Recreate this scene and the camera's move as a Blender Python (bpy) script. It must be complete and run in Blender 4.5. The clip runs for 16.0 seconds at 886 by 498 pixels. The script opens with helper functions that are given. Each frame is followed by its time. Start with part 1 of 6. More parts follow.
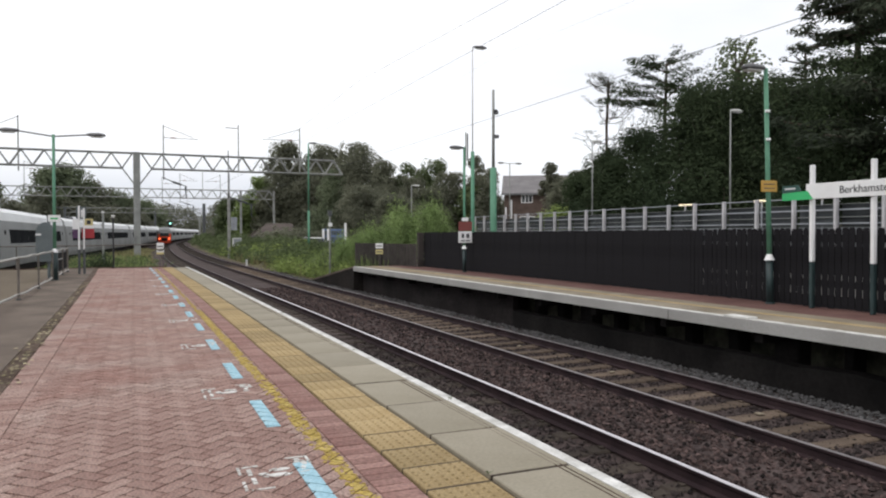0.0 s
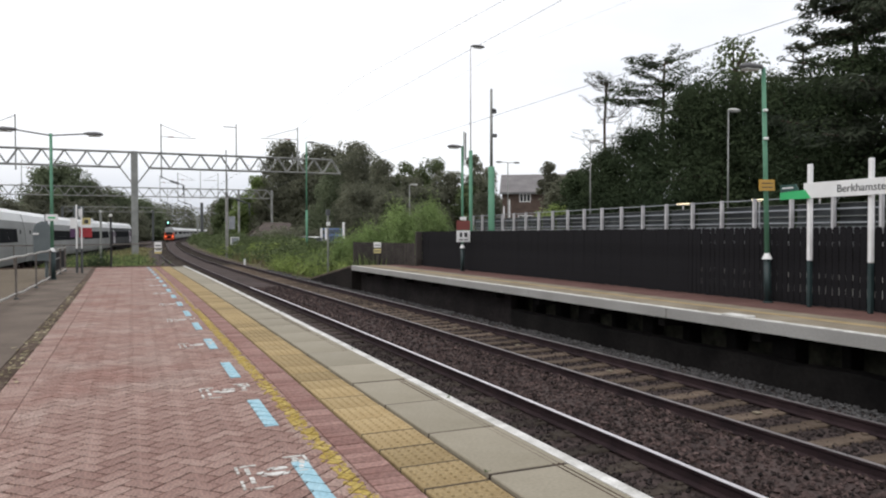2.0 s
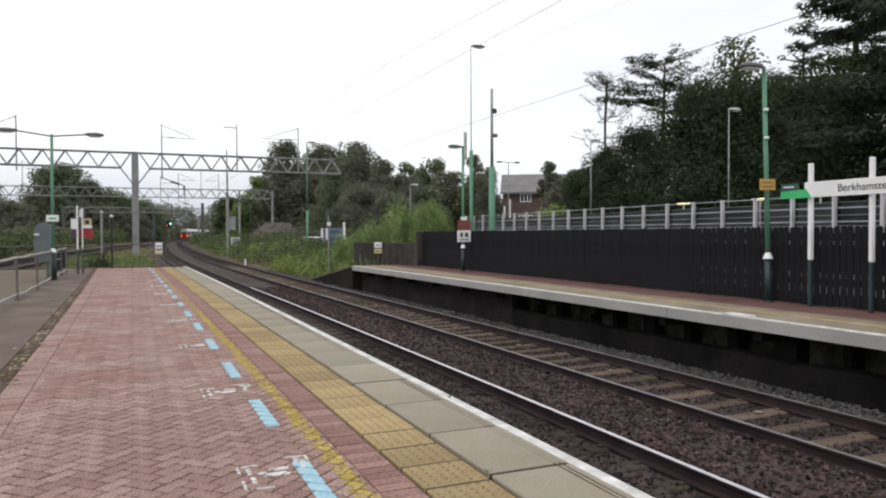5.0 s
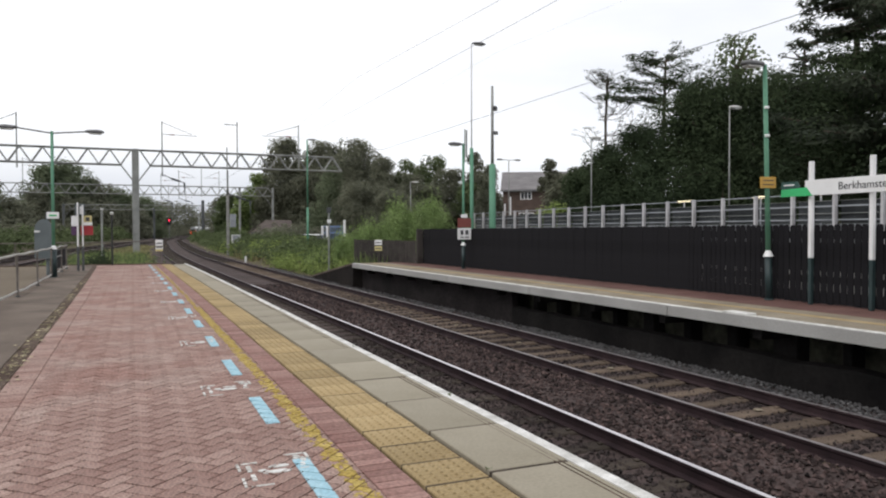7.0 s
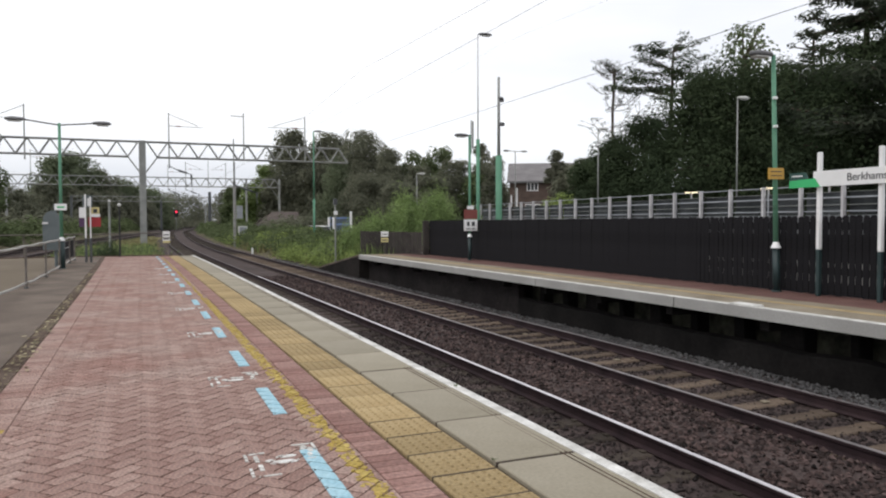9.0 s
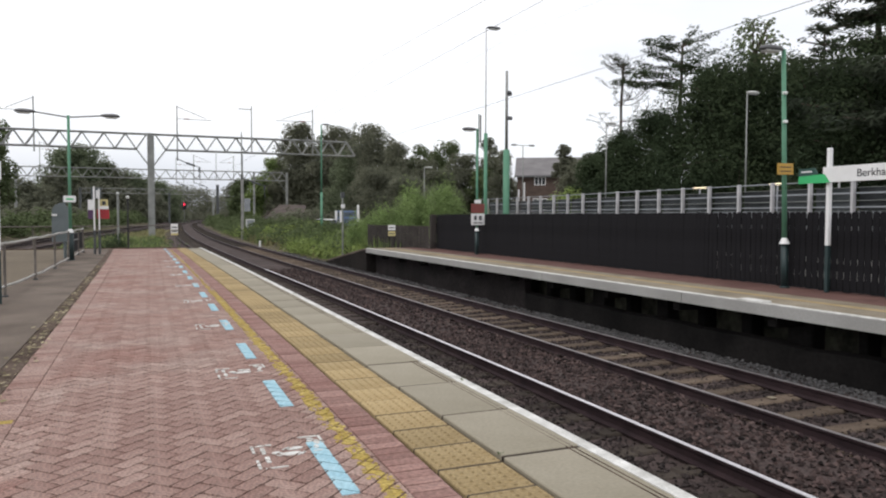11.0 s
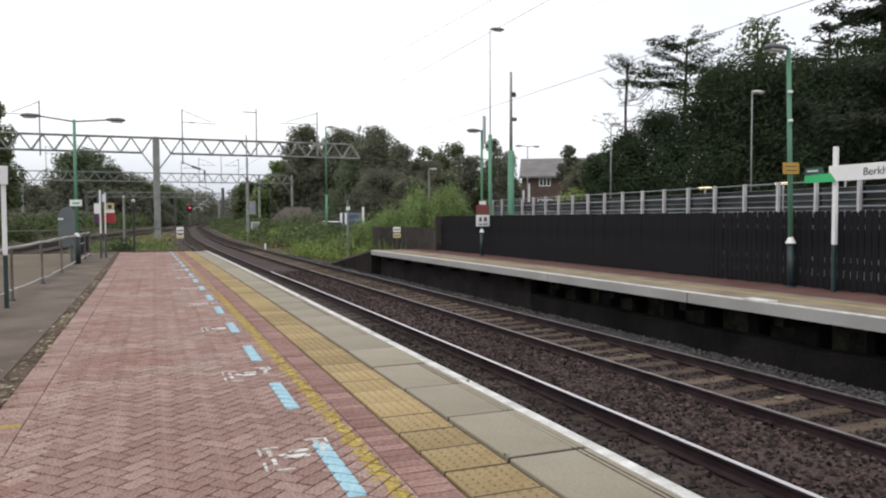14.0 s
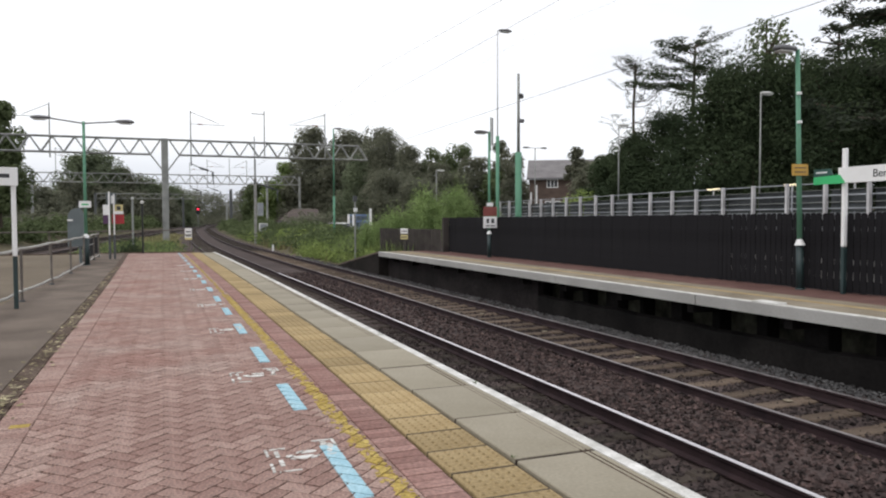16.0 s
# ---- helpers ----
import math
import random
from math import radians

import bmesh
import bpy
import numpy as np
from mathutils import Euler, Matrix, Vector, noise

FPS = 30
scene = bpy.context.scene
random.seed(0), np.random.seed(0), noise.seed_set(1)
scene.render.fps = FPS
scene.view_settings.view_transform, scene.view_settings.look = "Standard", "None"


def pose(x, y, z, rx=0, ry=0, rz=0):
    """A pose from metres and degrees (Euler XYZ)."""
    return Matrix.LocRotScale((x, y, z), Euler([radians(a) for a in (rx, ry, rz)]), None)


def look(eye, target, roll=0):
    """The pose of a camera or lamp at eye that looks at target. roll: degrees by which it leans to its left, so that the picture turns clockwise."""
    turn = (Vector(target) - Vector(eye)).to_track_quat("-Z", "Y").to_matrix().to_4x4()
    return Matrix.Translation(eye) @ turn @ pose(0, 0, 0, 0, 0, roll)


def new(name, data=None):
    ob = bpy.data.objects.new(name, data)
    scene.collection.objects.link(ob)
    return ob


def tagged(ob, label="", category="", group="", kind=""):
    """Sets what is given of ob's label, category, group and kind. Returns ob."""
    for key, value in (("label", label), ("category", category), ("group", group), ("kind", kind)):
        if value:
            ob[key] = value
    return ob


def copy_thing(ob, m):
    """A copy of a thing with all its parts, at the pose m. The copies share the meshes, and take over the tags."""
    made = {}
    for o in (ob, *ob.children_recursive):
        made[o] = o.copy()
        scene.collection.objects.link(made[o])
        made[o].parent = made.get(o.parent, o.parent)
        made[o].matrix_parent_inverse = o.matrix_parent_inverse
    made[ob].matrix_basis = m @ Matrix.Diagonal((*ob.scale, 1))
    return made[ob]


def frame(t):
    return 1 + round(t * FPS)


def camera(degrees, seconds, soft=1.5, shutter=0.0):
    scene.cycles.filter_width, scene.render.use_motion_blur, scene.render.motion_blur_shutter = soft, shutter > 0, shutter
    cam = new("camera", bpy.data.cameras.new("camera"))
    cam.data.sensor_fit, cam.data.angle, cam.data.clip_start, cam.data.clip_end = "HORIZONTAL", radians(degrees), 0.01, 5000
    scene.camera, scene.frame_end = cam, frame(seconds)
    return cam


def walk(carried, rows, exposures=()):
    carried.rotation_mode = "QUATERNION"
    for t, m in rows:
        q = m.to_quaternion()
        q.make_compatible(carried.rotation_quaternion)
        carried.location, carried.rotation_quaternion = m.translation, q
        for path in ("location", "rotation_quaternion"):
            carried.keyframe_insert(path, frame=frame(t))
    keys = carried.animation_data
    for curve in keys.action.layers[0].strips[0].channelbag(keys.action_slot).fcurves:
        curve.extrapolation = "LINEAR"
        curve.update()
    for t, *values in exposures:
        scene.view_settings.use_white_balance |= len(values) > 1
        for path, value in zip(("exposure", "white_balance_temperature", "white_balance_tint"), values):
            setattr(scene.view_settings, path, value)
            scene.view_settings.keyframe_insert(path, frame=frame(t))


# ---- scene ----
cam = camera(62.74, 16.0, soft=2.1)
EYE = (0.0, 0.0, 1.364)
# seconds, heading to the right of the platform's line, tilt upwards, lean
TURNS = [
    (0.0, 22.976, -1.089, -0.115),
    (0.5, 23.029, -1.104, -0.109),
    (1.0, 22.954, -1.069, -0.178),
    (1.5, 22.962, -1.094, -0.117),
    (2.0, 23.127, -1.162, -0.130),
    (2.5, 23.158, -1.139, 0.016),
    (3.0, 23.161, -1.087, -0.011),
    (3.5, 23.168, -1.103, -0.152),
    (4.0, 23.095, -1.122, -0.217),
    (6.5, 23.069, -1.297, -0.218),
    (7.0, 23.049, -1.357, -0.162),
    (7.5, 23.070, -1.413, -0.124),
    (8.0, 23.067, -1.553, -0.031),
    (8.5, 22.804, -1.824, -0.213),
    (9.0, 22.548, -2.025, -0.182),
    (11.5, 21.900, -2.641, 0.086),
    (12.0, 21.888, -2.786, -0.148),
    (12.5, 21.813, -2.738, -0.372),
    (13.0, 21.810, -2.534, -0.138),
    (13.5, 21.676, -2.393, -0.293),
    (14.0, 21.590, -2.379, -0.239),
    (14.5, 21.477, -2.397, -0.260),
    (15.0, 21.335, -2.363, -0.202),
    (15.5, 21.138, -2.291, -0.326),
    (16.0, 21.016, -2.254, -0.196),
]


def aim(heading, tilt, lean):
    h, v = radians(heading), radians(tilt)
    way = Vector((math.sin(h) * math.cos(v), math.cos(h) * math.cos(v), math.sin(v)))
    return look(EYE, Vector(EYE) + way * 10, lean)


walk(cam, [(t, aim(h, v, r)) for t, h, v, r in TURNS], [(0.0, 0.06), (4.0, 0.05), (7.0, 0.02), (9.0, 0.02), (12.0, 0.08), (16.0, 0.07)])

# ---- sky and light: a bright overcast afternoon ----
world = bpy.data.worlds.new("overcast_sky")
scene.world = world
world.use_nodes = True
wn, wl = world.node_tree.nodes, world.node_tree.links
background = wn["Background"]
sky = wn.new("ShaderNodeTexSky")
sky.sky_type = "NISHITA"
sky.sun_disc = False
sky.sun_elevation, sky.sun_rotation = radians(48), radians(-108)
clouds = wn.new("ShaderNodeTexNoise")
clouds.inputs["Scale"].default_value = 2.2
clouds.inputs["Detail"].default_value = 6
stretch = wn.new("ShaderNodeMapping")
stretch.inputs["Scale"].default_value = (1, 1, 3.5)
where = wn.new("ShaderNodeTexCoord")
wl.new(where.outputs["Generated"], stretch.inputs["Vector"])
wl.new(stretch.outputs["Vector"], clouds.inputs["Vector"])
ramp = wn.new("ShaderNodeValToRGB")
ramp.color_ramp.elements[0].position, ramp.color_ramp.elements[0].color = 0.28, (9.9, 10.1, 10.7, 1)
ramp.color_ramp.elements[1].position, ramp.color_ramp.elements[1].color = 0.62, (12.0, 12.0, 12.1, 1)
wl.new(clouds.outputs["Fac"], ramp.inputs["Fac"])
cover = wn.new("ShaderNodeMix")
cover.data_type = "RGBA"
cover.inputs["Factor"].default_value = 0.9
height = wn.new("ShaderNodeSeparateXYZ")
wl.new(where.outputs["Generated"], height.inputs["Vector"])
low = wn.new("ShaderNodeMapRange")
low.inputs["From Min"].default_value, low.inputs["From Max"].default_value = 0.02, 0.11
wl.new(height.outputs["Z"], low.inputs["Value"])
layers = wn.new("ShaderNodeMix")
layers.data_type = "RGBA"
layers.inputs["A"].default_value = (6.7, 7.0, 7.9, 1)
wl.new(low.outputs["Result"], layers.inputs["Factor"])
wl.new(ramp.outputs["Color"], layers.inputs["B"])
wl.new(sky.outputs["Color"], cover.inputs["A"])
wl.new(layers.outputs["Result"], cover.inputs["B"])
wl.new(cover.outputs["Result"], background.inputs["Color"])
background.inputs["Strength"].default_value = 0.1
sun = new("sun", bpy.data.lights.new("sun", "SUN"))
sun.data.energy, sun.data.angle, sun.data.color = 0.9, radians(25), (1.0, 0.96, 0.9)
sun.matrix_world = look((0, 0, 50), (45 * math.sin(radians(108)), -45 * math.cos(radians(108)), 0))


# ---- materials ----
def mat(name, c1, c2=None, big=0.6, fine=40.0, rough=0.85, metal=0.0, bump=0.25, grain=0.25, rand=0.0, island=0.0, glow=None, thin=0.0, stretched=None, spec=0.5, shift=0.0):
    """Colour from c1 to c2 in large stains, fine grain on top, and a spread of brightness from piece to piece."""
    m = bpy.data.materials.new(name)
    m.use_nodes = True
    n, l = m.node_tree.nodes, m.node_tree.links
    p = n["Principled BSDF"]
    p.inputs["Roughness"].default_value, p.inputs["Metallic"].default_value = rough, metal
    p.inputs["Specular IOR Level"].default_value = spec
    tc = n.new("ShaderNodeTexCoord")
    spot = tc.outputs["Object"]
    if stretched:
        mp = n.new("ShaderNodeMapping")
        mp.inputs["Scale"].default_value = stretched
        l.new(spot, mp.inputs["Vector"])
        spot = mp.outputs["Vector"]
    a, b = n.new("ShaderNodeTexNoise"), n.new("ShaderNodeTexNoise")
    for t, s, d in ((a, big, 5), (b, fine, 4)):
        t.inputs["Scale"].default_value, t.inputs["Detail"].default_value = s, d
        l.new(spot, t.inputs["Vector"])
    r = n.new("ShaderNodeValToRGB")
    r.color_ramp.elements[0].position, r.color_ramp.elements[0].color = 0.33, (*c1, 1)
    r.color_ramp.elements[1].position, r.color_ramp.elements[1].color = 0.67, (*(c2 or c1), 1)
    stain = a.outputs["Fac"]
    bright = n.new("ShaderNodeMapRange")
    bright.inputs["From Min"].default_value, bright.inputs["From Max"].default_value = 0.25, 0.75
    bright.inputs["To Min"].default_value, bright.inputs["To Max"].default_value = 1 - grain, 1 + grain
    l.new(b.outputs["Fac"], bright.inputs["Value"])
    hsv = n.new("ShaderNodeHueSaturation")
    l.new(r.outputs["Color"], hsv.inputs["Color"])
    value = bright.outputs["Result"]
    for amount, node, socket in ((rand, "ShaderNodeObjectInfo", "Random"), (island, "ShaderNodeNewGeometry", "Random Per Island")):
        if amount:
            src = n.new(node)
            mr = n.new("ShaderNodeMapRange")
            mr.inputs["To Min"].default_value, mr.inputs["To Max"].default_value = 1 - amount, 1 + amount
            l.new(src.outputs[socket], mr.inputs["Value"])
            mul = n.new("ShaderNodeMath")
            mul.operation = "MULTIPLY"
            l.new(value, mul.inputs[0])
            l.new(mr.outputs["Result"], mul.inputs[1])
            value = mul.outputs["Value"]
            if shift:
                tone = n.new("ShaderNodeMath")
                tone.operation = "MULTIPLY_ADD"
                tone.inputs[1].default_value = shift
                l.new(src.outputs[socket], tone.inputs[0])
                less = n.new("ShaderNodeMath")
                less.operation = "SUBTRACT"
                less.inputs[1].default_value = shift / 2
                l.new(stain, less.inputs[0])
                l.new(less.outputs["Value"], tone.inputs[2])
                stain = tone.outputs["Value"]
    l.new(stain, r.inputs["Fac"])
    l.new(value, hsv.inputs["Value"])
    l.new(hsv.outputs["Color"], p.inputs["Base Color"])
    if bump:
        bp = n.new("ShaderNodeBump")
        bp.inputs["Strength"].default_value, bp.inputs["Distance"].default_value = bump, 0.02
        l.new(b.outputs["Fac"], bp.inputs["Height"])
        l.new(bp.outputs["Normal"], p.inputs["Normal"])
    if glow:
        p.inputs["Emission Color"].default_value, p.inputs["Emission Strength"].default_value = (*glow[:3], 1), glow[3]
    if thin:
        t = n.new("ShaderNodeBsdfTranslucent")
        l.new(hsv.outputs["Color"], t.inputs["Color"])
        mx = n.new("ShaderNodeMixShader")
        mx.inputs["Fac"].default_value = thin
        l.new(p.outputs["BSDF"], mx.inputs[1])
        l.new(t.outputs["BSDF"], mx.inputs[2])
        l.new(mx.outputs["Shader"], n["Material Output"].inputs["Surface"])
    return m


M = dict(
    brick=mat("red_paving_brick", (0.262, 0.152, 0.128), (0.330, 0.240, 0.208), 1.1, 55, 0.9, grain=0.6, bump=0.5, rand=0.11, island=0.11, spec=0.25, shift=0.14),
    soldier=mat("dark_red_paving_brick", (0.225, 0.118, 0.102), (0.285, 0.175, 0.152), 1.6, 38, 0.9, grain=0.4, island=0.14, spec=0.25, shift=0.16),
    mortar=mat("dark_joint_sand", (0.042, 0.033, 0.028), (0.085, 0.067, 0.056), 1.5, 50, 0.95, spec=0.05),
    coping=mat("worn_concrete_slab", (0.236, 0.209, 0.156), (0.316, 0.283, 0.222), 1.3, 45, 0.85, bump=0.12, grain=0.12, rand=0.09, spec=0.3),
    tactile=mat("buff_tactile_slab", (0.29, 0.21, 0.105), (0.41, 0.315, 0.175), 2.2, 55, 0.9, rand=0.2, grain=0.3, spec=0.2),
    tarmac=mat("grey_weathered_tarmac", (0.098, 0.077, 0.062), (0.168, 0.134, 0.111), 0.9, 70, 0.95, grain=0.3, spec=0.2),
    tan=mat("tan_gritted_surface", (0.118, 0.094, 0.068), (0.165, 0.134, 0.099), 0.3, 80, 0.95, spec=0.2),
    white=mat("worn_white_paint", (0.42, 0.41, 0.385), (0.72, 0.71, 0.69), 5, 60, 0.7, bump=0.1, grain=0.2, spec=0.3),
    yellow=mat("worn_yellow_paint", (0.34, 0.24, 0.055), (0.47, 0.36, 0.12), 6, 45, 0.85, grain=0.4, spec=0.2),
    blue=mat("pale_blue_paint", (0.25, 0.44, 0.53), (0.40, 0.58, 0.65), 7, 50, 0.8, grain=0.2, spec=0.2),
    fascia=mat("smooth_pale_concrete", (0.285, 0.278, 0.266), (0.345, 0.338, 0.325), 0.8, 30, 0.85, bump=0.08, grain=0.08, spec=0.25),
    concrete=mat("grey_concrete", (0.24, 0.235, 0.225), (0.35, 0.345, 0.33), 1.6, 30, 0.9, grain=0.2, spec=0.25),
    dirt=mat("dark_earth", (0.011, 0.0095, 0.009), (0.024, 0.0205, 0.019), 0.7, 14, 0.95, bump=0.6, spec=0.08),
    ballast=mat("brown_ballast", (0.04, 0.0285, 0.027), (0.08, 0.059, 0.055), 0.8, 22, 0.95, bump=1.0, grain=0.5, spec=0.2),
    stone=mat("broken_ballast_stone", (0.03, 0.0198, 0.019), (0.078, 0.054, 0.05), 3, 40, 0.9, island=0.9, spec=0.25),
    # Brown sunk almost to black for the shade under the far deck.
    deckshade=mat("deck_shade_brown", (0.014, 0.012, 0.0122), (0.029, 0.0248, 0.0248), 0.8, 12, 0.95, bump=0.5, grain=0.35, spec=0.1),
    earth=mat("daylight_lifted_earth", (0.015, 0.015, 0.012), (0.075, 0.074, 0.056), 2.2, 12, 0.95, bump=0.6, spec=0.1),
    opptan=mat("worn_buff_platform_edge", (0.175, 0.146, 0.106), (0.265, 0.226, 0.17), 1.2, 40, 0.9, spec=0.2),
    dirtystone=mat("oily_ballast_stone", (0.02, 0.015, 0.0145), (0.05, 0.038, 0.036), 3, 40, 0.9, island=0.7, spec=0.25),
    greystone=mat("shade_grey_ballast_stone", (0.058, 0.056, 0.058), (0.105, 0.102, 0.102), 3, 40, 0.9, island=0.5, spec=0.25),
    darksleeper=mat("oil_stained_sleeper", (0.032, 0.0255, 0.0215), (0.062, 0.05, 0.041), 2.0, 40, 0.95, rand=0.3, spec=0.15),
    deadleaf=mat("dead_leaf", (0.18, 0.15, 0.085), (0.38, 0.34, 0.22), 3, 30, 0.9, bump=0.0, island=0.5, spec=0.1),
    oldwood=mat("weathered_grey_wood", (0.039, 0.034, 0.032), (0.064, 0.057, 0.053), 2, 30, 0.95, island=0.2, rand=0.25, spec=0.1),
    stud=mat("worn_dark_studs", (0.12, 0.085, 0.04), (0.26, 0.19, 0.09), 9, 60, 0.9, spec=0.2),
    gutter=mat("dark_leafy_dirt", (0.070, 0.049, 0.039), (0.145, 0.108, 0.086), 3, 30, 0.95, bump=0.7, grain=0.5, spec=0.1),
    shadedbrick=mat("fence_shaded_red_brick", (0.105, 0.054, 0.047), (0.152, 0.084, 0.073), 1.2, 50, 0.9, spec=0.2),
    sleeper=mat("weathered_sleeper", (0.078, 0.057, 0.044), (0.138, 0.105, 0.08), 2.0, 40, 0.95, rand=0.3, spec=0.15),
    rust=mat("rusty_rail_steel", (0.018, 0.011, 0.013), (0.038, 0.023, 0.025), 3, 60, 0.85, spec=0.2),
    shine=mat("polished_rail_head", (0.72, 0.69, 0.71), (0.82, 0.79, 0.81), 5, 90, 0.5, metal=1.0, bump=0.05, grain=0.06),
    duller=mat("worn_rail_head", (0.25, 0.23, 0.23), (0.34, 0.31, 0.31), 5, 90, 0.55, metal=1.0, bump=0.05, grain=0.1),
    dullest=mat("sheenless_rail_head", (0.10, 0.088, 0.088), (0.15, 0.135, 0.135), 5, 90, 0.7, metal=0.6, bump=0.05, grain=0.1),
    blackwood=mat("black_stained_timber", (0.0122, 0.0118, 0.0134), (0.018, 0.0175, 0.0197), 1.5, 30, 0.95, rand=0.02, island=0.02, spec=0.12),
    green=mat("light_green_paint", (0.095, 0.235, 0.155), (0.125, 0.285, 0.19), 2, 40, 0.6, bump=0.05, grain=0.1, spec=0.3),
    darkgreen=mat("dark_green_paint", (0.014, 0.030, 0.032), (0.022, 0.044, 0.045), 2, 40, 0.5, bump=0.05, grain=0.1),
    galv=mat("galvanised_steel", (0.27, 0.285, 0.31), (0.37, 0.385, 0.41), 2, 40, 0.6, metal=0.2, bump=0.05, grain=0.12, spec=0.3),
    oldgalv=mat("weathered_galvanised_steel", (0.20, 0.205, 0.20), (0.31, 0.315, 0.30), 1.2, 30, 0.65, metal=0.2, bump=0.08, grain=0.15),
    palesteel=mat("pale_glare_steel", (0.42, 0.41, 0.42), (0.52, 0.51, 0.52), 2, 40, 0.6, bump=0.03, grain=0.1),
    railpaint=mat("worn_cream_rail_paint", (0.30, 0.29, 0.27), (0.42, 0.41, 0.385), 6, 50, 0.6, bump=0.05, grain=0.2, spec=0.3),
    darksteel=mat("dark_grey_steel", (0.05, 0.055, 0.06), (0.09, 0.095, 0.10), 2, 40, 0.6, grain=0.12),
    blacksteel=mat("black_painted_steel", (0.010, 0.010, 0.012), (0.02, 0.02, 0.022), 2, 40, 0.5, grain=0.1),
    postbrown=mat("stained_steel_post", (0.10, 0.088, 0.08), (0.17, 0.15, 0.135), 3, 40, 0.7, grain=0.2, spec=0.2),
    panel=mat("grey_mesh_panel", (0.13, 0.138, 0.145), (0.22, 0.23, 0.24), 0.7, 30, 0.7, rand=0.2, grain=0.15, spec=0.2),
    darkpanel=mat("dark_mesh_panel", (0.035, 0.04, 0.042), (0.085, 0.092, 0.097), 1.3, 30, 0.7, rand=0.35, grain=0.2, spec=0.2),
    signwhite=mat("white_enamel", (0.72, 0.72, 0.72), (0.80, 0.80, 0.80), 2, 50, 0.35, bump=0.0, grain=0.04),
    signgreen=mat("bright_green_enamel", (0.03, 0.40, 0.13), (0.04, 0.46, 0.16), 2, 50, 0.35, bump=0.0, grain=0.04),
    signdark=mat("dark_green_enamel", (0.015, 0.06, 0.05), (0.02, 0.075, 0.06), 2, 50, 0.35, bump=0.0, grain=0.04),
    signyellow=mat("yellow_enamel", (0.44, 0.25, 0.03), (0.50, 0.30, 0.045), 3, 50, 0.4, bump=0.0, grain=0.06),
    signred=mat("red_enamel", (0.30, 0.018, 0.025), (0.36, 0.025, 0.03), 3, 50, 0.4, bump=0.0, grain=0.06),
    maroon=mat("faded_dark_red_enamel", (0.16, 0.035, 0.03), (0.20, 0.05, 0.04), 3, 50, 0.5, bump=0.0, grain=0.06),
    ink=mat("dark_grey_lettering", (0.03, 0.03, 0.035), (0.04, 0.04, 0.045), 3, 50, 0.5, bump=0.0, grain=0.04),
    bark=mat("brown_bark", (0.05, 0.038, 0.028), (0.10, 0.08, 0.06), 1.5, 18, 0.95, bump=0.8, grain=0.35),
    # These two leaf tones are paled to imitate haze over distant trees.
    leafhazed=mat("haze_greyed_leaf", (0.132, 0.158, 0.10), (0.19, 0.222, 0.138), 0.25, 3, 0.9, bump=0.0, grain=0.2, island=0.16, thin=0.5, spec=0.1),
    leaf=mat("haze_lifted_leaf", (0.15, 0.155, 0.115), (0.215, 0.222, 0.16), 0.25, 3, 0.9, bump=0.0, grain=0.22, island=0.18, thin=0.6, spec=0.1),
    leafwillow=mat("pale_shoot_leaf", (0.215, 0.295, 0.115), (0.305, 0.395, 0.165), 0.5, 3, 0.85, bump=0.0, grain=0.25, island=0.35, thin=0.42, spec=0.15),
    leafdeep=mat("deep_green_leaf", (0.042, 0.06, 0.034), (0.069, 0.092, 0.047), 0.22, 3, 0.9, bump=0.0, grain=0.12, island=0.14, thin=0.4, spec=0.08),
    leafverge=mat("fresh_verge_leaf", (0.14, 0.19, 0.075), (0.25, 0.315, 0.12), 0.4, 3, 0.9, bump=0.0, grain=0.25, island=0.35, thin=0.45, spec=0.1),
    gravel=mat("pale_grey_gravel", (0.26, 0.25, 0.235), (0.36, 0.35, 0.33), 0.6, 45, 0.95, grain=0.3, spec=0.2),
    cream=mat("pale_yellow_enamel", (0.52, 0.45, 0.20), (0.58, 0.50, 0.24), 3, 50, 0.4, bump=0.0, grain=0.06),
    leafmid=mat("mid_green_leaf", (0.095, 0.122, 0.060), (0.145, 0.178, 0.088), 0.3, 3, 0.9, bump=0.0, grain=0.25, island=0.3, thin=0.45, spec=0.12),
    leaflight=mat("light_green_leaf", (0.22, 0.29, 0.09), (0.31, 0.38, 0.13), 0.5, 3, 0.85, bump=0.0, grain=0.25, island=0.35, thin=0.42, spec=0.15),
    needle=mat("conifer_needle", (0.048, 0.06, 0.043), (0.08, 0.094, 0.064), 0.4, 4, 0.9, bump=0.0, grain=0.25, island=0.3, thin=0.45, spec=0.1),
    grass=mat("rough_grass", (0.088, 0.078, 0.05), (0.14, 0.122, 0.08), 0.25, 5, 0.9, bump=0.6, grain=0.35, spec=0.1),
    straw=mat("dry_grass", (0.20, 0.19, 0.09), (0.30, 0.27, 0.14), 0.3, 6, 0.9, bump=0.3, grain=0.3, island=0.35, thin=0.3),
    roadgrey=mat("car_park_tarmac", (0.08, 0.08, 0.08), (0.12, 0.12, 0.12), 0.3, 40, 0.9),
    wallbrick=mat("brown_house_brick", (0.075, 0.054, 0.046), (0.11, 0.08, 0.068), 1.0, 25, 0.9, stretched=(1, 1, 2.2), spec=0.2),
    tiles=mat("grey_roof_tile", (0.14, 0.13, 0.135), (0.20, 0.19, 0.19), 0.8, 12, 0.85, bump=0.6, stretched=(1, 1, 5)),
    redtiles=mat("brown_roof_tile", (0.082, 0.066, 0.06), (0.118, 0.097, 0.088), 0.8, 12, 0.9, bump=0.6, stretched=(1, 1, 5), spec=0.2),
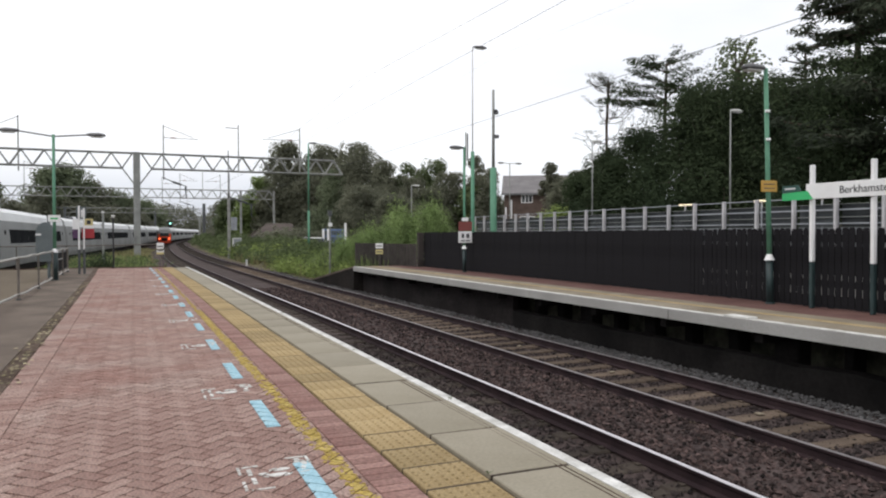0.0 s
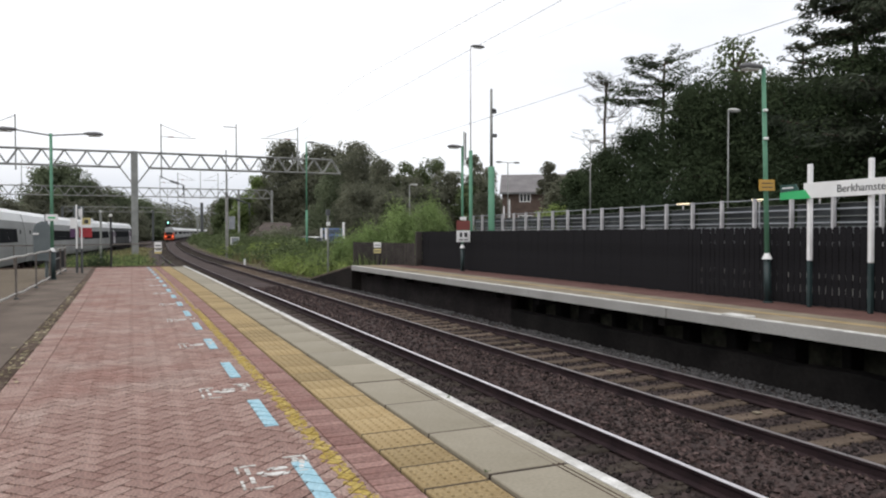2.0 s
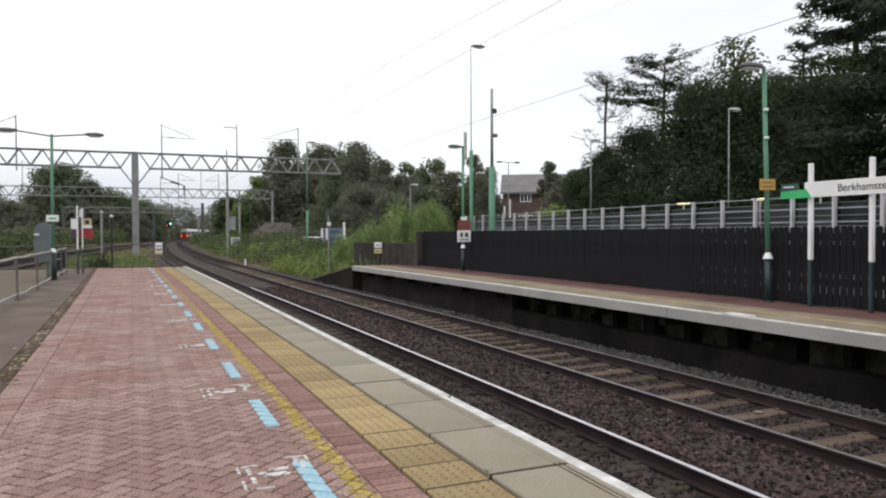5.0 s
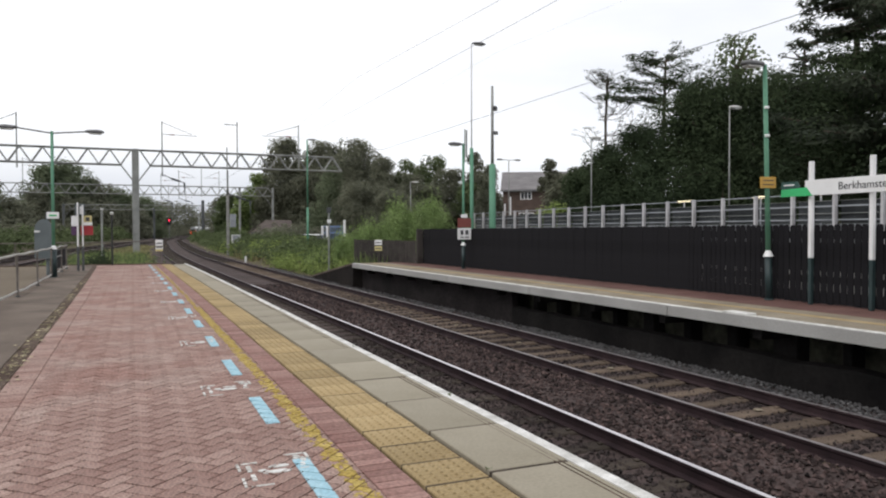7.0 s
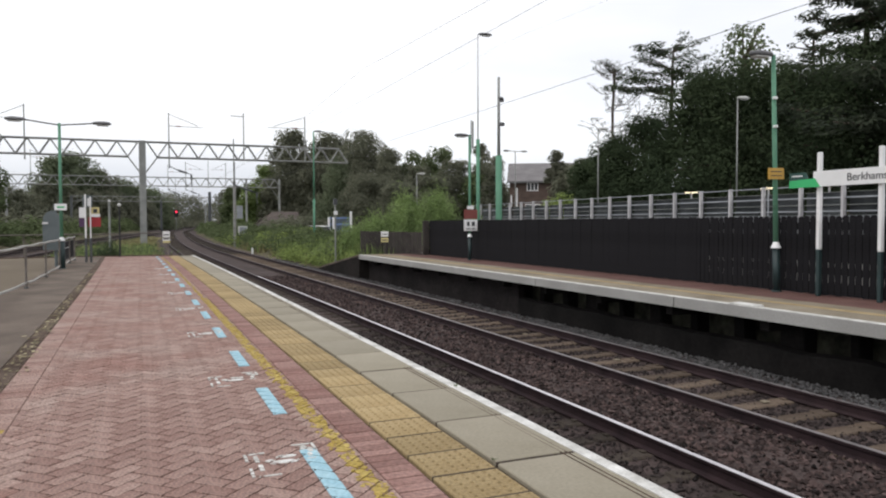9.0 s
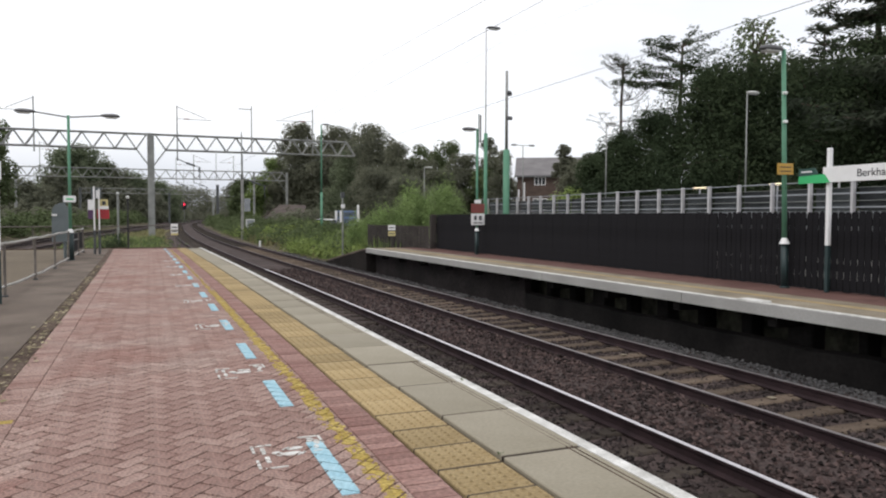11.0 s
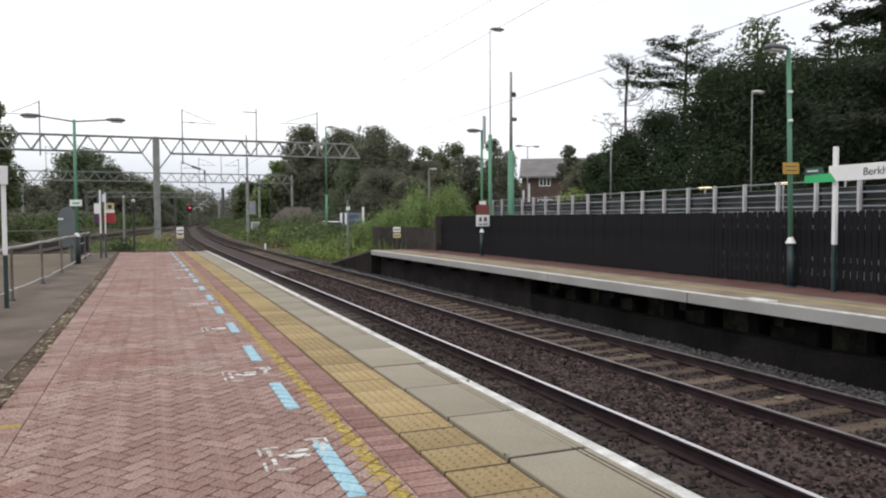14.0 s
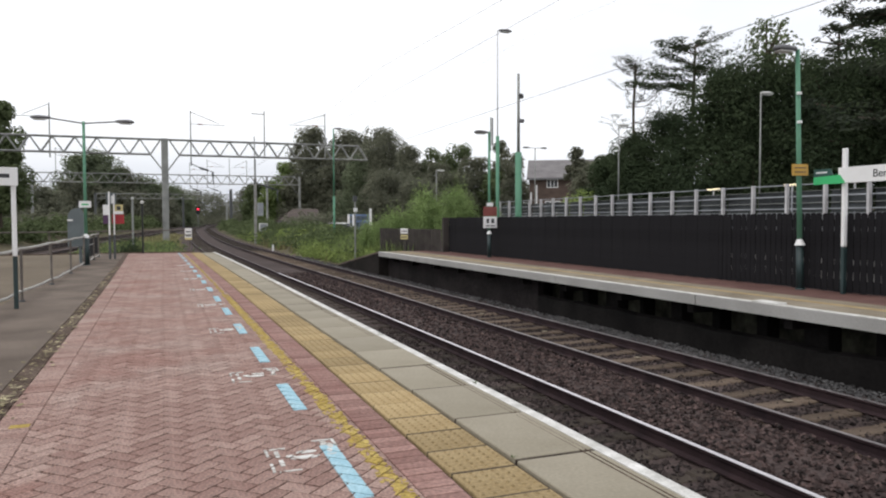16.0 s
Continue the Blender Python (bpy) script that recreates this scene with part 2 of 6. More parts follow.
    glass=mat("dark_window_glass", (0.02, 0.022, 0.026), (0.03, 0.032, 0.036), 1, 20, 0.08, bump=0.0, grain=0.05),
    coachglass=mat("tinted_coach_glass", (0.02, 0.021, 0.023), (0.028, 0.029, 0.031), 1, 20, 0.6, bump=0.0, grain=0.05, spec=0.0),
    silver=mat("silver_coach_paint", (0.22, 0.225, 0.225), (0.28, 0.285, 0.285), 0.3, 6, 0.6, bump=0.02, grain=0.07, spec=0.12),
    coachwhite=mat("white_coach_roof", (0.66, 0.67, 0.68), (0.76, 0.77, 0.78), 0.4, 6, 0.45, bump=0.02, grain=0.07),
    coachdark=mat("dark_grey_coach_paint", (0.045, 0.047, 0.050), (0.07, 0.072, 0.075), 0.5, 6, 0.7, bump=0.02, grain=0.1, spec=0.05),
    purple=mat("dark_purple_paint", (0.075, 0.03, 0.085), (0.095, 0.045, 0.105), 1, 10, 0.4, bump=0.0, grain=0.05),
    trainred=mat("red_train_paint", (0.46, 0.06, 0.025), (0.52, 0.08, 0.035), 1, 10, 0.6, bump=0.0, grain=0.08, spec=0.2),
    # Dirt on the coach underframes; on the trestles, shade put into the colour.
    underframe=mat("dirty_and_shaded_black", (0.008, 0.0075, 0.0075), (0.018, 0.0165, 0.016), 1, 15, 0.95, spec=0.08),
    lampred=mat("lit_red_lamp", (0.5, 0.05, 0.02), rough=0.3, bump=0, glow=(1.0, 0.16, 0.05, 2.4)),
    signalred=mat("lit_red_signal", (0.5, 0.02, 0.03), rough=0.3, bump=0, glow=(1.0, 0.03, 0.08, 3)),
    signalgreen=mat("lit_green_signal", (0.1, 0.5, 0.4), rough=0.3, bump=0, glow=(0.35, 1.0, 0.80, 3)),
    warmlamp=mat("lit_warm_lamp", (0.8, 0.7, 0.5), rough=0.3, bump=0, glow=(1.0, 0.82, 0.5, 2.2)),
    lens=mat("frosted_lamp_cover", (0.50, 0.50, 0.48), (0.58, 0.58, 0.56), 3, 30, 0.3, bump=0.0, grain=0.05),
    lampgrey=mat("grey_lamp_housing", (0.10, 0.10, 0.105), (0.14, 0.14, 0.145), 3, 30, 0.5, bump=0.0, grain=0.06),
    bluepaint=mat("faded_blue_paint", (0.13, 0.19, 0.33), (0.18, 0.25, 0.40), 1, 10, 0.5, bump=0.0, grain=0.08),
    slate=mat("blue_grey_metal", (0.105, 0.125, 0.13), (0.15, 0.172, 0.18), 2, 20, 0.6, bump=0.03, grain=0.08, spec=0.3),
)


# ---- mesh helpers ----
def part(name, bm, material, parent=None, label="", smooth=False):
    """Links a bmesh as one mesh object, under a thing or a part."""
    me = bpy.data.meshes.new(name)
    bm.to_mesh(me)
    bm.free()
    me.materials.append(M[material])
    if smooth:
        me.polygons.foreach_set("use_smooth", [True] * len(me.polygons))
    ob = new(name, me)
    if parent:
        ob.parent = parent
    if label:
        tagged(ob, label)
    return ob


def thing(name, m, label, category, group="", kind=""):
    ob = new(name)
    ob.empty_display_size = 0.2
    ob.matrix_basis = m
    return tagged(ob, label, category, group, kind)


def raw(name, verts, faces, material, parent=None, smooth=False):
    me = bpy.data.meshes.new(name)
    me.from_pydata(verts, [], faces)
    me.validate()
    me.materials.append(M[material])
    if smooth:
        me.polygons.foreach_set("use_smooth", [True] * len(me.polygons))
    ob = new(name, me)
    if parent:
        ob.parent = parent
    return ob


def box(bm, x0, x1, y0, y1, z0, z1, bevel=0.0, m=None):
    g = bmesh.ops.create_cube(bm, size=1)["verts"]
    for v in g:
        v.co = Vector(((x0 + x1) / 2 + v.co.x * (x1 - x0), (y0 + y1) / 2 + v.co.y * (y1 - y0), (z0 + z1) / 2 + v.co.z * (z1 - z0)))
    if bevel:
        es = list({e for v in g for e in v.link_edges})
        g = list({v for f in bmesh.ops.bevel(bm, geom=es, offset=bevel, segments=1, affect="EDGES")["faces"] for v in f.verts} | {v for v in g if v.is_valid})
    if m:
        bmesh.ops.transform(bm, matrix=m, verts=g)
    return g


def rod(bm, p, q, r0, r1=None, n=8):
    p, q = Vector(p), Vector(q)
    g = bmesh.ops.create_cone(bm, cap_ends=True, segments=n, radius1=r0, radius2=r0 if r1 is None else r1, depth=(q - p).length)["verts"]
    turn = (q - p).to_track_quat("Z", "Y").to_matrix().to_4x4()
    bmesh.ops.transform(bm, matrix=Matrix.Translation((p + q) / 2) @ turn, verts=g)
    return g


def chain(bm, pts, r, n=6):
    """One continuous tube through the points."""
    pts = [Vector(p) for p in pts]
    rings = []
    for i, p in enumerate(pts):
        d = (pts[min(i + 1, len(pts) - 1)] - pts[max(i - 1, 0)]).normalized()
        side = d.cross(Vector((0, 0, 1)) if abs(d.z) < 0.9 else Vector((1, 0, 0))).normalized()
        up = side.cross(d)
        rings.append([bm.verts.new(p + side * (r * math.cos(k * 2 * math.pi / n)) + up * (r * math.sin(k * 2 * math.pi / n))) for k in range(n)])
    for a, b in zip(rings, rings[1:]):
        for k in range(n):
            bm.faces.new((a[k], a[(k + 1) % n], b[(k + 1) % n], b[k]))
    bm.faces.new(rings[0][::-1])
    bm.faces.new(rings[-1])


def prism(bm, poly, z0, z1):
    """An upright prism on a convex outline."""
    low, high = [bm.verts.new((x, y, z0)) for x, y in poly], [bm.verts.new((x, y, z1)) for x, y in poly]
    bm.faces.new(high)
    bm.faces.new(low[::-1])
    for i in range(len(poly)):
        j = (i + 1) % len(poly)
        bm.faces.new((low[i], low[j], high[j], high[i]))


def spline(table):
    ks, vs = np.array([a for a, _ in table], float), np.array([b for _, b in table], float)
    slope = np.gradient(vs, ks)

    def at(k):
        i = int(np.clip(np.searchsorted(ks, k) - 1, 0, len(ks) - 2))
        h = ks[i + 1] - ks[i]
        s = (k - ks[i]) / h
        if s < 0 or s > 1:
            j = 0 if s < 0 else -1
            return float(vs[j] + slope[j] * (k - ks[j]))
        return float((1 + 2 * s) * (1 - s) ** 2 * vs[i] + s * (1 - s) ** 2 * h * slope[i] + s * s * (3 - 2 * s) * vs[i + 1] + s * s * (s - 1) * h * slope[i + 1])
    return at


# ---- plan: lines that run with the railway ----
def bend(y):
    return -0.00031 * y * y if y > 0 else 0.0


near_x = spline([(-900, 4.28), (-40, 4.28), (0, 4.28), (12, 4.235), (24, 4.10), (36, 3.88), (50, 3.68), (75, 3.58), (100, 3.85), (140, 5.0), (190, 7.0), (240, 11.5),
                 (285, 16.7), (340, 23.6), (381, 30.8), (450, 44.5), (520, 62), (600, 86), (700, 122), (850, 188)])
left_x = spline([(-900, -8.4), (-60, -8.4), (0, -8.4), (20, -8.3), (43, -7.75), (60, -7.15), (74, -6.3), (98, -4.4), (128, -1.2), (171, 3.1), (240, 8.0), (285, 12.6),
                 (340, 19.8), (450, 41), (600, 82), (850, 184)])


def rail_z(y):
    d = max(0.0, y - 70)
    return -0.93 + (0.004 * (d - 10) if d > 20 else 0.0001 * d * d)


TRACKS = dict(near=(near_x, 0.0), far=(near_x, 3.26), left=(left_x, 0.0), outer=(left_x, -4.0))


def sweep(bm, profile, ys, x_at, z_at=lambda y: 0.0, caps=True):
    """A closed cross-section of (offset, height) pairs drawn along the line."""
    rings = [[bm.verts.new((x_at(y) + u, y, z_at(y) + z)) for u, z in profile] for y in ys]
    k = len(profile)
    for a, b in zip(rings, rings[1:]):
        for i in range(k):
            bm.faces.new((a[i], a[(i + 1) % k], b[(i + 1) % k], b[i]))
    if caps:
        bm.faces.new(rings[0][::-1])
        bm.faces.new(rings[-1])


def rect(u0, u1, z0, z1):
    return [(u0, z0), (u0, z1), (u1, z1), (u1, z0)]


def span(a, b, step):
    n = max(1, round((b - a) / step))
    return [a + (b - a) * i / n for i in range(n + 1)]


def loft(bm, rings, cap=True):
    vs = [[bm.verts.new(c) for c in r] for r in rings]
    for a, b in zip(vs, vs[1:]):
        for i in range(len(a) - 1):
            bm.faces.new((a[i], a[i + 1], b[i + 1], b[i]))
        bm.faces.new((a[-1], a[0], b[0], b[-1]))
    if cap:
        bm.faces.new(vs[0][::-1])
        bm.faces.new(vs[-1])


# ---- ground ----
def smooth(a, b, v):
    s = min(1.0, max(0.0, (v - a) / (b - a)))
    return s * s * (3 - 2 * s)


def ground_z(x, y):
    u, w = x - near_x(y), x - left_x(y)
    z = rail_z(y) - 0.42
    rough = 0.12 * noise.noise((x * 0.35, y * 0.35, 0)) + 0.25 * noise.noise((x * 0.07, y * 0.07, 5))
    if u > 5.3:
        bank = smooth(5.3, 9.5, u) * (1.15 if y > 31 else 0.9) + smooth(60, 200, u) * 6
        z += bank + rough * smooth(5.3, 7, u)
        if y < 34 and x > 12.2:
            z = -0.35 if x < 17.2 else 0.7
    if w < -6.4:
        z += smooth(6.4, 12, -w) * 1.0 + smooth(30, 200, -w) * 5 + rough * smooth(6.4, 9, -w)
    if w > 2.0 and u < -2.0:
        z += smooth(2.0, 3.6, w) * smooth(2.0, 3.4, -u) * (0.35 + 0.6 * rough)
    return z


gx = [-1500, -700, -350, -180, -110, -70, -50, -40] + span(-34, 44, 0.8) + [48, 54, 62, 75, 95, 130, 190, 300, 600, 1500]
gy = [-1500, -900, -500, -250, -120, -60, -30] + span(-14, 60, 1.2) + span(62, 140, 2.5) + span(145, 420, 8) + [460, 520, 600, 700, 900, 1300, 2200]
raw("ground", [(x, y, ground_z(x, y)) for y in gy for x in gx],
    [(j * len(gx) + i, j * len(gx) + i + 1, (j + 1) * len(gx) + i + 1, (j + 1) * len(gx) + i) for j in range(len(gy) - 1) for i in range(len(gx) - 1)], "grass", smooth=True)
tagged(bpy.data.objects["ground"], "rough grassy railway land with banks on both sides", "ground", kind="structure")

# ballast beds: one shoulder-edged bed under each pair of tracks
yy = [-900, -500, -250, -120, -60] + span(-20, 200, 2.5) + span(206, 460, 6) + span(480, 850, 20)
bed = bmesh.new()
sweep(bed, [(-2.9, -0.55), (-1.6, -0.15), (-0.86, -0.15), (-0.70, -0.185), (0.70, -0.185), (0.86, -0.15), (1.6, -0.125), (2.36, -0.15), (2.52, -0.205), (3.92, -0.205), (4.08, -0.15), (4.95, -0.17), (6.0, -0.55)], yy, near_x, rail_z)
tagged(part("track_bed", bed, "ballast"), "brown crushed-stone ballast under two running lines", "ballast", kind="structure")
bed = bmesh.new()
sweep(bed, [(-6.9, -0.55), (-5.7, -0.19), (1.75, -0.19), (2.9, -0.55)], yy, left_x, lambda y: rail_z(y) - 0.004)
tagged(part("track_bed", bed, "ballast"), "brown crushed-stone ballast under the curving lines", "ballast", kind="structure")

# ---- tracks ----
RAIL = [(-0.07, -0.155), (-0.07, -0.14), (-0.012, -0.12), (-0.012, -0.045), (-0.035, -0.03), (-0.035, -0.004), (0.035, -0.004), (0.035, -0.03), (0.012, -0.045), (0.012, -0.12), (0.07, -0.14), (0.07, -0.155)]
HEAD = rect(-0.030, 0.030, -0.006, 0.0)
def sleeper_mesh():
    bm = bmesh.new()
    for x0, x1, h in ((-1.25, -0.45, 0.0), (-0.45, 0.45, -0.012), (0.45, 1.25, 0.0)):
        box(bm, x0, x1, -0.125, 0.125, -0.2, h, 0.02)
    for s in (-1, 1):
        for d in (-0.11, 0.11):
            box(bm, s * 0.752 + d - 0.03, s * 0.752 + d + 0.03, -0.035, 0.035, 0.0, 0.022, 0.008)
    me = bpy.data.meshes.new("sleeper")
    bm.to_mesh(me)
    bm.free()
    me.materials.append(M["sleeper"])
    return me


SLEEPER = sleeper_mesh()
DARK_SLEEPER = SLEEPER.copy()
DARK_SLEEPER.materials[0] = M["darksleeper"]
base_v, base_f = [tuple(v.co) for v in SLEEPER.vertices], [tuple(p.vertices) for p in SLEEPER.polygons]
random.seed(4)
LATE = []
for key, label, head in (("near", "near running line with a bright polished rail head", "shine"), ("far", "running line beside the opposite platform, dull rails on pale sleepers", "duller"),
                         ("left", "curving fast line beyond the fenced platform side", "duller"), ("outer", "outermost curving line along the wooded bank", "duller")):
    line, off = TRACKS[key]
    track = thing("railway_track", pose(0, 0, 0), label, "railway track", "running lines", "structure")
    for side in (-0.752, 0.752):
        bm = bmesh.new()
        sweep(bm, RAIL, yy, lambda y: line(y) + off + side, rail_z)
        rail = part("rail", bm, "rust", track)
        # Sheen is put into the colour: bright near head, darker beyond the platform.
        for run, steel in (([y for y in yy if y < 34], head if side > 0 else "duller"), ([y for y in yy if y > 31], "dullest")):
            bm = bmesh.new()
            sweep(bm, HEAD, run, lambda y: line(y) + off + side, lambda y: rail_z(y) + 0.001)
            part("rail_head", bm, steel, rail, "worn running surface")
    vs, fs = [], []
    y = 6.07 if key == "far" else 5.6
    ys = [y + 0.663 * k for k in range(-40, 530)]
    for y in ys:
        x, z = line(y) + off, rail_z(y) - 0.157
        turn = -math.degrees(math.atan((line(y + 0.5) - line(y - 0.5)))) + random.uniform(-0.6, 0.6)
        m = pose(x, y, z + random.uniform(-0.008, 0.004), 0, 0, turn)
        if key in ("near", "far") and 3.5 < y < 62 or key == "left" and 40 < y < 70:
            LATE.append((track, m, SLEEPER if key == "far" else DARK_SLEEPER))
        elif y < 320:
            k = len(vs)
            vs += [tuple(m @ Vector(v)) for v in base_v]
            fs += [tuple(i + k for i in f) for f in base_f]
    tagged(raw("sleeper_run", vs, fs, "darksleeper", track), "pale sleepers reaching into the distance", kind="stuff")

# ---- near platform ----
END = 33.8
py = span(-30, 0, 5) + span(2, END, 1.5)
slope_y = [END, END + 4.5]
body = bmesh.new()
sweep(body, [(-6.3, -1.5), (-6.3, -0.05), (-2.2, -0.05), (2.1, -0.05), (2.1, -1.5)], py, bend)
tagged(part("platform_body", body, "dirt"), "dark brick-faced body of the island platform", "platform", kind="structure")
bm = bmesh.new()
sweep(bm, rect(-6.3, -2.42, -0.05, 0.0), py, bend)
tagged(part("pavement_tan", bm, "tan"), "tan gritted platform surface beyond the handrail", "pavement", kind="structure")
bm = bmesh.new()
sweep(bm, rect(-2.42, -1.225, -0.05, 0.012), py, bend)
tagged(part("pavement_tarmac", bm, "tarmac"), "grey patched tarmac strip beside the brick paving", "pavement", kind="structure")
bm = bmesh.new()
sweep(bm, rect(-1.225, -1.066, -0.05, 0.002), py, bend)
tagged(part("gutter_strip", bm, "gutter"), "dark dirty strip between tarmac and brick paving", "gutter", kind="structure")
paving = bmesh.new()
sweep(paving, rect(-1.08, 1.41, -0.05, -0.012), py, bend)
paving = tagged(part("pavement_brick", paving, "mortar"), "pinkish red herringbone brick platform paving with dark joints", "pavement", kind="structure")

# coping slabs and tactile slabs lie on the seaward side, each a piece of its own
edge = bmesh.new()
sweep(edge, rect(1.41, 2.40, -0.07, -0.03), py, bend)
edge = tagged(part("platform_edge", edge, "mortar"), "platform edge with coping slabs, buff tactile slabs and a white line", "platform edge", kind="structure")
line_bm = bmesh.new()
sweep(line_bm, rect(2.372, 2.456, -0.01, 0.0035), py, bend)
part("edge_line", line_bm, "white", edge, "worn white painted edge line")
for u in (2.325, 2.29):
    bm = bmesh.new()
    sweep(bm, rect(u, u + 0.004, -0.01, 0.0012), [y for y in py if y > -2], bend)
    part("edge_groove", bm, "gutter", edge, "dark score line in the coping")


def slab_mesh(name, material, w, d, h, studs=0):
    bm = bmesh.new()
    box(bm, 0, w, 0, d, -h, 0, 0.006)
    if studs:
        for i in range(studs):
            for j in range(studs):
                x, y = w * (i + 0.5) / studs, d * (j + 0.5) / studs
                r = 0.0135
                low = [bm.verts.new((x + r * math.cos(a), y + r * math.sin(a), -0.001)) for a in (0.785, 2.356, 3.927, 5.498)]
                top = [bm.verts.new((x + 0.6 * r * math.cos(a), y + 0.6 * r * math.sin(a), 0.006)) for a in (0.785, 2.356, 3.927, 5.498)]
                bm.faces.new(top).material_index = 1
                for k in range(4):
                    bm.faces.new((low[k], low[(k + 1) % 4], top[(k + 1) % 4], top[k]))
    me = bpy.data.meshes.new(name)
    bm.to_mesh(me)
    bm.free()
    me.materials.append(M[material])
    if studs:
        me.materials.append(M["stud"])
    return me


def piece(name, me, parent, m):
    ob = new(name, me)
    ob.parent = parent
    ob.matrix_basis = m
    return ob


# ---- opposite platform ----
EDGE2, END2 = 9.1, 30.8
qy = span(-30, 0, 5) + span(2, END2, 1.6)
deck = bmesh.new()
sweep(deck, rect(EDGE2 + 0.06, 12.1, -0.185, -0.004), qy, bend)
deck = tagged(part("platform_deck", deck, "concrete"), "opposite platform deck carried on dark trestles", "platform", kind="structure")
# The brick strip is darkened in colour for the fence's shade.
for u0, u1, mname, name, lab, z in ((EDGE2, EDGE2 + 0.13, "white", "edge_line", "white painted edge line", 0.004), (EDGE2 + 0.13, EDGE2 + 0.8, "opptan", "coping_strip", "worn buff concrete coping", 0.0),
                                    (EDGE2 + 0.8, EDGE2 + 1.0, "tactile", "tactile_strip", "buff tactile strip", 0.002), (EDGE2 + 1.0, EDGE2 + 1.45, "opptan", "slab_strip", "worn buff slabs", 0.001), (EDGE2 + 1.45, 12.1, "shadedbrick", "brick_strip", "red brick paving", 0.001)):
    bm = bmesh.new()
    sweep(bm, rect(u0, u1, -0.02, z), qy, bend)
    part(name, bm, mname, deck, lab)
bm = bmesh.new()
box(bm, EDGE2 - 0.03, EDGE2 + 0.2, 8.84, 9.36, -0.03, 0.03, 0.01)
part("edge_plate", bm, "white", deck, "pale plate over a joint of the edge")
fy = span(-29.5, END2, 5.02)
for a, b in zip(fy, fy[1:]):
    bm = bmesh.new()
    sweep(bm, rect(EDGE2 - 0.02, EDGE2 + 0.10, -0.19, -0.006), span(a + 0.012, b - 0.012, 1.6), bend)
    part("fascia_beam", bm, "fascia", deck, "pale grey concrete edge beam")
# Rear wall colour is lifted to imitate daylight behind the trestles.
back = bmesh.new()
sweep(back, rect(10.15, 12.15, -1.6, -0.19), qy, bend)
part("rear_wall", back, "earth", deck, "earth behind the trestles, coloured lighter for daylight beyond")
# Dwarf walls, posts and footing are coloured near black for the deck's shade.
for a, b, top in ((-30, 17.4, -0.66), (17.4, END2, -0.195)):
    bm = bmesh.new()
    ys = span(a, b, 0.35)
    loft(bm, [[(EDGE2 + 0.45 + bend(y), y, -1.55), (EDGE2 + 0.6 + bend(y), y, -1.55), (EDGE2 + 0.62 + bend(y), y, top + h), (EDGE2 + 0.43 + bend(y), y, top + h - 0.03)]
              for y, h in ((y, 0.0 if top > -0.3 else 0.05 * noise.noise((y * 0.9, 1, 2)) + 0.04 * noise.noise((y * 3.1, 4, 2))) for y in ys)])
    part("dwarf_wall", bm, "underframe" if top < -0.3 else "deckshade", deck, "dark dwarf wall under the deck")
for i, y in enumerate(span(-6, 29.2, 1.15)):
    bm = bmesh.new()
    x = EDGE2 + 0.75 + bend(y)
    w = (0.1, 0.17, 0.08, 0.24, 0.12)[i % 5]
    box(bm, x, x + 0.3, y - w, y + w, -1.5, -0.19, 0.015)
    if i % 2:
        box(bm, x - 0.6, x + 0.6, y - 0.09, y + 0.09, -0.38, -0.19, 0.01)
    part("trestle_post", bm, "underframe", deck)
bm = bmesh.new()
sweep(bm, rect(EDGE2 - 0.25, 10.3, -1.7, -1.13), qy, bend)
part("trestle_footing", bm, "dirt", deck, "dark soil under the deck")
# end ramp
ramp_bm = bmesh.new()
x0, x1 = EDGE2 + bend(END2), 11.2 + bend(END2)
va = [ramp_bm.verts.new(c) for c in ((x0, END2, 0), (x1, END2, 0), (x1, END2, -1.5), (x0, END2, -1.5), (x0 - 0.1, END2 + 7.5, -0.95), (x1 - 0.1, END2 + 7.5, -0.95), (x1 - 0.1, END2 + 7.5, -1.5), (x0 - 0.1, END2 + 7.5, -1.5))]
for f in ((0, 1, 5, 4), (0, 4, 7, 3), (1, 2, 6, 5), (4, 5, 6, 7), (0, 3, 2, 1), (3, 7, 6, 2)):
    ramp_bm.faces.new([va[i] for i in f])
platform_ramp = tagged(part("platform_ramp", ramp_bm, "dirt"), "dark ramp sloping from the opposite platform to the track", "ramp", kind="structure")
bm = bmesh.new()
loft(bm, [[(x0 - 0.02 - d, y, z + 0.012), (x1 - d, y, z + 0.012), (x1 - d, y, z - 0.06), (x0 - 0.02 - d, y, z - 0.06)] for y, z, d in ((END2 + 0.02, 0.0, 0.0), (END2 + 7.5, -0.95, 0.1))])
part("ramp_surface", bm, "tarmac", platform_ramp, "grey gritted surface of the ramp")

# ---- dark timber fence behind the opposite platform ----
FENCE = 11.72
fence = thing("boundary_fence", pose(0, 0, 0), "tall black close-boarded timber fence behind the platform", "fence")
def pale_mesh():
    bm = bmesh.new()
    prism(bm, [(0, -0.0590), (0.018, -0.0590), (0.018, 0.0590), (0, 0.0590)], 0.02, 1.44)
    top = [v for v in bm.verts if v.co.z > 1]
    for v in top:
        v.co.z += 0.055 * (1 - abs(v.co.y) / 0.066)
    f = [f for f in bm.faces if all(v.co.z > 1 for v in f.verts)][0]
    r = bmesh.ops.extrude_face_region(bm, geom=[f])
    for v in [g for g in r["geom"] if isinstance(g, bmesh.types.BMVert)]:
        v.co.z += 0.035
        v.co.y *= 0.6
    me = bpy.data.meshes.new("pale")
    bm.to_mesh(me)
    bm.free()
    me.materials.append(M["blackwood"])
    return me


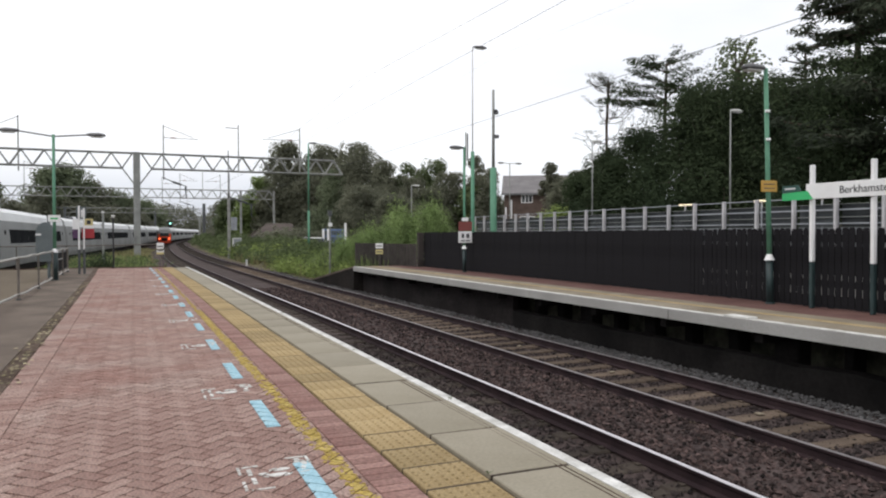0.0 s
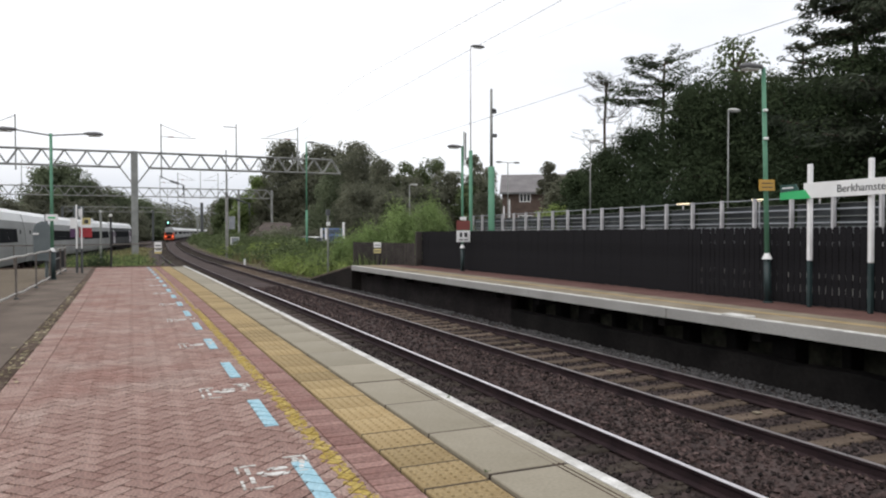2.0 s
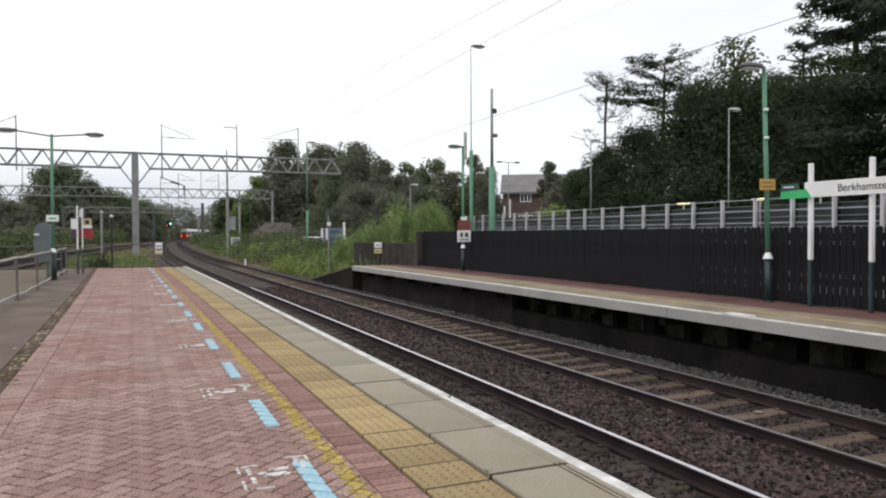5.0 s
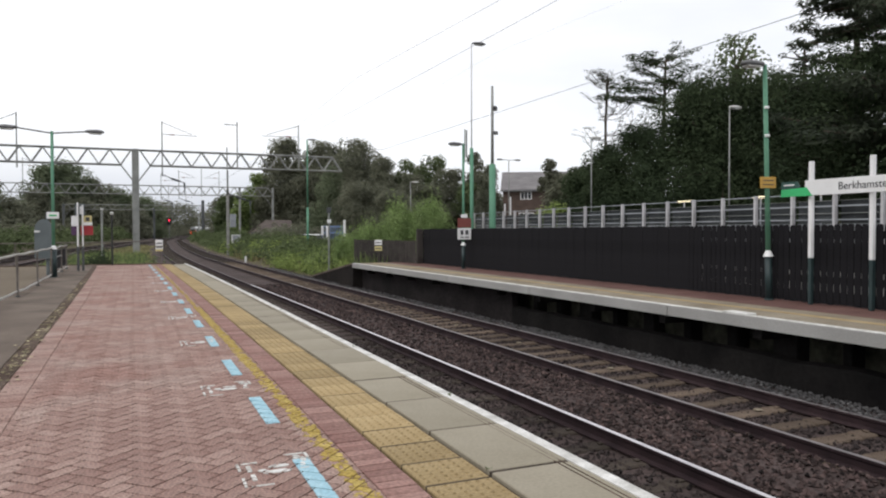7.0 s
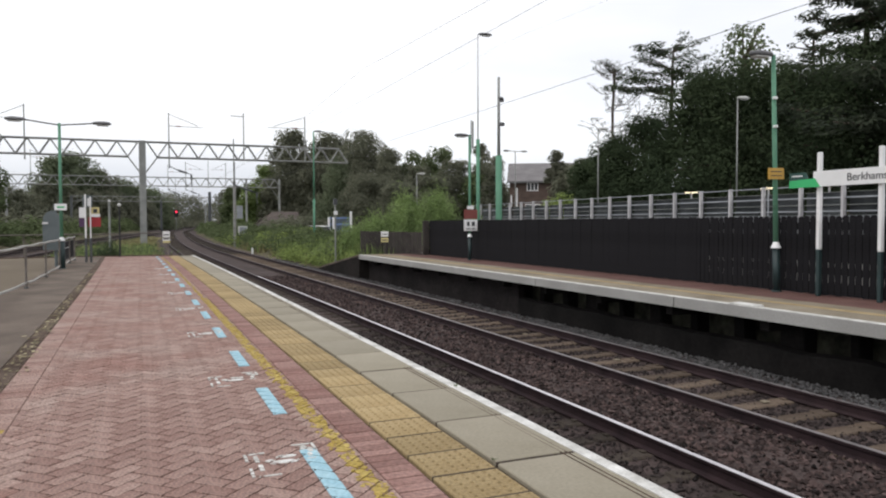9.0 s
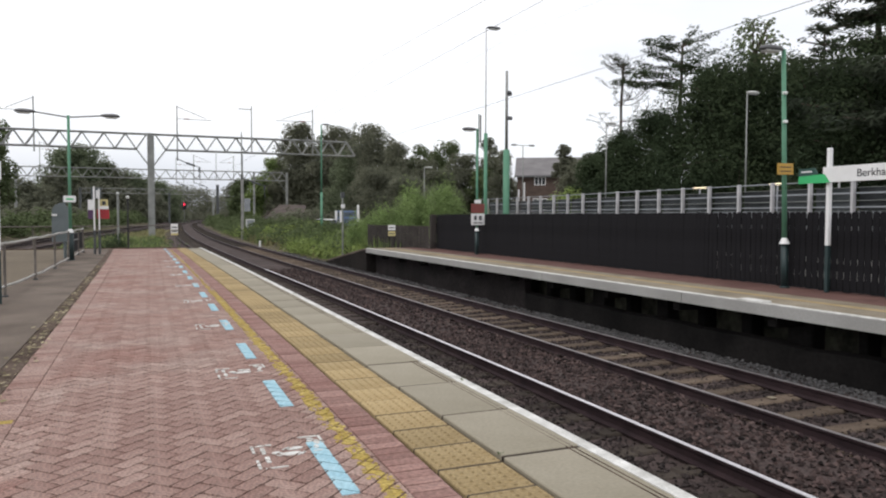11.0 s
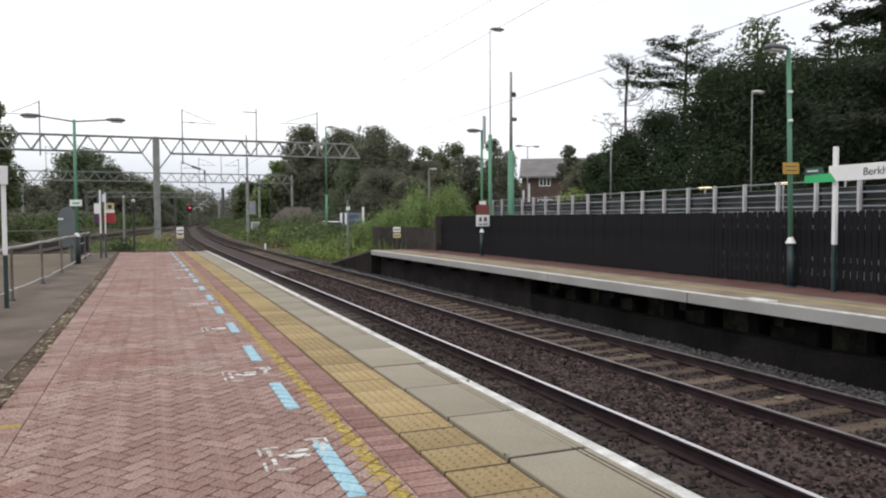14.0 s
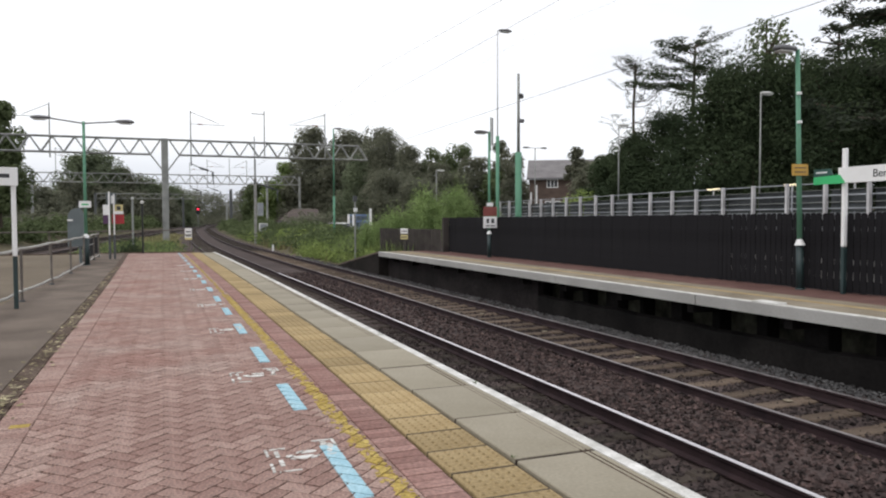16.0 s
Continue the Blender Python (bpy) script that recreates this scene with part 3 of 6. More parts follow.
PALE = pale_mesh()
for z0, z1 in ((0.02, 0.24), (0.39, 0.52), (0.62, 1.14), (1.22, 1.36)):
    bm = bmesh.new()
    sweep(bm, rect(FENCE + 0.02, FENCE + 0.058, z0, z1), span(-6, 29.2, 1.6), bend)
    part("fence_rail", bm, "blackwood", fence)
ret = bmesh.new()
box(ret, 11.2, 11.48, 29.15, 29.3, -0.3, 1.48, 0.02)
part("end_panel", ret, "oldwood", fence, "solid dark end panel across the platform end")
# low fence carrying on beyond the platform end
low = thing("wooden_fence", pose(0, 0, 0), "low weathered dark board fence beyond the platform end", "fence")
for i, y in enumerate(span(29.4, 36, 0.145)):
    bm = bmesh.new()
    x = 11.4 + bend(y) - 0.10 * (y - 29.9)
    box(bm, x, x + 0.02, y - 0.066, y + 0.066, -0.4, 0.98 + 0.02 * math.sin(i * 2.1))
    part("board", bm, "oldwood", low)
for z in (0.2, 0.8):
    bm = bmesh.new()
    rod(bm, (11.46 + bend(30), 29.9, z), (11.46 + bend(36) - 0.61, 36, z), 0.04)
    part("fence_rail", bm, "oldwood", low)

# ---- raised car park behind, with its steel parapet ----
splay = lambda y: 0.062 * y
along = [-30, 0, 20, 40, 48]
bm = bmesh.new()
sweep(bm, rect(15.25, 15.95, -0.8, 0.95), [-30, 0, 20, 39], splay)
tagged(part("car_park_wall", bm, "concrete"), "concrete edge of the raised car park", "wall", kind="structure")
# Added pale ground, there so the gaps in the fence show bright.
bm = bmesh.new()
box(bm, 12.16, 17.9, -30, 34.5, -0.8, -0.12)
tagged(part("service_strip", bm, "gravel"), "pale ground added behind the fence to brighten its gaps", "pavement", kind="structure")
bm = bmesh.new()
sweep(bm, rect(15.95, 60, -0.8, 1.05), along, splay)
tagged(part("car_park", bm, "roadgrey"), "grey tarmac surface of the raised car park", "pavement", kind="structure")
parapet = thing("steel_parapet", pose(0, 0, 0), "grey galvanised steel parapet of posts, rails and low panels", "railing")
POSTS = [37.33 - 1.35 * i for i in range(-1, 25)]
crest = lambda y: 0.003 * (y - 37)
for y in POSTS:
    bm = bmesh.new()
    x = 15.5 + splay(y)
    box(bm, x - 0.06, x + 0.06, y - 0.037, y + 0.037, 0.95, 2.42 + crest(y), 0.01)
    part("post", bm, "palesteel", parapet)
ends = [POSTS[-1], POSTS[0]]
for z0, z1, back, steel in ((2.37, 2.395, 0.0, "galv"), (2.045, 2.08, 0.06, "galv"), (1.70, 1.73, 0.06, "galv"), (2.20, 2.21, 0.1, "oldgalv"), (1.87, 1.885, 0.1, "oldgalv")):
    bm = bmesh.new()
    sweep(bm, rect(15.5 + back - 0.03, 15.5 + back + 0.03, z0, z1), ends, splay, crest)
    part("rail", bm, steel, parapet)
for far, near in zip(POSTS, POSTS[1:]):
    bm = bmesh.new()
    sweep(bm, rect(15.60, 15.63, 0.96, 1.62), [near + 0.05, far - 0.05], splay, crest)
    part("lower_panel", bm, "panel", parapet)
    bm = bmesh.new()
    sweep(bm, rect(15.66, 15.68, 1.63, 2.2), [near + 0.05, far - 0.05], splay, crest)
    part("upper_panel", bm, "darkpanel", parapet)


# ---- overhead line gantries ----
def truss(bm, x0, x1, y, z0, z1, step, slant_right=True, r=0.055):
    """A shallow lattice beam: two chords a side and zigzag lacing."""
    for dy in (-0.22, 0.22):
        rod(bm, (x0, y + dy, z1), (x1 - (step * 0.5 if slant_right else 0), y + dy, z1), r * 1.5, n=4)
        rod(bm, (x0, y + dy, z0), (x1, y + dy, z0), r * 1.5, n=4)
        n = round((x1 - x0) / step)
        s = (x1 - x0) / n
        for i in range(n):
            a = x0 + i * s
            rod(bm, (a, y + dy, z0), (a + s / 2, y + dy, z1), r, n=4)
            rod(bm, (a + s / 2, y + dy, z1), (a + s, y + dy, z0), r, n=4)


def gantry(y, x0, x1, z0, z1, step, posts, label, braces=(), steel="oldgalv", spans=()):
    g = thing("overhead_line_gantry", pose(0, y, 0), label, "gantry", "gantries over the tracks")
    for a, b in spans or ((x0, x1),):
        bm = bmesh.new()
        truss(bm, a, b, 0, z0, z1, step, b == x1)
        part("lattice_beam", bm, "oldgalv", g)
    if spans:
        bm = bmesh.new()
        a, b = spans[0][1], spans[1][0]
        for dy in (-0.22, 0.22):
            rod(bm, (a, dy, z1), (b, dy, z1), 0.08, n=4)
            rod(bm, (a, dy, z0), (a + 0.93, dy, z1), 0.055, n=4)
            rod(bm, (b, dy, z0), (b - 0.93, dy, z1), 0.055, n=4)
        part("joining_chord", bm, "oldgalv", g)
    for x, w, top in posts:
        bm = bmesh.new()
        box(bm, x - w / 2, x + w / 2, -w / 2, w / 2, ground_z(x, y) - 0.3, top, 0.03)
        part("post", bm, steel, g)
    for x, d in braces:
        bm = bmesh.new()
        rod(bm, (x, 0, z0 - 1.4 * abs(d)), (x + d, 0, z0), 0.06, n=6)
        part("brace", bm, "oldgalv", g)
    return g


def upright(g, x, z0, z1, arm, drop=None):
    """A mast on the beam with its raking arm and insulators; some hang a registration arm below."""
    bm = bmesh.new()
    rod(bm, (x, -0.3, z0), (x, -0.3, z1), 0.07, 0.055, 6)
    mast = part("mast", bm, "oldgalv", g)
    if arm and abs(arm) < 1.5:
        bm = bmesh.new()
        rod(bm, (x, -0.3, z1 - 0.35), (x + arm * 1.25, -0.3, z1 - 0.32), 0.045, n=5)
        part("side_arm", bm, "oldgalv", mast)
    elif arm:
        bm = bmesh.new()
        rod(bm, (x, -0.3, z1 - 0.1), (x + arm * 0.85, -0.3, z1 - 1.15), 0.03, n=5)
        rod(bm, (x, -0.3, z1 - 1.25), (x + arm, -0.3, z1 - 1.3), 0.03, n=5)
        part("raking_arm", bm, "oldgalv", mast)
        bm = bmesh.new()
        rings = []
        for k in range(9):
            r = 0.075 if k % 2 else 0.035
            rings.append([(x + arm * (0.2 + 0.02 * k), -0.3 + r * math.cos(q), z1 - 1.26 + r * math.sin(q)) for q in [0.785 * j for j in range(8)]])
        loft(bm, rings)
        part("insulator", bm, "maroon", mast, "ribbed brown insulator")
    if drop:
        bm = bmesh.new()
        rod(bm, (x, -0.3, z0), (x, -0.3, z0 - 0.5), 0.06, n=6)
        chain(bm, [(x, -0.3, z0 - 0.3), (x + drop * 0.55, -0.3, z0 - 0.75), (x + drop * 1.1, -0.3, z0 - 1.05), (x + drop * 1.14, -0.3, z0 - 2.3)], 0.045, 5)
        rod(bm, (x + drop * 0.45, -0.3, z0 - 0.67), (x + drop * 0.9, -0.3, z0 - 0.94), 0.1, n=8)
        rod(bm, (x + drop * 1.12, -0.3, z0 - 1.05), (x + drop * 1.12, -0.3, z0 - 1.55), 0.09, n=8)
        part("registration_arm", bm, "darksteel", mast)


g1 = gantry(76, -16.0, 20.5, 7.84, 9.3, 1.88, [(0.22, 0.62, 9.4), (-16.2, 0.55, 9.4)], "grey lattice steel gantry on concrete-grey posts", [(0.24, -1.31), (0.24, 1.33)], spans=((-16.03, -1.07), (1.57, 20.5)))
for x, z0, z1, arm, drop in ((-9.65, 7.3, 12.3, -2.6, 0), (2.63, 7.3, 12.15, 3.2, 1.8), (9.7, 7.8, 12.5, -1.0, 0), (15.9, 7.8, 12.5, -3.8, 0), (8.7, 5.6, 9.9, 0, 2.0)):
    upright(g1, x, z0, z1, arm, drop)
g2 = gantry(140, -21.0, 24.6, 8.2, 9.75, 2.1, [(-20.7, 0.42, 9.8), (24.4, 0.36, 9.8), (18.3, 0.36, 9.8)], "weathered lattice gantry farther along the line", [(24.4, -1.6), (-20.7, 1.6)])
for x, z1, arm, drop in ((-17.0, 14.0, 4.0, 0), (7.6, 12.6, 3.0, 2.0), (11.5, 13.0, 0, 0), (14.6, 12.6, -2.6, 0), (4.6, 12.0, 2.4, 1.6)):
    upright(g2, x, 7.9, z1, arm, drop)
g3 = gantry(215, -17.3, 24.0, 7.6, 8.9, 2.4, [(-16.9, 0.6, 9.0), (18.0, 0.75, 10.4), (5.2, 0.5, 8.0)], "distant lattice gantry over the curve", [(-16.9, 1.6)], "darksteel")
for x, z1, arm, drop in ((9.0, 14.5, 2.5, 1.5), (13.5, 13.0, -2.5, 1.5)):
    upright(g3, x, 7.4, z1, arm, drop)
g4 = gantry(300, -10, 27, 7.6, 8.8, 2.6, [(-5.0, 0.5, 9), (23.5, 0.6, 8.9), (9.8, 0.5, 8.8)], "far lattice gantry before the wooded bend", [])
g5 = gantry(380, 2, 40, 8.6, 9.8, 2.8, [(2.5, 0.5, 9.9), (38, 0.5, 9.9), (17.0, 0.5, 9.9)], "remote gantry where the line bends away", [])


# ---- trains ----
def coach_profile(w, h):
    """Half-rounded body outline: (offset, height over the rail)."""
    half = [(0.46, 0.62), (0.495, 0.95), (0.5, 1.5), (0.485, 2.1), (0.46, 2.75), (0.43, 3.12), (0.385, h - 0.34), (0.27, h - 0.12), (0.14, h - 0.03)]
    return [(-w * u, z) for u, z in half] + [(0, h)] + [(w * u, z) for u, z in half[::-1]]


def side_x(z, w, h):
    pr = coach_profile(w, h)[10:][::-1]
    return float(np.interp(z, [p[1] for p in pr], [p[0] for p in pr]))


def bogie(car, y, w):
    bm = bmesh.new()
    for s in (-1, 1):
        box(bm, s * 0.98 - 0.06, s * 0.98 + 0.06, y - 1.6, y + 1.6, 0.38, 0.62, 0.03)
    box(bm, -0.9, 0.9, y - 0.3, y + 0.3, 0.45, 0.7, 0.03)
    b = part("bogie", bm, "underframe", car)
    for d in (-1.25, 1.25):
        bm = bmesh.new()
        rod(bm, (-0.8, y + d, 0.44), (0.8, y + d, 0.44), 0.07)
        for s in (-0.75, 0.75):
            rod(bm, (s - 0.065, y + d, 0.44), (s + 0.065, y + d, 0.44), 0.44, n=18)
        part("wheelset", bm, "rust", b)


def coach(label, paint, roof_paint, window, length, group, end=None, pantograph=False, stripe=None):
    """A coach along its own y axis, its rail level at z = 0. end: the shape of its rear end."""
    w, h = 2.73, 3.92
    car = thing("railway_coach", pose(0, 0, -50), label, "train coach", group)
    pr = coach_profile(w, h)
    ends = [-length / 2, length / 2]
    ring = lambda y, s=1.0, drop=0.0: [(u * s, y, 0.35 + (z - 0.35) * (1 - drop)) for u, z in pr]
    if end == "nose":
        rings = [ring(-length / 2)] + [ring(length / 2 - 3.4)] + [ring(length / 2 - 1.6, 0.97, 0.10), ring(length / 2 - 0.5, 0.86, 0.34), ring(length / 2, 0.66, 0.55)]
    else:
        rings = [ring(-length / 2), ring(length / 2)]
    bm = bmesh.new()
    loft(bm, rings)
    part("body", bm, paint, car, smooth=False)
    bm = bmesh.new()
    rpr = [(u * 1.006, z + 0.012) for u, z in pr if z > 3.05]
    far = length / 2 - (3.2 if end == "nose" else 0)
    loft(bm, [[(u, y, z) for u, z in rpr + [(u * 0.9, z - 0.05) for u, z in rpr[::-1]]] for y in (-length / 2, far)])
    part("roof", bm, roof_paint, car, "pale rounded roof")
    bm = bmesh.new()
    box(bm, -1.16, 1.16, -length / 2 + 4.9, length / 2 - 4.9, 0.2, 0.75, 0.05)
    part("underframe_box", bm, "underframe", car)
    for y in (-length / 2 + 3.2, length / 2 - 3.2):
        bogie(car, y, w)
    zs = (1.88, 2.66)
    n, a, b = (7, -length / 2 + 2.6, length / 2 - 2.6)
    if end:
        n, b = 5, length / 2 - 7.5
    pitch = (b - a) / n
    for s in (-1, 1):
        for i in range(n):
            bm = bmesh.new()
            y0, y1 = a + i * pitch + 0.02, a + (i + 1) * pitch - 0.02
            x = [s * (side_x(z, w, h) + 0.008) for z in zs]
            f = [bm.verts.new(c) for c in ((x[0], y0, zs[0]), (x[0], y1, zs[0]), (x[1], y1, zs[1]), (x[1], y0, zs[1]))]
            g = [bm.verts.new((v.co.x - s * 0.05, v.co.y, v.co.z)) for v in f]
            bm.faces.new(f if s > 0 else f[::-1])
            for k in range(4):
                bm.faces.new((f[k], g[k], g[(k + 1) % 4], f[(k + 1) % 4]))
            part("window", bm, window, car, "dark tinted window")
        for y in (-length / 2 + 1.5, (length / 2 - 1.5) if not end else (length / 2 - 6.6)):
            bm = bmesh.new()
            x0, x1 = side_x(0.9, w, h) + 0.012, side_x(2.8, w, h) + 0.012
            f = [bm.verts.new(c) for c in ((s * x0, y - 0.55, 0.9), (s * x0, y + 0.55, 0.9), (s * side_x(1.6, w, h) + s * 0.012, y + 0.55, 1.6), (s * x1, y + 0.55, 2.8), (s * x1, y - 0.55, 2.8), (s * side_x(1.6, w, h) + s * 0.012, y - 0.55, 1.6))]
            bm.faces.new((f[0], f[1], f[2], f[5]))
            bm.faces.new((f[5], f[2], f[3], f[4]))
            door = part("door", bm, "coachwhite" if end == "nose" else paint, car, "sliding passenger door")
            bm = bmesh.new()
            box(bm, min(s * x1, s * (x1 + 0.01)) + 0.03 * s, max(s * x1, s * (x1 + 0.01)) + 0.03 * s, y - 0.2, y + 0.2, 1.85, 2.6)
            part("door_window", bm, window, door)
            if stripe:
                for d in (-0.95, 0.95):
                    bm = bmesh.new()
                    xs = side_x(1.6, w, h) + 0.01
                    box(bm, min(s * (xs - 0.06), s * xs), max(s * (xs - 0.06), s * xs), y + d - 0.28, y + d + 0.28, 0.95, 2.6)
                    part("door_stripe", bm, stripe, car, "dark coloured upright band beside the door")
    if end == "nose":
        bm = bmesh.new()
        for s in (-1, 1):
            x = [s * (side_x(z, w, h) + 0.01) for z in (0.9, 2.7)]
            f = [bm.verts.new(c) for c in ((x[0], length / 2 - 5.8, 0.9), (x[0], length / 2 - 3.4, 0.9), (x[1], length / 2 - 3.4, 2.7), (x[1], length / 2 - 5.8, 2.7))]
            bm.faces.new(f if s > 0 else f[::-1])
        part("cab_side", bm, "coachdark", car, "dark grey cab side")
        bm = bmesh.new()
        loft(bm, [[(u * s, y, 0.35 + (z - 0.35) * (1 - d)) for u, z in pr if z > 2.4] for y, s, d in ((length / 2 - 2.6, 1.0, 0.03), (length / 2 - 1.5, 0.99, 0.10), (length / 2 - 0.6, 0.9, 0.30))], cap=False)
        part("windscreen", bm, "glass", car, "dark sloping windscreen")
        for s in (-1, 1):
            bm = bmesh.new()
            rod(bm, (s * 0.7, length / 2 - 0.25, 1.05), (s * 0.7, length / 2 + 0.02, 1.05), 0.1)
            part("tail_lamp", bm, "lampred", car, "lit red tail lamp")
    if end == "flat":
        y = -length / 2
        bm = bmesh.new()
        loft(bm, [[(u * s, yy0, 0.35 + (z - 0.35) * k) for u, z in pr] for yy0, s, k in ((y + 0.02, 1.005, 0.97), (y - 0.45, 0.97, 0.93), (y - 0.78, 0.86, 0.84))])
        part("end_shell", bm, "silver", car, "grey upper end of the train")
        bm = bmesh.new()
        loft(bm, [[(u * s, yy0, 0.35 + (z - 0.35) * k) for u, z in [(-1.3, 0.35), (-1.4, 0.9), (-1.34, 2.35), (1.34, 2.35), (1.4, 0.9), (1.3, 0.35)]] for yy0, s, k in ((y - 0.2, 1.02, 1.0), (y - 0.46, 0.985, 1.0), (y - 0.8, 0.88, 1.0))])
        face = part("end_face", bm, "trainred", car, "red lower end panel")
        bm = bmesh.new()
        box(bm, -0.95, 0.95, y - 0.84, y - 0.6, 1.75, 2.55, 0.06)
        part("end_window", bm, "glass", face, "dark end window")
        bm = bmesh.new()
        box(bm, -0.6, 0.6, y - 0.86, y - 0.6, 0.75, 1.5, 0.06)
        part("coupler_panel", bm, "underframe", face)
        for s in (-1, 1):
            bm = bmesh.new()
            rod(bm, (s * 0.98, y - 0.9, 1.3), (s * 0.98, y - 0.6, 1.3), 0.2, n=12)
            part("tail_lamp", bm, "lampred", face, "lit orange-red tail lamp")
    if pantograph:
        bm = bmesh.new()
        for s in (-0.4, 0.4):
            chain(bm, [(s, -6.5, h + 0.08), (s * 0.8, -4.8, h + 0.55), (s, -6.3, h + 1.0)], 0.035, 5)
        rod(bm, (-0.8, -6.3, h + 1.02), (0.8, -6.3, h + 1.02), 0.04, n=6)
        box(bm, -0.6, 0.6, -7.2, -4.4, h - 0.05, h + 0.12, 0.03)
        part("pantograph", bm, "darksteel", car, "folded roof pantograph")
        bm = bmesh.new()
        box(bm, -0.75, 0.75, -3.6, 1.2, h - 0.2, h + 0.2, 0.12)
        part("roof_housing", bm, roof_paint, car)
    return car


def place_on(line, off, s):
    """The pose of a coach whose middle is at s along the line."""
    a, b = s - 8.2, s + 8.2
    p, q = Vector((line(a) + off, a, rail_z(a))), Vector((line(b) + off, b, rail_z(b)))
    d = (q - p).normalized()
    m = (p + q) / 2
    return pose(m.x, m.y, m.z, math.degrees(math.asin(d.z)), 0, -math.degrees(math.atan2(d.x, d.y)))


LEN_A, LEN_B = 25.2, 22.4
PITCH_A, PITCH_B = 26.0, 23.2
TRAIN_A, TRAIN_B = [], []
for i in range(9):
    if i == 8:
        c = coach("rear coach of the silver train with a dark sloping nose", "coachdark", "coachwhite", "coachglass", LEN_A, "coaches of the silver train", end="nose", stripe="purple")
    elif i in (3, 7):
        c = coach("silver coach with dark windows and a folded roof pantograph", "silver", "coachwhite", "coachglass", LEN_A, "coaches of the silver train", pantograph=True)
    elif TRAIN_A and i == 1:
        c = coach("silver express coach with a dark window band and white roof", "silver", "coachwhite", "coachglass", LEN_A, "coaches of the silver train")
        plain = c
    elif i > 1:
        c = copy_thing(plain, pose(0, 0, -50))
    else:
        c = coach("leading silver coach with a dark window band", "silver", "coachwhite", "coachglass", LEN_A, "coaches of the silver train")
    TRAIN_A.append(c)
for i in range(8):
    if i == 0:
        c = coach("rear coach of the departing train with an orange-red end", "silver", "coachwhite", "coachglass", LEN_B, "coaches of the departing train", end="flat")
    elif i == 1:
        c = second = coach("grey coach of the departing train with a pale roof", "silver", "coachwhite", "coachglass", LEN_B, "coaches of the departing train")
    else:
        c = copy_thing(second, pose(0, 0, -50))
    TRAIN_B.append(c)


# ---- signal at the bend ----
SIGNAL = thing("railway_signal", pose(10.55, 250, 0), "tall colour-light signal on a grey post beside the line", "signal")
bm = bmesh.new()
rod(bm, (0, 0.3, -1), (0, 0.3, 5.6), 0.11)
part("post", bm, "oldgalv", SIGNAL)
bm = bmesh.new()
box(bm, -0.6, 0.6, 0.1, 0.2, 3.7, 6.0, 0.1)
part("backboard", bm, "blacksteel", SIGNAL, "black backing board")
bm = bmesh.new()
box(bm, -0.48, 0.48, -0.6, -0.2, 5.74, 5.78)
part("hood", bm, "blacksteel", SIGNAL)
bm = bmesh.new()
rod(bm, (0, 0.03, 0), (0, 0.09, 0), 0.12, n=10)
box(bm, -0.06, 0.06, 0.03, 0.07, -0.5, 0.5)
SPECTACLE = part("lens_carrier", bm, "blacksteel", SIGNAL, "turning carrier of the green and the red lens")
SPECTACLE.location = (0, -0.1, 4.8)
bm = bmesh.new()
rod(bm, (0, -0.03, 0.5), (0, 0.03, 0.5), 0.25, n=16)
part("green_lens", bm, "signalgreen", SPECTACLE, "lit green lens")
bm = bmesh.new()
rod(bm, (0, -0.03, -0.5), (0, 0.03, -0.5), 0.25, n=16)
part("red_lens", bm, "signalred", SPECTACLE, "lit red lens")
bm = bmesh.new()
box(bm, -0.5, 0.5, -0.32, -0.28, 3.7, 4.82, 0.02)
part("front_cover", bm, "blacksteel", SIGNAL, "black cover over the lens at rest")


# ---- platform lamps ----
def luminaire(bm_body, bm_glass, x, y, z, d, length=0.55):
    """A flattened lantern head that reaches from (x, y, z) in the direction d (-1 or 1 along x)."""
    rings = []
    for s, w, h in ((0.0, 0.05, 0.04), (0.2, 0.11, 0.07), (0.65, 0.13, 0.085), (0.92, 0.09, 0.06), (1.0, 0.04, 0.03)):
        cx = x + d * length * s
        ring = [(cx, y + w * math.cos(a), z + h * math.sin(a) * (1.0 if math.sin(a) > 0 else 0.5)) for a in [2 * math.pi * k / 10 for k in range(10)]]
        rings.append(ring)
    loft(bm_body, rings)
    g = box(bm_glass, x + d * length * 0.55 - 0.17, x + d * length * 0.55 + 0.17, y - 0.085, y + 0.085, z - 0.065, z - 0.03, 0.012)


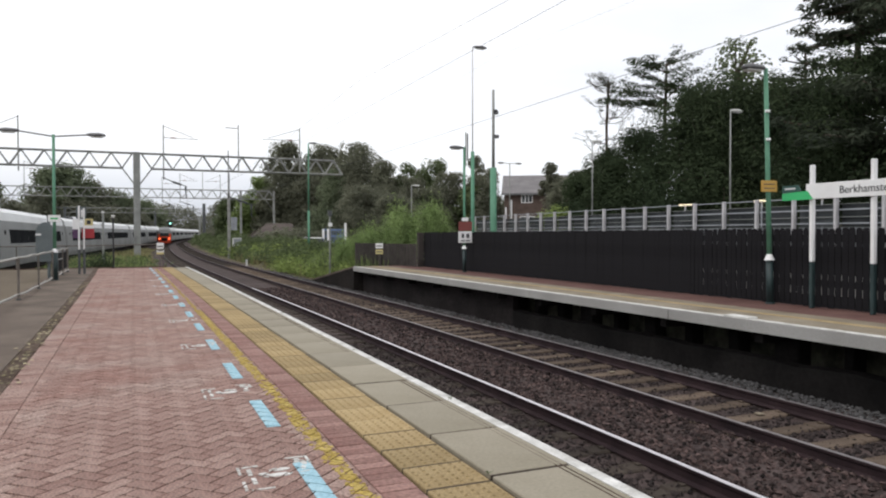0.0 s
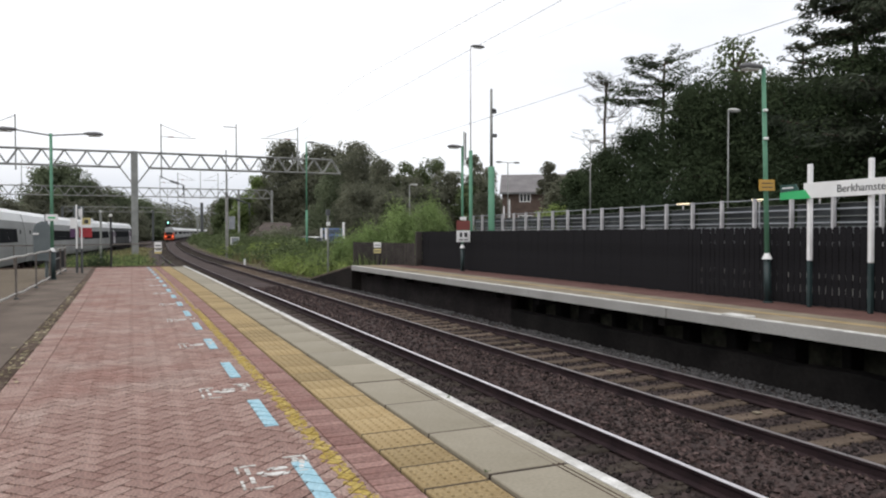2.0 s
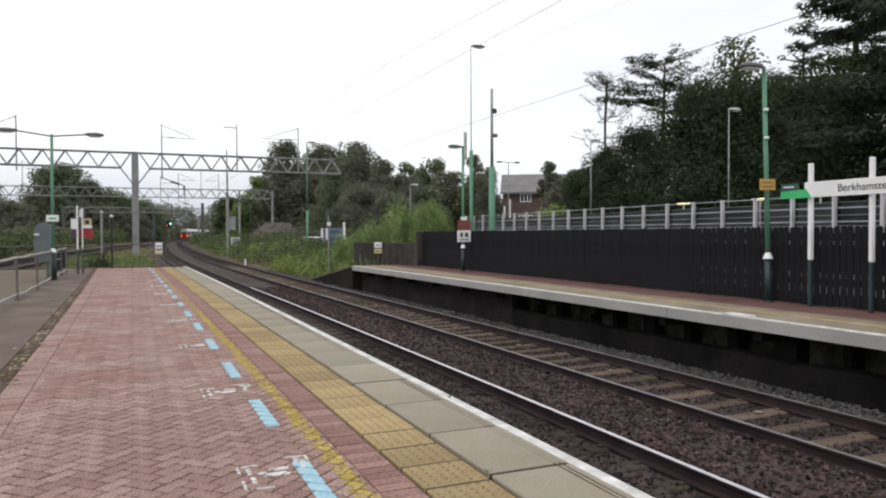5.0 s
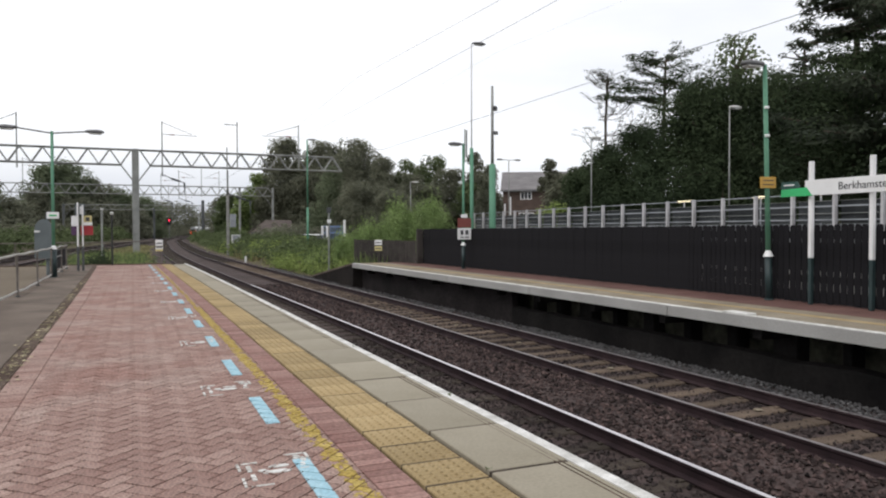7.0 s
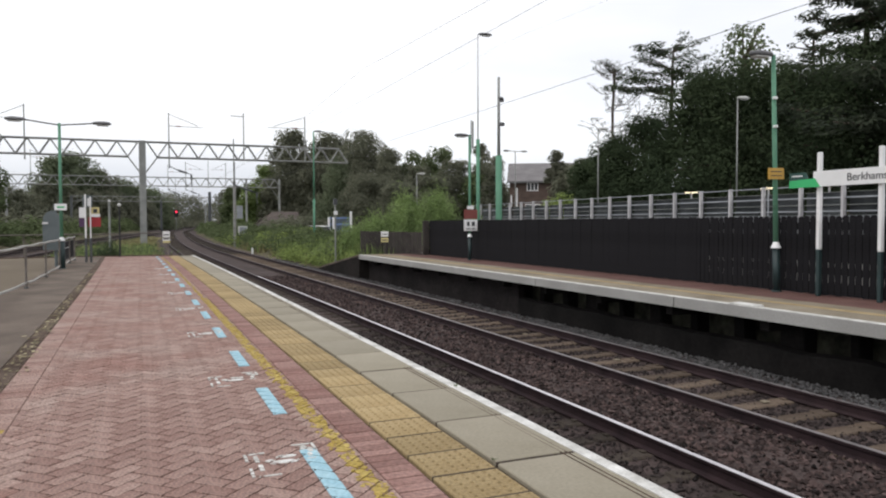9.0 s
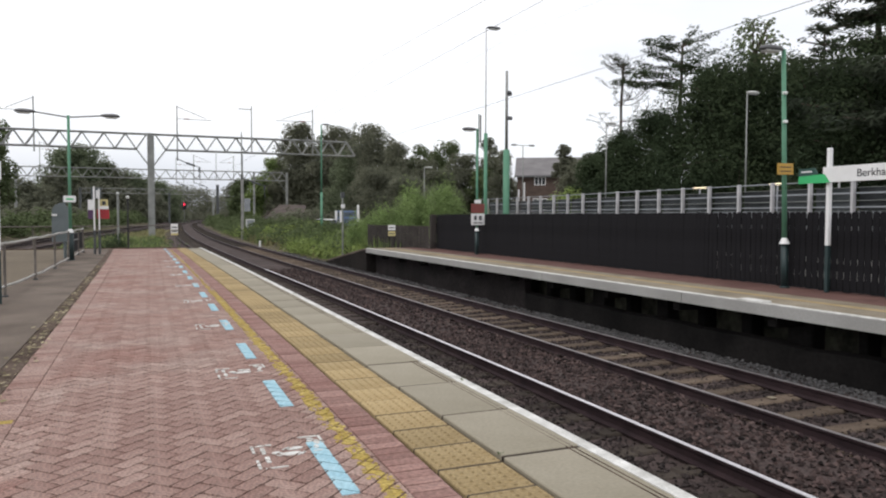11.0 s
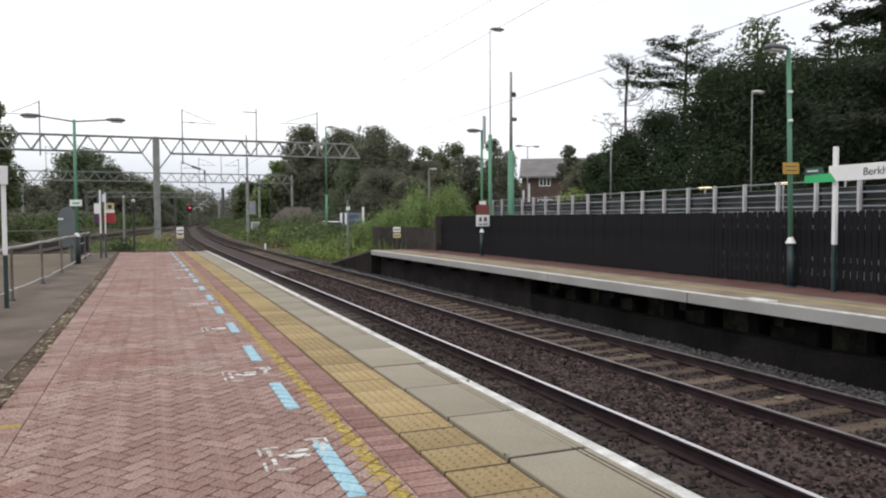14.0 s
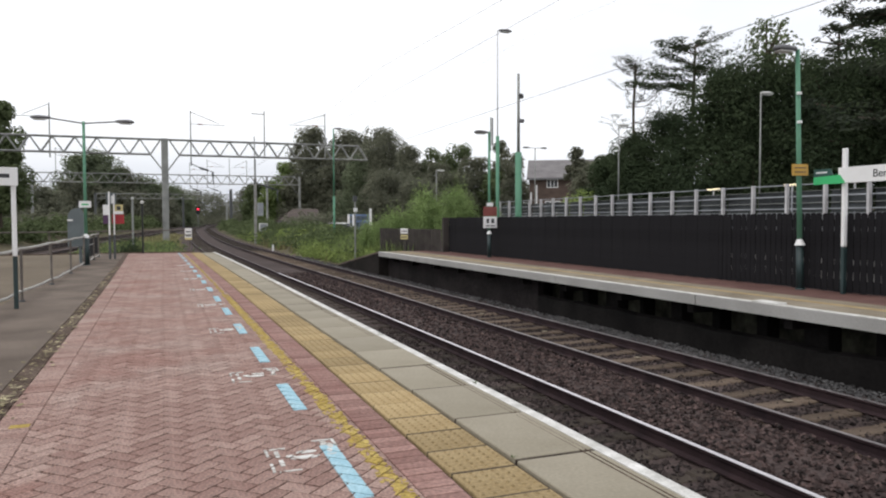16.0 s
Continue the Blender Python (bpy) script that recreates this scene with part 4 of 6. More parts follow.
def lamp_post(x, y, h, arms, label, lean=(0, 0), foot=0.07):
    """lean: degrees about x and y by which the post stands out of true. foot: the sleeve's radius."""
    lamp = thing("platform_lamp", pose(x, y, 0, *lean), label, "lamp post", "platform lamps")
    bm = bmesh.new()
    rod(bm, (0, 0, 0), (0, 0, 0.86), foot, foot * 0.94, 14)
    rod(bm, (0, 0, 0), (0, 0, 0.03), foot * 1.4, foot * 1.3, 14)
    part("base_sleeve", bm, "darkgreen", lamp, "dark green lower sleeve", True)
    bm = bmesh.new()
    rod(bm, (0, 0, 0.86), (0, 0, 0.985), 0.10, 0.045, 14)
    part("collar", bm, "signwhite", lamp, "white tapered collar")
    bm = bmesh.new()
    rod(bm, (0, 0, 0.98), (0, 0, h), 0.05, 0.042, 12)
    part("pole", bm, "green", lamp, "light green pole", True)
    for d, reach, rise in arms:
        bm, gl = bmesh.new(), bmesh.new()
        if reach > 0.1:
            rod(bm, (0, 0, h - 0.06), (d * reach, 0, h - 0.06 + rise), 0.022, n=8)
        luminaire(bm, gl, d * reach, 0, h - 0.06 + rise, d)
        head = part("lantern", bm, "lampgrey", lamp, "grey flattened lantern head", True)
        part("lens", gl, "lens", head)
    return lamp


def plate(name, parent, mname, x0, x1, y0, y1, z0, z1, label=""):
    bm = bmesh.new()
    box(bm, x0, x1, y0, y1, z0, z1, 0.004)
    return part(name, bm, mname, parent, label)


lamp_c = lamp_post(11.51, 10.64, 4.62, [(-1, 0.04, 0.05)], "light green platform lamp with a white collar and yellow plate", lean=(-0.9, -1.0))
plate("yellow_plate", lamp_c, "signyellow", -0.25, 0.16, -0.075, -0.06, 2.2, 2.42, "plain yellow-orange location plate")
for z in (2.34, 2.26):
    plate("print_bar", lamp_c, "ink", -0.19, 0.10, -0.079, -0.074, z, z + 0.018)
for z in (3.75, 3.2):
    bm = bmesh.new()
    box(bm, -0.09, 0.0, -0.10, -0.04, z, z + 0.05, 0.008)
    part("cable_clip", bm, "signwhite", lamp_c)
lamp_r = lamp_post(11.17, 24.33, 4.6, [(-1, 0.04, 0.02)], "light green platform lamp carrying a dark red sign")
plate("red_panel", lamp_r, "maroon", -0.27, 0.27, -0.09, -0.07, 1.52, 1.86, "faded dark red notice panel")
plate("white_panel", lamp_r, "signwhite", -0.27, 0.27, -0.09, -0.07, 1.08, 1.50, "white notice with unreadable print")
plate("top_tag", lamp_r, "signwhite", -0.13, 0.13, -0.08, -0.06, 1.88, 2.0, "small white tag")
for y0, y1, z0, z1 in ((0.04, 0.16, 1.26, 1.42), (-0.15, -0.05, 1.26, 1.42), (-0.18, -0.02, 1.14, 1.18), (0.02, 0.18, 1.14, 1.18)):
    plate("print_bar", lamp_r, "ink", y0, y1, -0.096, -0.089, z0, z1)
for z0, z1 in ((3.9, 5.15), (4.1, 5.1)):
    bm = bmesh.new()
    rod(bm, (0.06 if z0 < 4 else 0.13, 0.0, z0), (0.06 if z0 < 4 else 0.13, 0.0, z1), 0.02 if z0 < 4 else 0.035, n=8)
    part("aerial", bm, "oldgalv", lamp_r, "slim grey aerial rod")
lamp_l = lamp_post(-2.26, 25.1, 4.46, [(1, 0.9, 0.09), (-1, 0.9, 0.12)], "green double-armed platform lamp beside the handrail", foot=0.095)
plate("small_plate", lamp_l, "signwhite", -0.17, 0.17, -0.075, -0.06, 1.80, 2.0, "small white plate with a green bar")
plate("print_bar", lamp_l, "signgreen", -0.10, 0.10, -0.079, -0.074, 1.87, 1.92)


# ---- car park and verge masts ----
def mast(x, y, z0, thick_to, top, r0, r1, label, heads=(), low="green", high="oldgalv", lantern="lampgrey"):
    m = thing("mast", pose(x, y, z0), label, "lamp post", "tall masts")
    bm = bmesh.new()
    rod(bm, (0, 0, -0.3), (0, 0, thick_to - z0), r0, r0, 14)
    part("lower_pole", bm, low, m, "", True)
    bm = bmesh.new()
    rod(bm, (0, 0, thick_to - z0), (0, 0, top - z0), r1, r1 * 0.75, 12)
    part("upper_pole", bm, high, m, "", True)
    for d, reach, rise in heads:
        bm, gl = bmesh.new(), bmesh.new()
        if reach:
            rod(bm, (0, 0, top - z0 - 0.02), (d * reach, 0, top - z0 + rise), 0.025, n=8)
        luminaire(bm, gl, d * reach, 0, top - z0 + rise, d, 0.6)
        head = part("lantern", bm, lantern, m, "", True)
        part("lens", gl, "lens", head)
    return m


# Upper pole is coloured pale to imitate bright sky burning it out.
mast(13.2, 27.9, -0.12, 4.9, 9.28, 0.08, 0.027, "tall slim lamp mast with a green lower pole", [(1, 0.05, 0.03)], high="palesteel")
cctv = mast(13.2, 25.97, -0.12, 4.05, 7.15, 0.13, 0.065, "thick green camera mast with a grey upper pole")
for z, s in ((6.35, 0.10), (5.4, 0.13), (6.4, 0.07)):
    bm = bmesh.new()
    box(bm, -0.02, s + 0.1, -0.08, 0.08, z - 0.05, z + 0.09, 0.02)
    part("camera_box", bm, "lampgrey", cctv, "small grey camera housing")
mast(22.0, 31.92, 1.0, 1.6, 6.22, 0.05, 0.038, "slim grey car park lamp with a pale lantern", [(1, 0.0, 0.02)], "oldgalv", "oldgalv", "lens")
mast(22.0, 22.37, 1.0, 1.6, 6.3, 0.05, 0.036, "slim grey car park lamp among the trees", [(1, 0.0, 0.02)], "oldgalv", "oldgalv", "lens")
mast(11.92, 53.7, 0.0, 3.2, 8.2, 0.085, 0.065, "green lamp mast rising from the verge", [(1, 0.05, 0.02)], "green", "green")
mast(28.4, 52.9, 1.0, 2.0, 7.25, 0.06, 0.05, "double-headed street lamp near the house", [(1, 0.5, 0.0), (-1, 0.5, 0.0)], "oldgalv", "oldgalv")
mast(20.2, 54.0, 0.6, 1.5, 5.3, 0.06, 0.05, "small grey street lamp among the trees", [(1, 0.1, 0.0)], "oldgalv", "oldgalv", "lens")
tel = thing("marker_post", pose(9.77, 38.8, -0.9), "dark slim post with a white tag beside the ramp", "post")
bm = bmesh.new()
rod(bm, (0, 0, -0.2), (0, 0, 3.3), 0.055, 0.045, 10)
part("pole", bm, "oldgalv", tel)
plate("top_box", tel, "darksteel", -0.1, 0.1, -0.1, 0.1, 3.3, 3.62)
plate("white_tag", tel, "signwhite", -0.11, 0.11, -0.11, -0.09, 2.75, 2.95)
mk = thing("marker_post", pose(8.4, 61, ground_z(8.4, 61)), "short white marker post beside the ballast", "post")
plate("stake", mk, "signwhite", -0.08, 0.08, -0.05, 0.05, -0.2, 0.75)
for i, (x, y, z0, z1, w) in enumerate(((10.15, 83.4, 1.95, 3.4, 0.3), (10.55, 84.2, 0.2, 1.1, 0.45))):
    cab = thing("equipment_cabinet", pose(x, y, z0), "pale grey trackside equipment cabinet" if i else "grey equipment box fixed to the line mast", "cabinet")
    plate("case", cab, "galv" if i == 0 else "signwhite", -w, w, -0.3, 0.3, 0, z1 - z0)
    if i:
        plate("stand", cab, "darksteel", -0.3, 0.3, -0.2, 0.2, -2.0, 0.0, "dark stand")
    plate("door", cab, "galv", -w + 0.06, w - 0.06, -0.33, -0.3, 0.08, z1 - z0 - 0.08)
om = thing("line_mast", pose(9.75, 84.6, 0), "pale concrete overhead line mast beside the track", "mast")
bm = bmesh.new()
box(bm, -0.15, 0.15, -0.15, 0.15, -1.6, 6.2, 0.03)
part("post", bm, "concrete", om)
bm = bmesh.new()
box(bm, -0.09, 0.09, -0.09, 0.09, 6.2, 8.3, 0.02)
part("upper_post", bm, "darksteel", om)


# ---- station name signs ----
def writing(text, parent, m, size, mname, label=""):
    cu = bpy.data.curves.new("lettering", "FONT")
    cu.body, cu.size, cu.extrude = text, size, 0.002
    cu.align_x, cu.align_y = "LEFT", "CENTER"
    cu.materials.append(M[mname])
    ob = new("lettering", cu)
    ob.parent = parent
    ob.matrix_basis = m
    return tagged(ob, label) if label else ob


name_sign = thing("station_sign", pose(11.50, 0, 0), "white station name sign with a green end on white posts", "station sign", "station name signs")
for y in (9.68, 8.47, 7.26):
    bm = bmesh.new()
    box(bm, -0.045, 0.045, y - 0.036, y + 0.036, 0.86, 2.64, 0.012)
    p = part("post", bm, "signwhite", name_sign, "white upper post")
    bm = bmesh.new()
    box(bm, -0.043, 0.043, y - 0.034, y + 0.034, 0.0, 0.86, 0.01)
    part("post_foot", bm, "darkgreen", p, "dark green lower post")
plate("board", name_sign, "signwhite", -0.10, -0.065, 6.9, 9.74, 2.01, 2.29, "white enamel name board")
bm = bmesh.new()
prism(bm, [(9.58, 2.005), (10.26, 2.005), (10.26, 2.14), (9.70, 2.165)], 0.0, 0.02)
for v in bm.verts:
    v.co = Vector((-0.112 + v.co.z, v.co.x, v.co.y))
part("green_band", bm, "signgreen", name_sign, "bright green lower band")
bm = bmesh.new()
prism(bm, [(9.84, 2.17), (10.26, 2.145), (10.26, 2.285), (9.90, 2.285)], 0.0, 0.02)
for v in bm.verts:
    v.co = Vector((-0.110 + v.co.z, v.co.x, v.co.y))
part("dark_band", bm, "signdark", name_sign, "dark green upper band")
plate("print_bar", name_sign, "signwhite", -0.116, -0.111, 9.96, 10.2, 2.21, 2.235)
FACE = Matrix(((0, 0, -1, -0.105), (-1, 0, 0, 9.05), (0, 1, 0, 2.145), (0, 0, 0, 1)))
writing("Berkhamsted", name_sign, FACE, 0.19, "ink", "dark grey station name")

left_sign = thing("station_sign", pose(-2.16, 12.9, 0, 0, 0, 12), "white station name sign at the handrail, seen edge-on", "station sign", "station name signs")
bm = bmesh.new()
box(bm, -0.034, 0.034, -0.034, 0.034, 0.83, 2.16, 0.01)
p = part("post", bm, "signwhite", left_sign, "white upper post")
bm = bmesh.new()
box(bm, -0.032, 0.032, -0.032, 0.032, 0.0, 0.83, 0.01)
part("post_foot", bm, "darkgreen", p, "dark lower post")
plate("board", left_sign, "signwhite", -1.9, 0.06, -0.085, -0.055, 1.92, 2.20, "white enamel name board")
plate("print_bar", left_sign, "ink", -0.5, -0.05, -0.09, -0.084, 2.04, 2.10)
bm = bmesh.new()
box(bm, -1.8, -1.7, -0.05, 0.05, 0.0, 2.16, 0.01)
part("post", bm, "signwhite", left_sign)

# ---- handrail along the left of the paving ----
handrail = thing("handrail", pose(0, 0, 0), "grey tubular handrail dividing the platform", "railing")
HX = lambda y: -2.24 + bend(y) * 0.3
for y in (3.2, 6.8, 10.4, 14.0, 17.6, 21.2, 24.8, 28.4, 30.6):
    bm = bmesh.new()
    rod(bm, (HX(y), y, 0.0), (HX(y), y, 0.9), 0.024, n=10)
    post = part("post", bm, "postbrown", handrail)
    bm = bmesh.new()
    rod(bm, (HX(y), y, 0.0), (HX(y), y, 0.04), 0.05, n=10)
    part("socket", bm, "darksteel", post)
for z, r in ((0.9, 0.026), (0.27, 0.022)):
    bm = bmesh.new()
    chain(bm, [(HX(y) + 0.012 * math.sin(y * 1.7), y, z + 0.012 * math.sin(y * 2.3) - (max(0.0, min(0.17, 0.017 * (y - 9))) if z < 0.5 else 0.0)) for y in span(3.2, 30.6, 1.2)], r, 10)
    part("rail", bm, "railpaint", handrail, "pale worn tubular rail")
mid = bmesh.new()
chain(mid, [(HX(y) - 0.02, y, 0.58) for y in span(24.8, 28.4, 3.6)], 0.02, 8)
part("rail", mid, "oldgalv", handrail)

for z in (0.18, 0.80):
    bm = bmesh.new()
    chain(bm, [(HX(y) - 0.03, y, z) for y in span(24.8, 30.6, 2.9)], 0.012, 6)
    part("infill_rail", bm, "blacksteel", handrail, "thin dark infill rail")
for y in span(24.95, 30.45, 0.14):
    bm = bmesh.new()
    rod(bm, (HX(y) - 0.03, y, 0.18), (HX(y) - 0.03, y, 0.80), 0.009, n=5)
    part("infill_bar", bm, "blacksteel", handrail)

# ---- fence across the platform end ----
end_fence = thing("end_fence", pose(0, 33.65, 0), "dark tubular fence across the platform end", "railing")
for x in (-6.2, -4.4, -2.6, -0.82, 1.06):
    bm = bmesh.new()
    rod(bm, (x, 0, 0), (x, 0, 0.97), 0.02, n=8)
    part("post", bm, "postbrown", end_fence)
bm = bmesh.new()
chain(bm, [(-6.2, 0, 0.93), (-0.82, 0, 0.96), (1.1, 0, 1.0)], 0.024, 8)
part("rail", bm, "postbrown", end_fence)
bm = bmesh.new()
box(bm, -6.2, 1.25, -0.04, 0.04, 0.0, 0.045, 0.01)
part("toe_board", bm, "gutter", end_fence, "dark board at the foot of the fence")
notice = thing("notice_board", pose(1.0, 33.58, 0), "small white and yellow notice on the end fence", "sign")
plate("white_plate", notice, "signwhite", -0.145, 0.145, -0.03, -0.01, 0.80, 1.06)
plate("yellow_plate", notice, "signwhite", -0.145, 0.145, -0.03, -0.01, 0.56, 0.76)
plate("yellow_stripe", notice, "cream", -0.145, 0.145, -0.033, -0.03, 0.56, 0.65)
for z in (0.88, 0.70):
    plate("print_bar", notice, "ink", -0.11, 0.11, -0.036, -0.029, z, z + 0.05)
notice2 = thing("notice_board", pose(10.36, 31.95, 0, 0, 0, -25), "small white and yellow notice on the weathered fence", "sign")
plate("white_plate", notice2, "signwhite", -0.17, 0.17, -0.03, -0.01, 0.76, 1.0)
plate("yellow_plate", notice2, "cream", -0.17, 0.17, -0.03, -0.01, 0.5, 0.71)
for z in (0.85, 0.58):
    plate("print_bar", notice2, "ink", -0.13, 0.13, -0.034, -0.029, z, z + 0.045)
bm = bmesh.new()
for x in (-0.1, 0.1):
    rod(bm, (x, 0, -0.1), (x, 0, 0.95), 0.02, n=6)
part("stake", bm, "underframe", notice2)

# warning boards on twin white posts
warn = thing("warning_sign", pose(-1.80, 28.9, 0), "red, white and yellow warning boards on twin white posts", "sign")
for x in (-0.03, 0.13):
    bm = bmesh.new()
    rod(bm, (x, 0, 0.88), (x, 0, 2.44 if x < 0 else 2.36), 0.03 if x < 0 else 0.024, n=10)
    p = part("post", bm, "signwhite", warn, "white upper post")
    bm = bmesh.new()
    rod(bm, (x, 0, 0), (x, 0, 0.88), 0.042, n=10)
    part("post_foot", bm, "darksteel", p, "dark lower post")
plate("red_board", warn, "signred", 0.05, 0.46, 0.05, 0.08, 1.28, 1.62, "red board")
plate("yellow_board", warn, "cream", 0.1, 0.42, 0.05, 0.08, 1.63, 1.98, "yellow and white warning board")
plate("white_strip", warn, "signwhite", 0.12, 0.44, 0.045, 0.05, 1.63, 1.74)
plate("black_triangle_bar", warn, "ink", 0.22, 0.35, 0.044, 0.05, 1.78, 1.92)
plate("side_board", warn, "signwhite", -0.24, -0.06, 0.05, 0.08, 1.60, 1.97, "pale board seen at a slant")
plate("purple_board", warn, "purple", -0.24, -0.06, 0.05, 0.08, 1.28, 1.59, "dull purple board")
plate("top_board", warn, "slate", -0.12, 0.2, 0.05, 0.08, 1.98, 2.40, "blue-grey board at the top")
plate("pale_strip", warn, "signwhite", 0.03, 0.16, 0.045, 0.05, 2.02, 2.3)

# rounded grey panel on the platform beyond the handrail
panel = thing("information_panel", pose(-2.64, 26.3, 0), "blue-grey rounded metal panel standing on a post", "panel")
bm = bmesh.new()
prism(bm, [(-0.26, 0.55), (0.26, 0.55), (0.26, 1.45)] + [(0.26 * math.cos(a), 1.45 + 0.36 * math.sin(a)) for a in (0.5, 0.95, 1.57, 2.2, 2.65)] + [(-0.26, 1.45)], -0.04, 0.04)
for v in bm.verts:
    v.co = Vector((v.co.x, v.co.z, v.co.y))
part("shell", bm, "slate", panel)
bm = bmesh.new()
rod(bm, (0.1, 0.08, 0), (0.1, 0.08, 2.02), 0.05, n=8)
part("post", bm, "slate", panel)
plate("label_plate", panel, "signwhite", -0.26, -0.1, -0.06, -0.045, 1.38, 1.44)

for x, y, h, r, mname, lab in ((-0.83, 33.2, 2.12, 0.035, "blacksteel", "black slim post with a pale round top"), (-1.6, 44.0, 2.6, 0.06, "oldgalv", "grey post with a pale round top in the weeds")):
    st = thing("platform_post", pose(x, y, 0 if y < END else -1.2), lab, "post")
    bm = bmesh.new()
    rod(bm, (0, 0, 0), (0, 0, h if y < END else h + 1.2), r, n=10)
    part("pole", bm, mname, st)
    hh = h if y < END else h + 1.2
    bm = bmesh.new()
    bmesh.ops.create_uvsphere(bm, u_segments=12, v_segments=8, radius=0.075, matrix=Matrix.Translation((0, 0, hh + 0.05)))
    part("lamp_globe", bm, "lens", st, "pale round lamp", True)

# ---- overhead wires ----
for x0, line, off, z, kind in ((0, near_x, 0.0, 3.875, "contact"), (0, near_x, 0.0, 4.02, "carrier"), (0, near_x, 3.22, 4.0, "contact"), (0, near_x, 3.22, 4.85, "carrier"),
                               (0, left_x, 0.0, 4.0, "contact"), (0, left_x, 0.0, 4.9, "carrier"), (0, left_x, -4.0, 4.0, "contact"), (0, left_x, -4.0, 4.9, "carrier")):
    w = thing("overhead_wire", pose(0, 0, 0), "thin dark overhead %s wire above the track" % kind, "wire", "overhead wires")
    bm = bmesh.new()
    pts = []
    for y in span(-40, 300, 6.8):
        sag = 0.0 if kind == "contact" else 0.75 * (((y - 76) % 62) / 31 - 1) ** 2 - 0.25
        zig = 0.2 * math.sin(y * math.pi / 62) * smooth(15, 60, y)
        pts.append((line(y) + off + zig, y, z + sag + (rail_z(y) + 0.93) + (0.0 if y < 60 else 0.012 * (min(y, 140) - 60))))
    chain(bm, pts, (0.0045 if off > 1 else 0.0025) if kind == "contact" else 0.0025 if line is near_x and not off else 0.001, 5)
    part("conductor", bm, "darksteel", w)

# ---- blue yard fence, parked car, buildings beyond ----
yard = thing("yard_gate", pose(16.0, 66, 0.6), "faded blue panel gate between white posts", "gate")
for x in (0.0, 0.45, 2.1):
    plate("post", yard, "signwhite", x - 0.09, x + 0.09, -0.09, 0.09, -0.6, 1.9 if x > 2 else 1.35)
for z in (0.0, 0.62, 1.2):
    plate("blue_rail", yard, "bluepaint", 0.1, 2.0, 0.1, 0.16, z, z + 0.16)
for k in range(9):
    plate("blue_bar", yard, "bluepaint", 0.12 + 0.22 * k, 0.19 + 0.22 * k, 0.11, 0.15, -0.2, 1.22)


def parked_car(x, y, z, turn, mname, label):
    c = thing("parked_car", pose(x, y, z, 0, 0, turn), label, "car")
    bm = bmesh.new()
    loft(bm, [[(s * w, yy0, zz) for s, zz in ((-1, 0.3), (-1, 0.75), (-0.94, h), (0.94, h), (1, 0.75), (1, 0.3))] for yy0, w, h in ((-2.1, 0.7, 0.75), (-1.9, 0.84, 0.86), (0.9, 0.87, 0.92), (1.9, 0.82, 0.85), (2.1, 0.68, 0.7))])
    part("body", bm, mname, c)
    bm = bmesh.new()
    loft(bm, [[(s * w, yy0, zz) for s, zz in ((-1, 0.9), (-0.84, h), (0.84, h), (1, 0.9))] for yy0, w, h in ((-1.75, 0.78, 0.95), (-1.2, 0.8, 1.4), (0.3, 0.8, 1.46), (1.05, 0.76, 0.95))])
    cabin = part("cabin", bm, "glass", c, "dark glazed cabin")
    bm = bmesh.new()
    loft(bm, [[(s * 0.68, yy0, zz) for s, zz in ((-1, 1.4), (-0.9, 1.48), (0.9, 1.48), (1, 1.4))] for yy0 in (-1.15, 0.3)])
    part("roof", bm, mname, cabin)
    for sx in (-0.84, 0.84):
        for sy in (-1.3, 1.3):
            bm = bmesh.new()
            rod(bm, (sx - 0.09, sy, 0.31), (sx + 0.09, sy, 0.31), 0.31, n=16)
            part("wheel", bm, "blacksteel", c)
    return c


parked_car(14.3, 64.5, -0.3, 68, "signwhite", "white car parked behind the verge, roof showing")


def house(x, y, z, turn, w, d, wall_h, roof_h, wall, roof, label, windows, hip=0.0):
    hs = thing("house", pose(x, y, z, 0, 0, turn), label, "house", "houses")
    bm = bmesh.new()
    vs = [bm.verts.new(c) for c in ((0, 0, 0), (w, 0, 0), (w, d, 0), (0, d, 0), (0, 0, wall_h), (w, 0, wall_h), (w, d, wall_h), (0, d, wall_h), (hip, d / 2, wall_h + roof_h), (w, d / 2, wall_h + roof_h))]
    for f in ((0, 1, 5, 4), (2, 3, 7, 6), (1, 2, 6, 9, 5), (3, 0, 4, 7) if hip else (3, 0, 4, 8, 7), (0, 3, 2, 1)):
        bm.faces.new([vs[i] for i in f])
    part("wall", bm, wall, hs)
    bm = bmesh.new()
    o, t = 0.35, 0.14
    e = o * roof_h / (d / 2)
    sec = [(-o, wall_h - e), (d / 2, wall_h + roof_h), (d + o, wall_h - e), (d + o, wall_h - e + t), (d / 2, wall_h + roof_h + t), (-o, wall_h - e + t)]
    loft(bm, [[(x0 + (hip if x0 < 0 and c > wall_h + 0.5 * roof_h else 0), b, c) for b, c in sec] for x0 in (-0.25, w + 0.25)])
    part("roof", bm, roof, hs)
    bm = bmesh.new()
    box(bm, -0.25, w + 0.25, -o - 0.06, -o + 0.02, wall_h - e - 0.06, wall_h - e + 0.1)
    part("gutter", bm, "lampgrey", hs)
    for wx, wz, ww, wh, panes in windows:
        bm = bmesh.new()
        box(bm, wx, wx + ww, -0.04, 0.04, wz, wz + wh)
        win = part("window", bm, "signwhite", hs, "white framed window")
        for k in range(panes):
            a = wx + 0.07 + k * (ww - 0.07) / panes
            plate("pane", win, "glass", a, a + (ww - 0.07) / panes - 0.07, -0.05, -0.03, wz + 0.07, wz + wh - 0.07)
    return hs


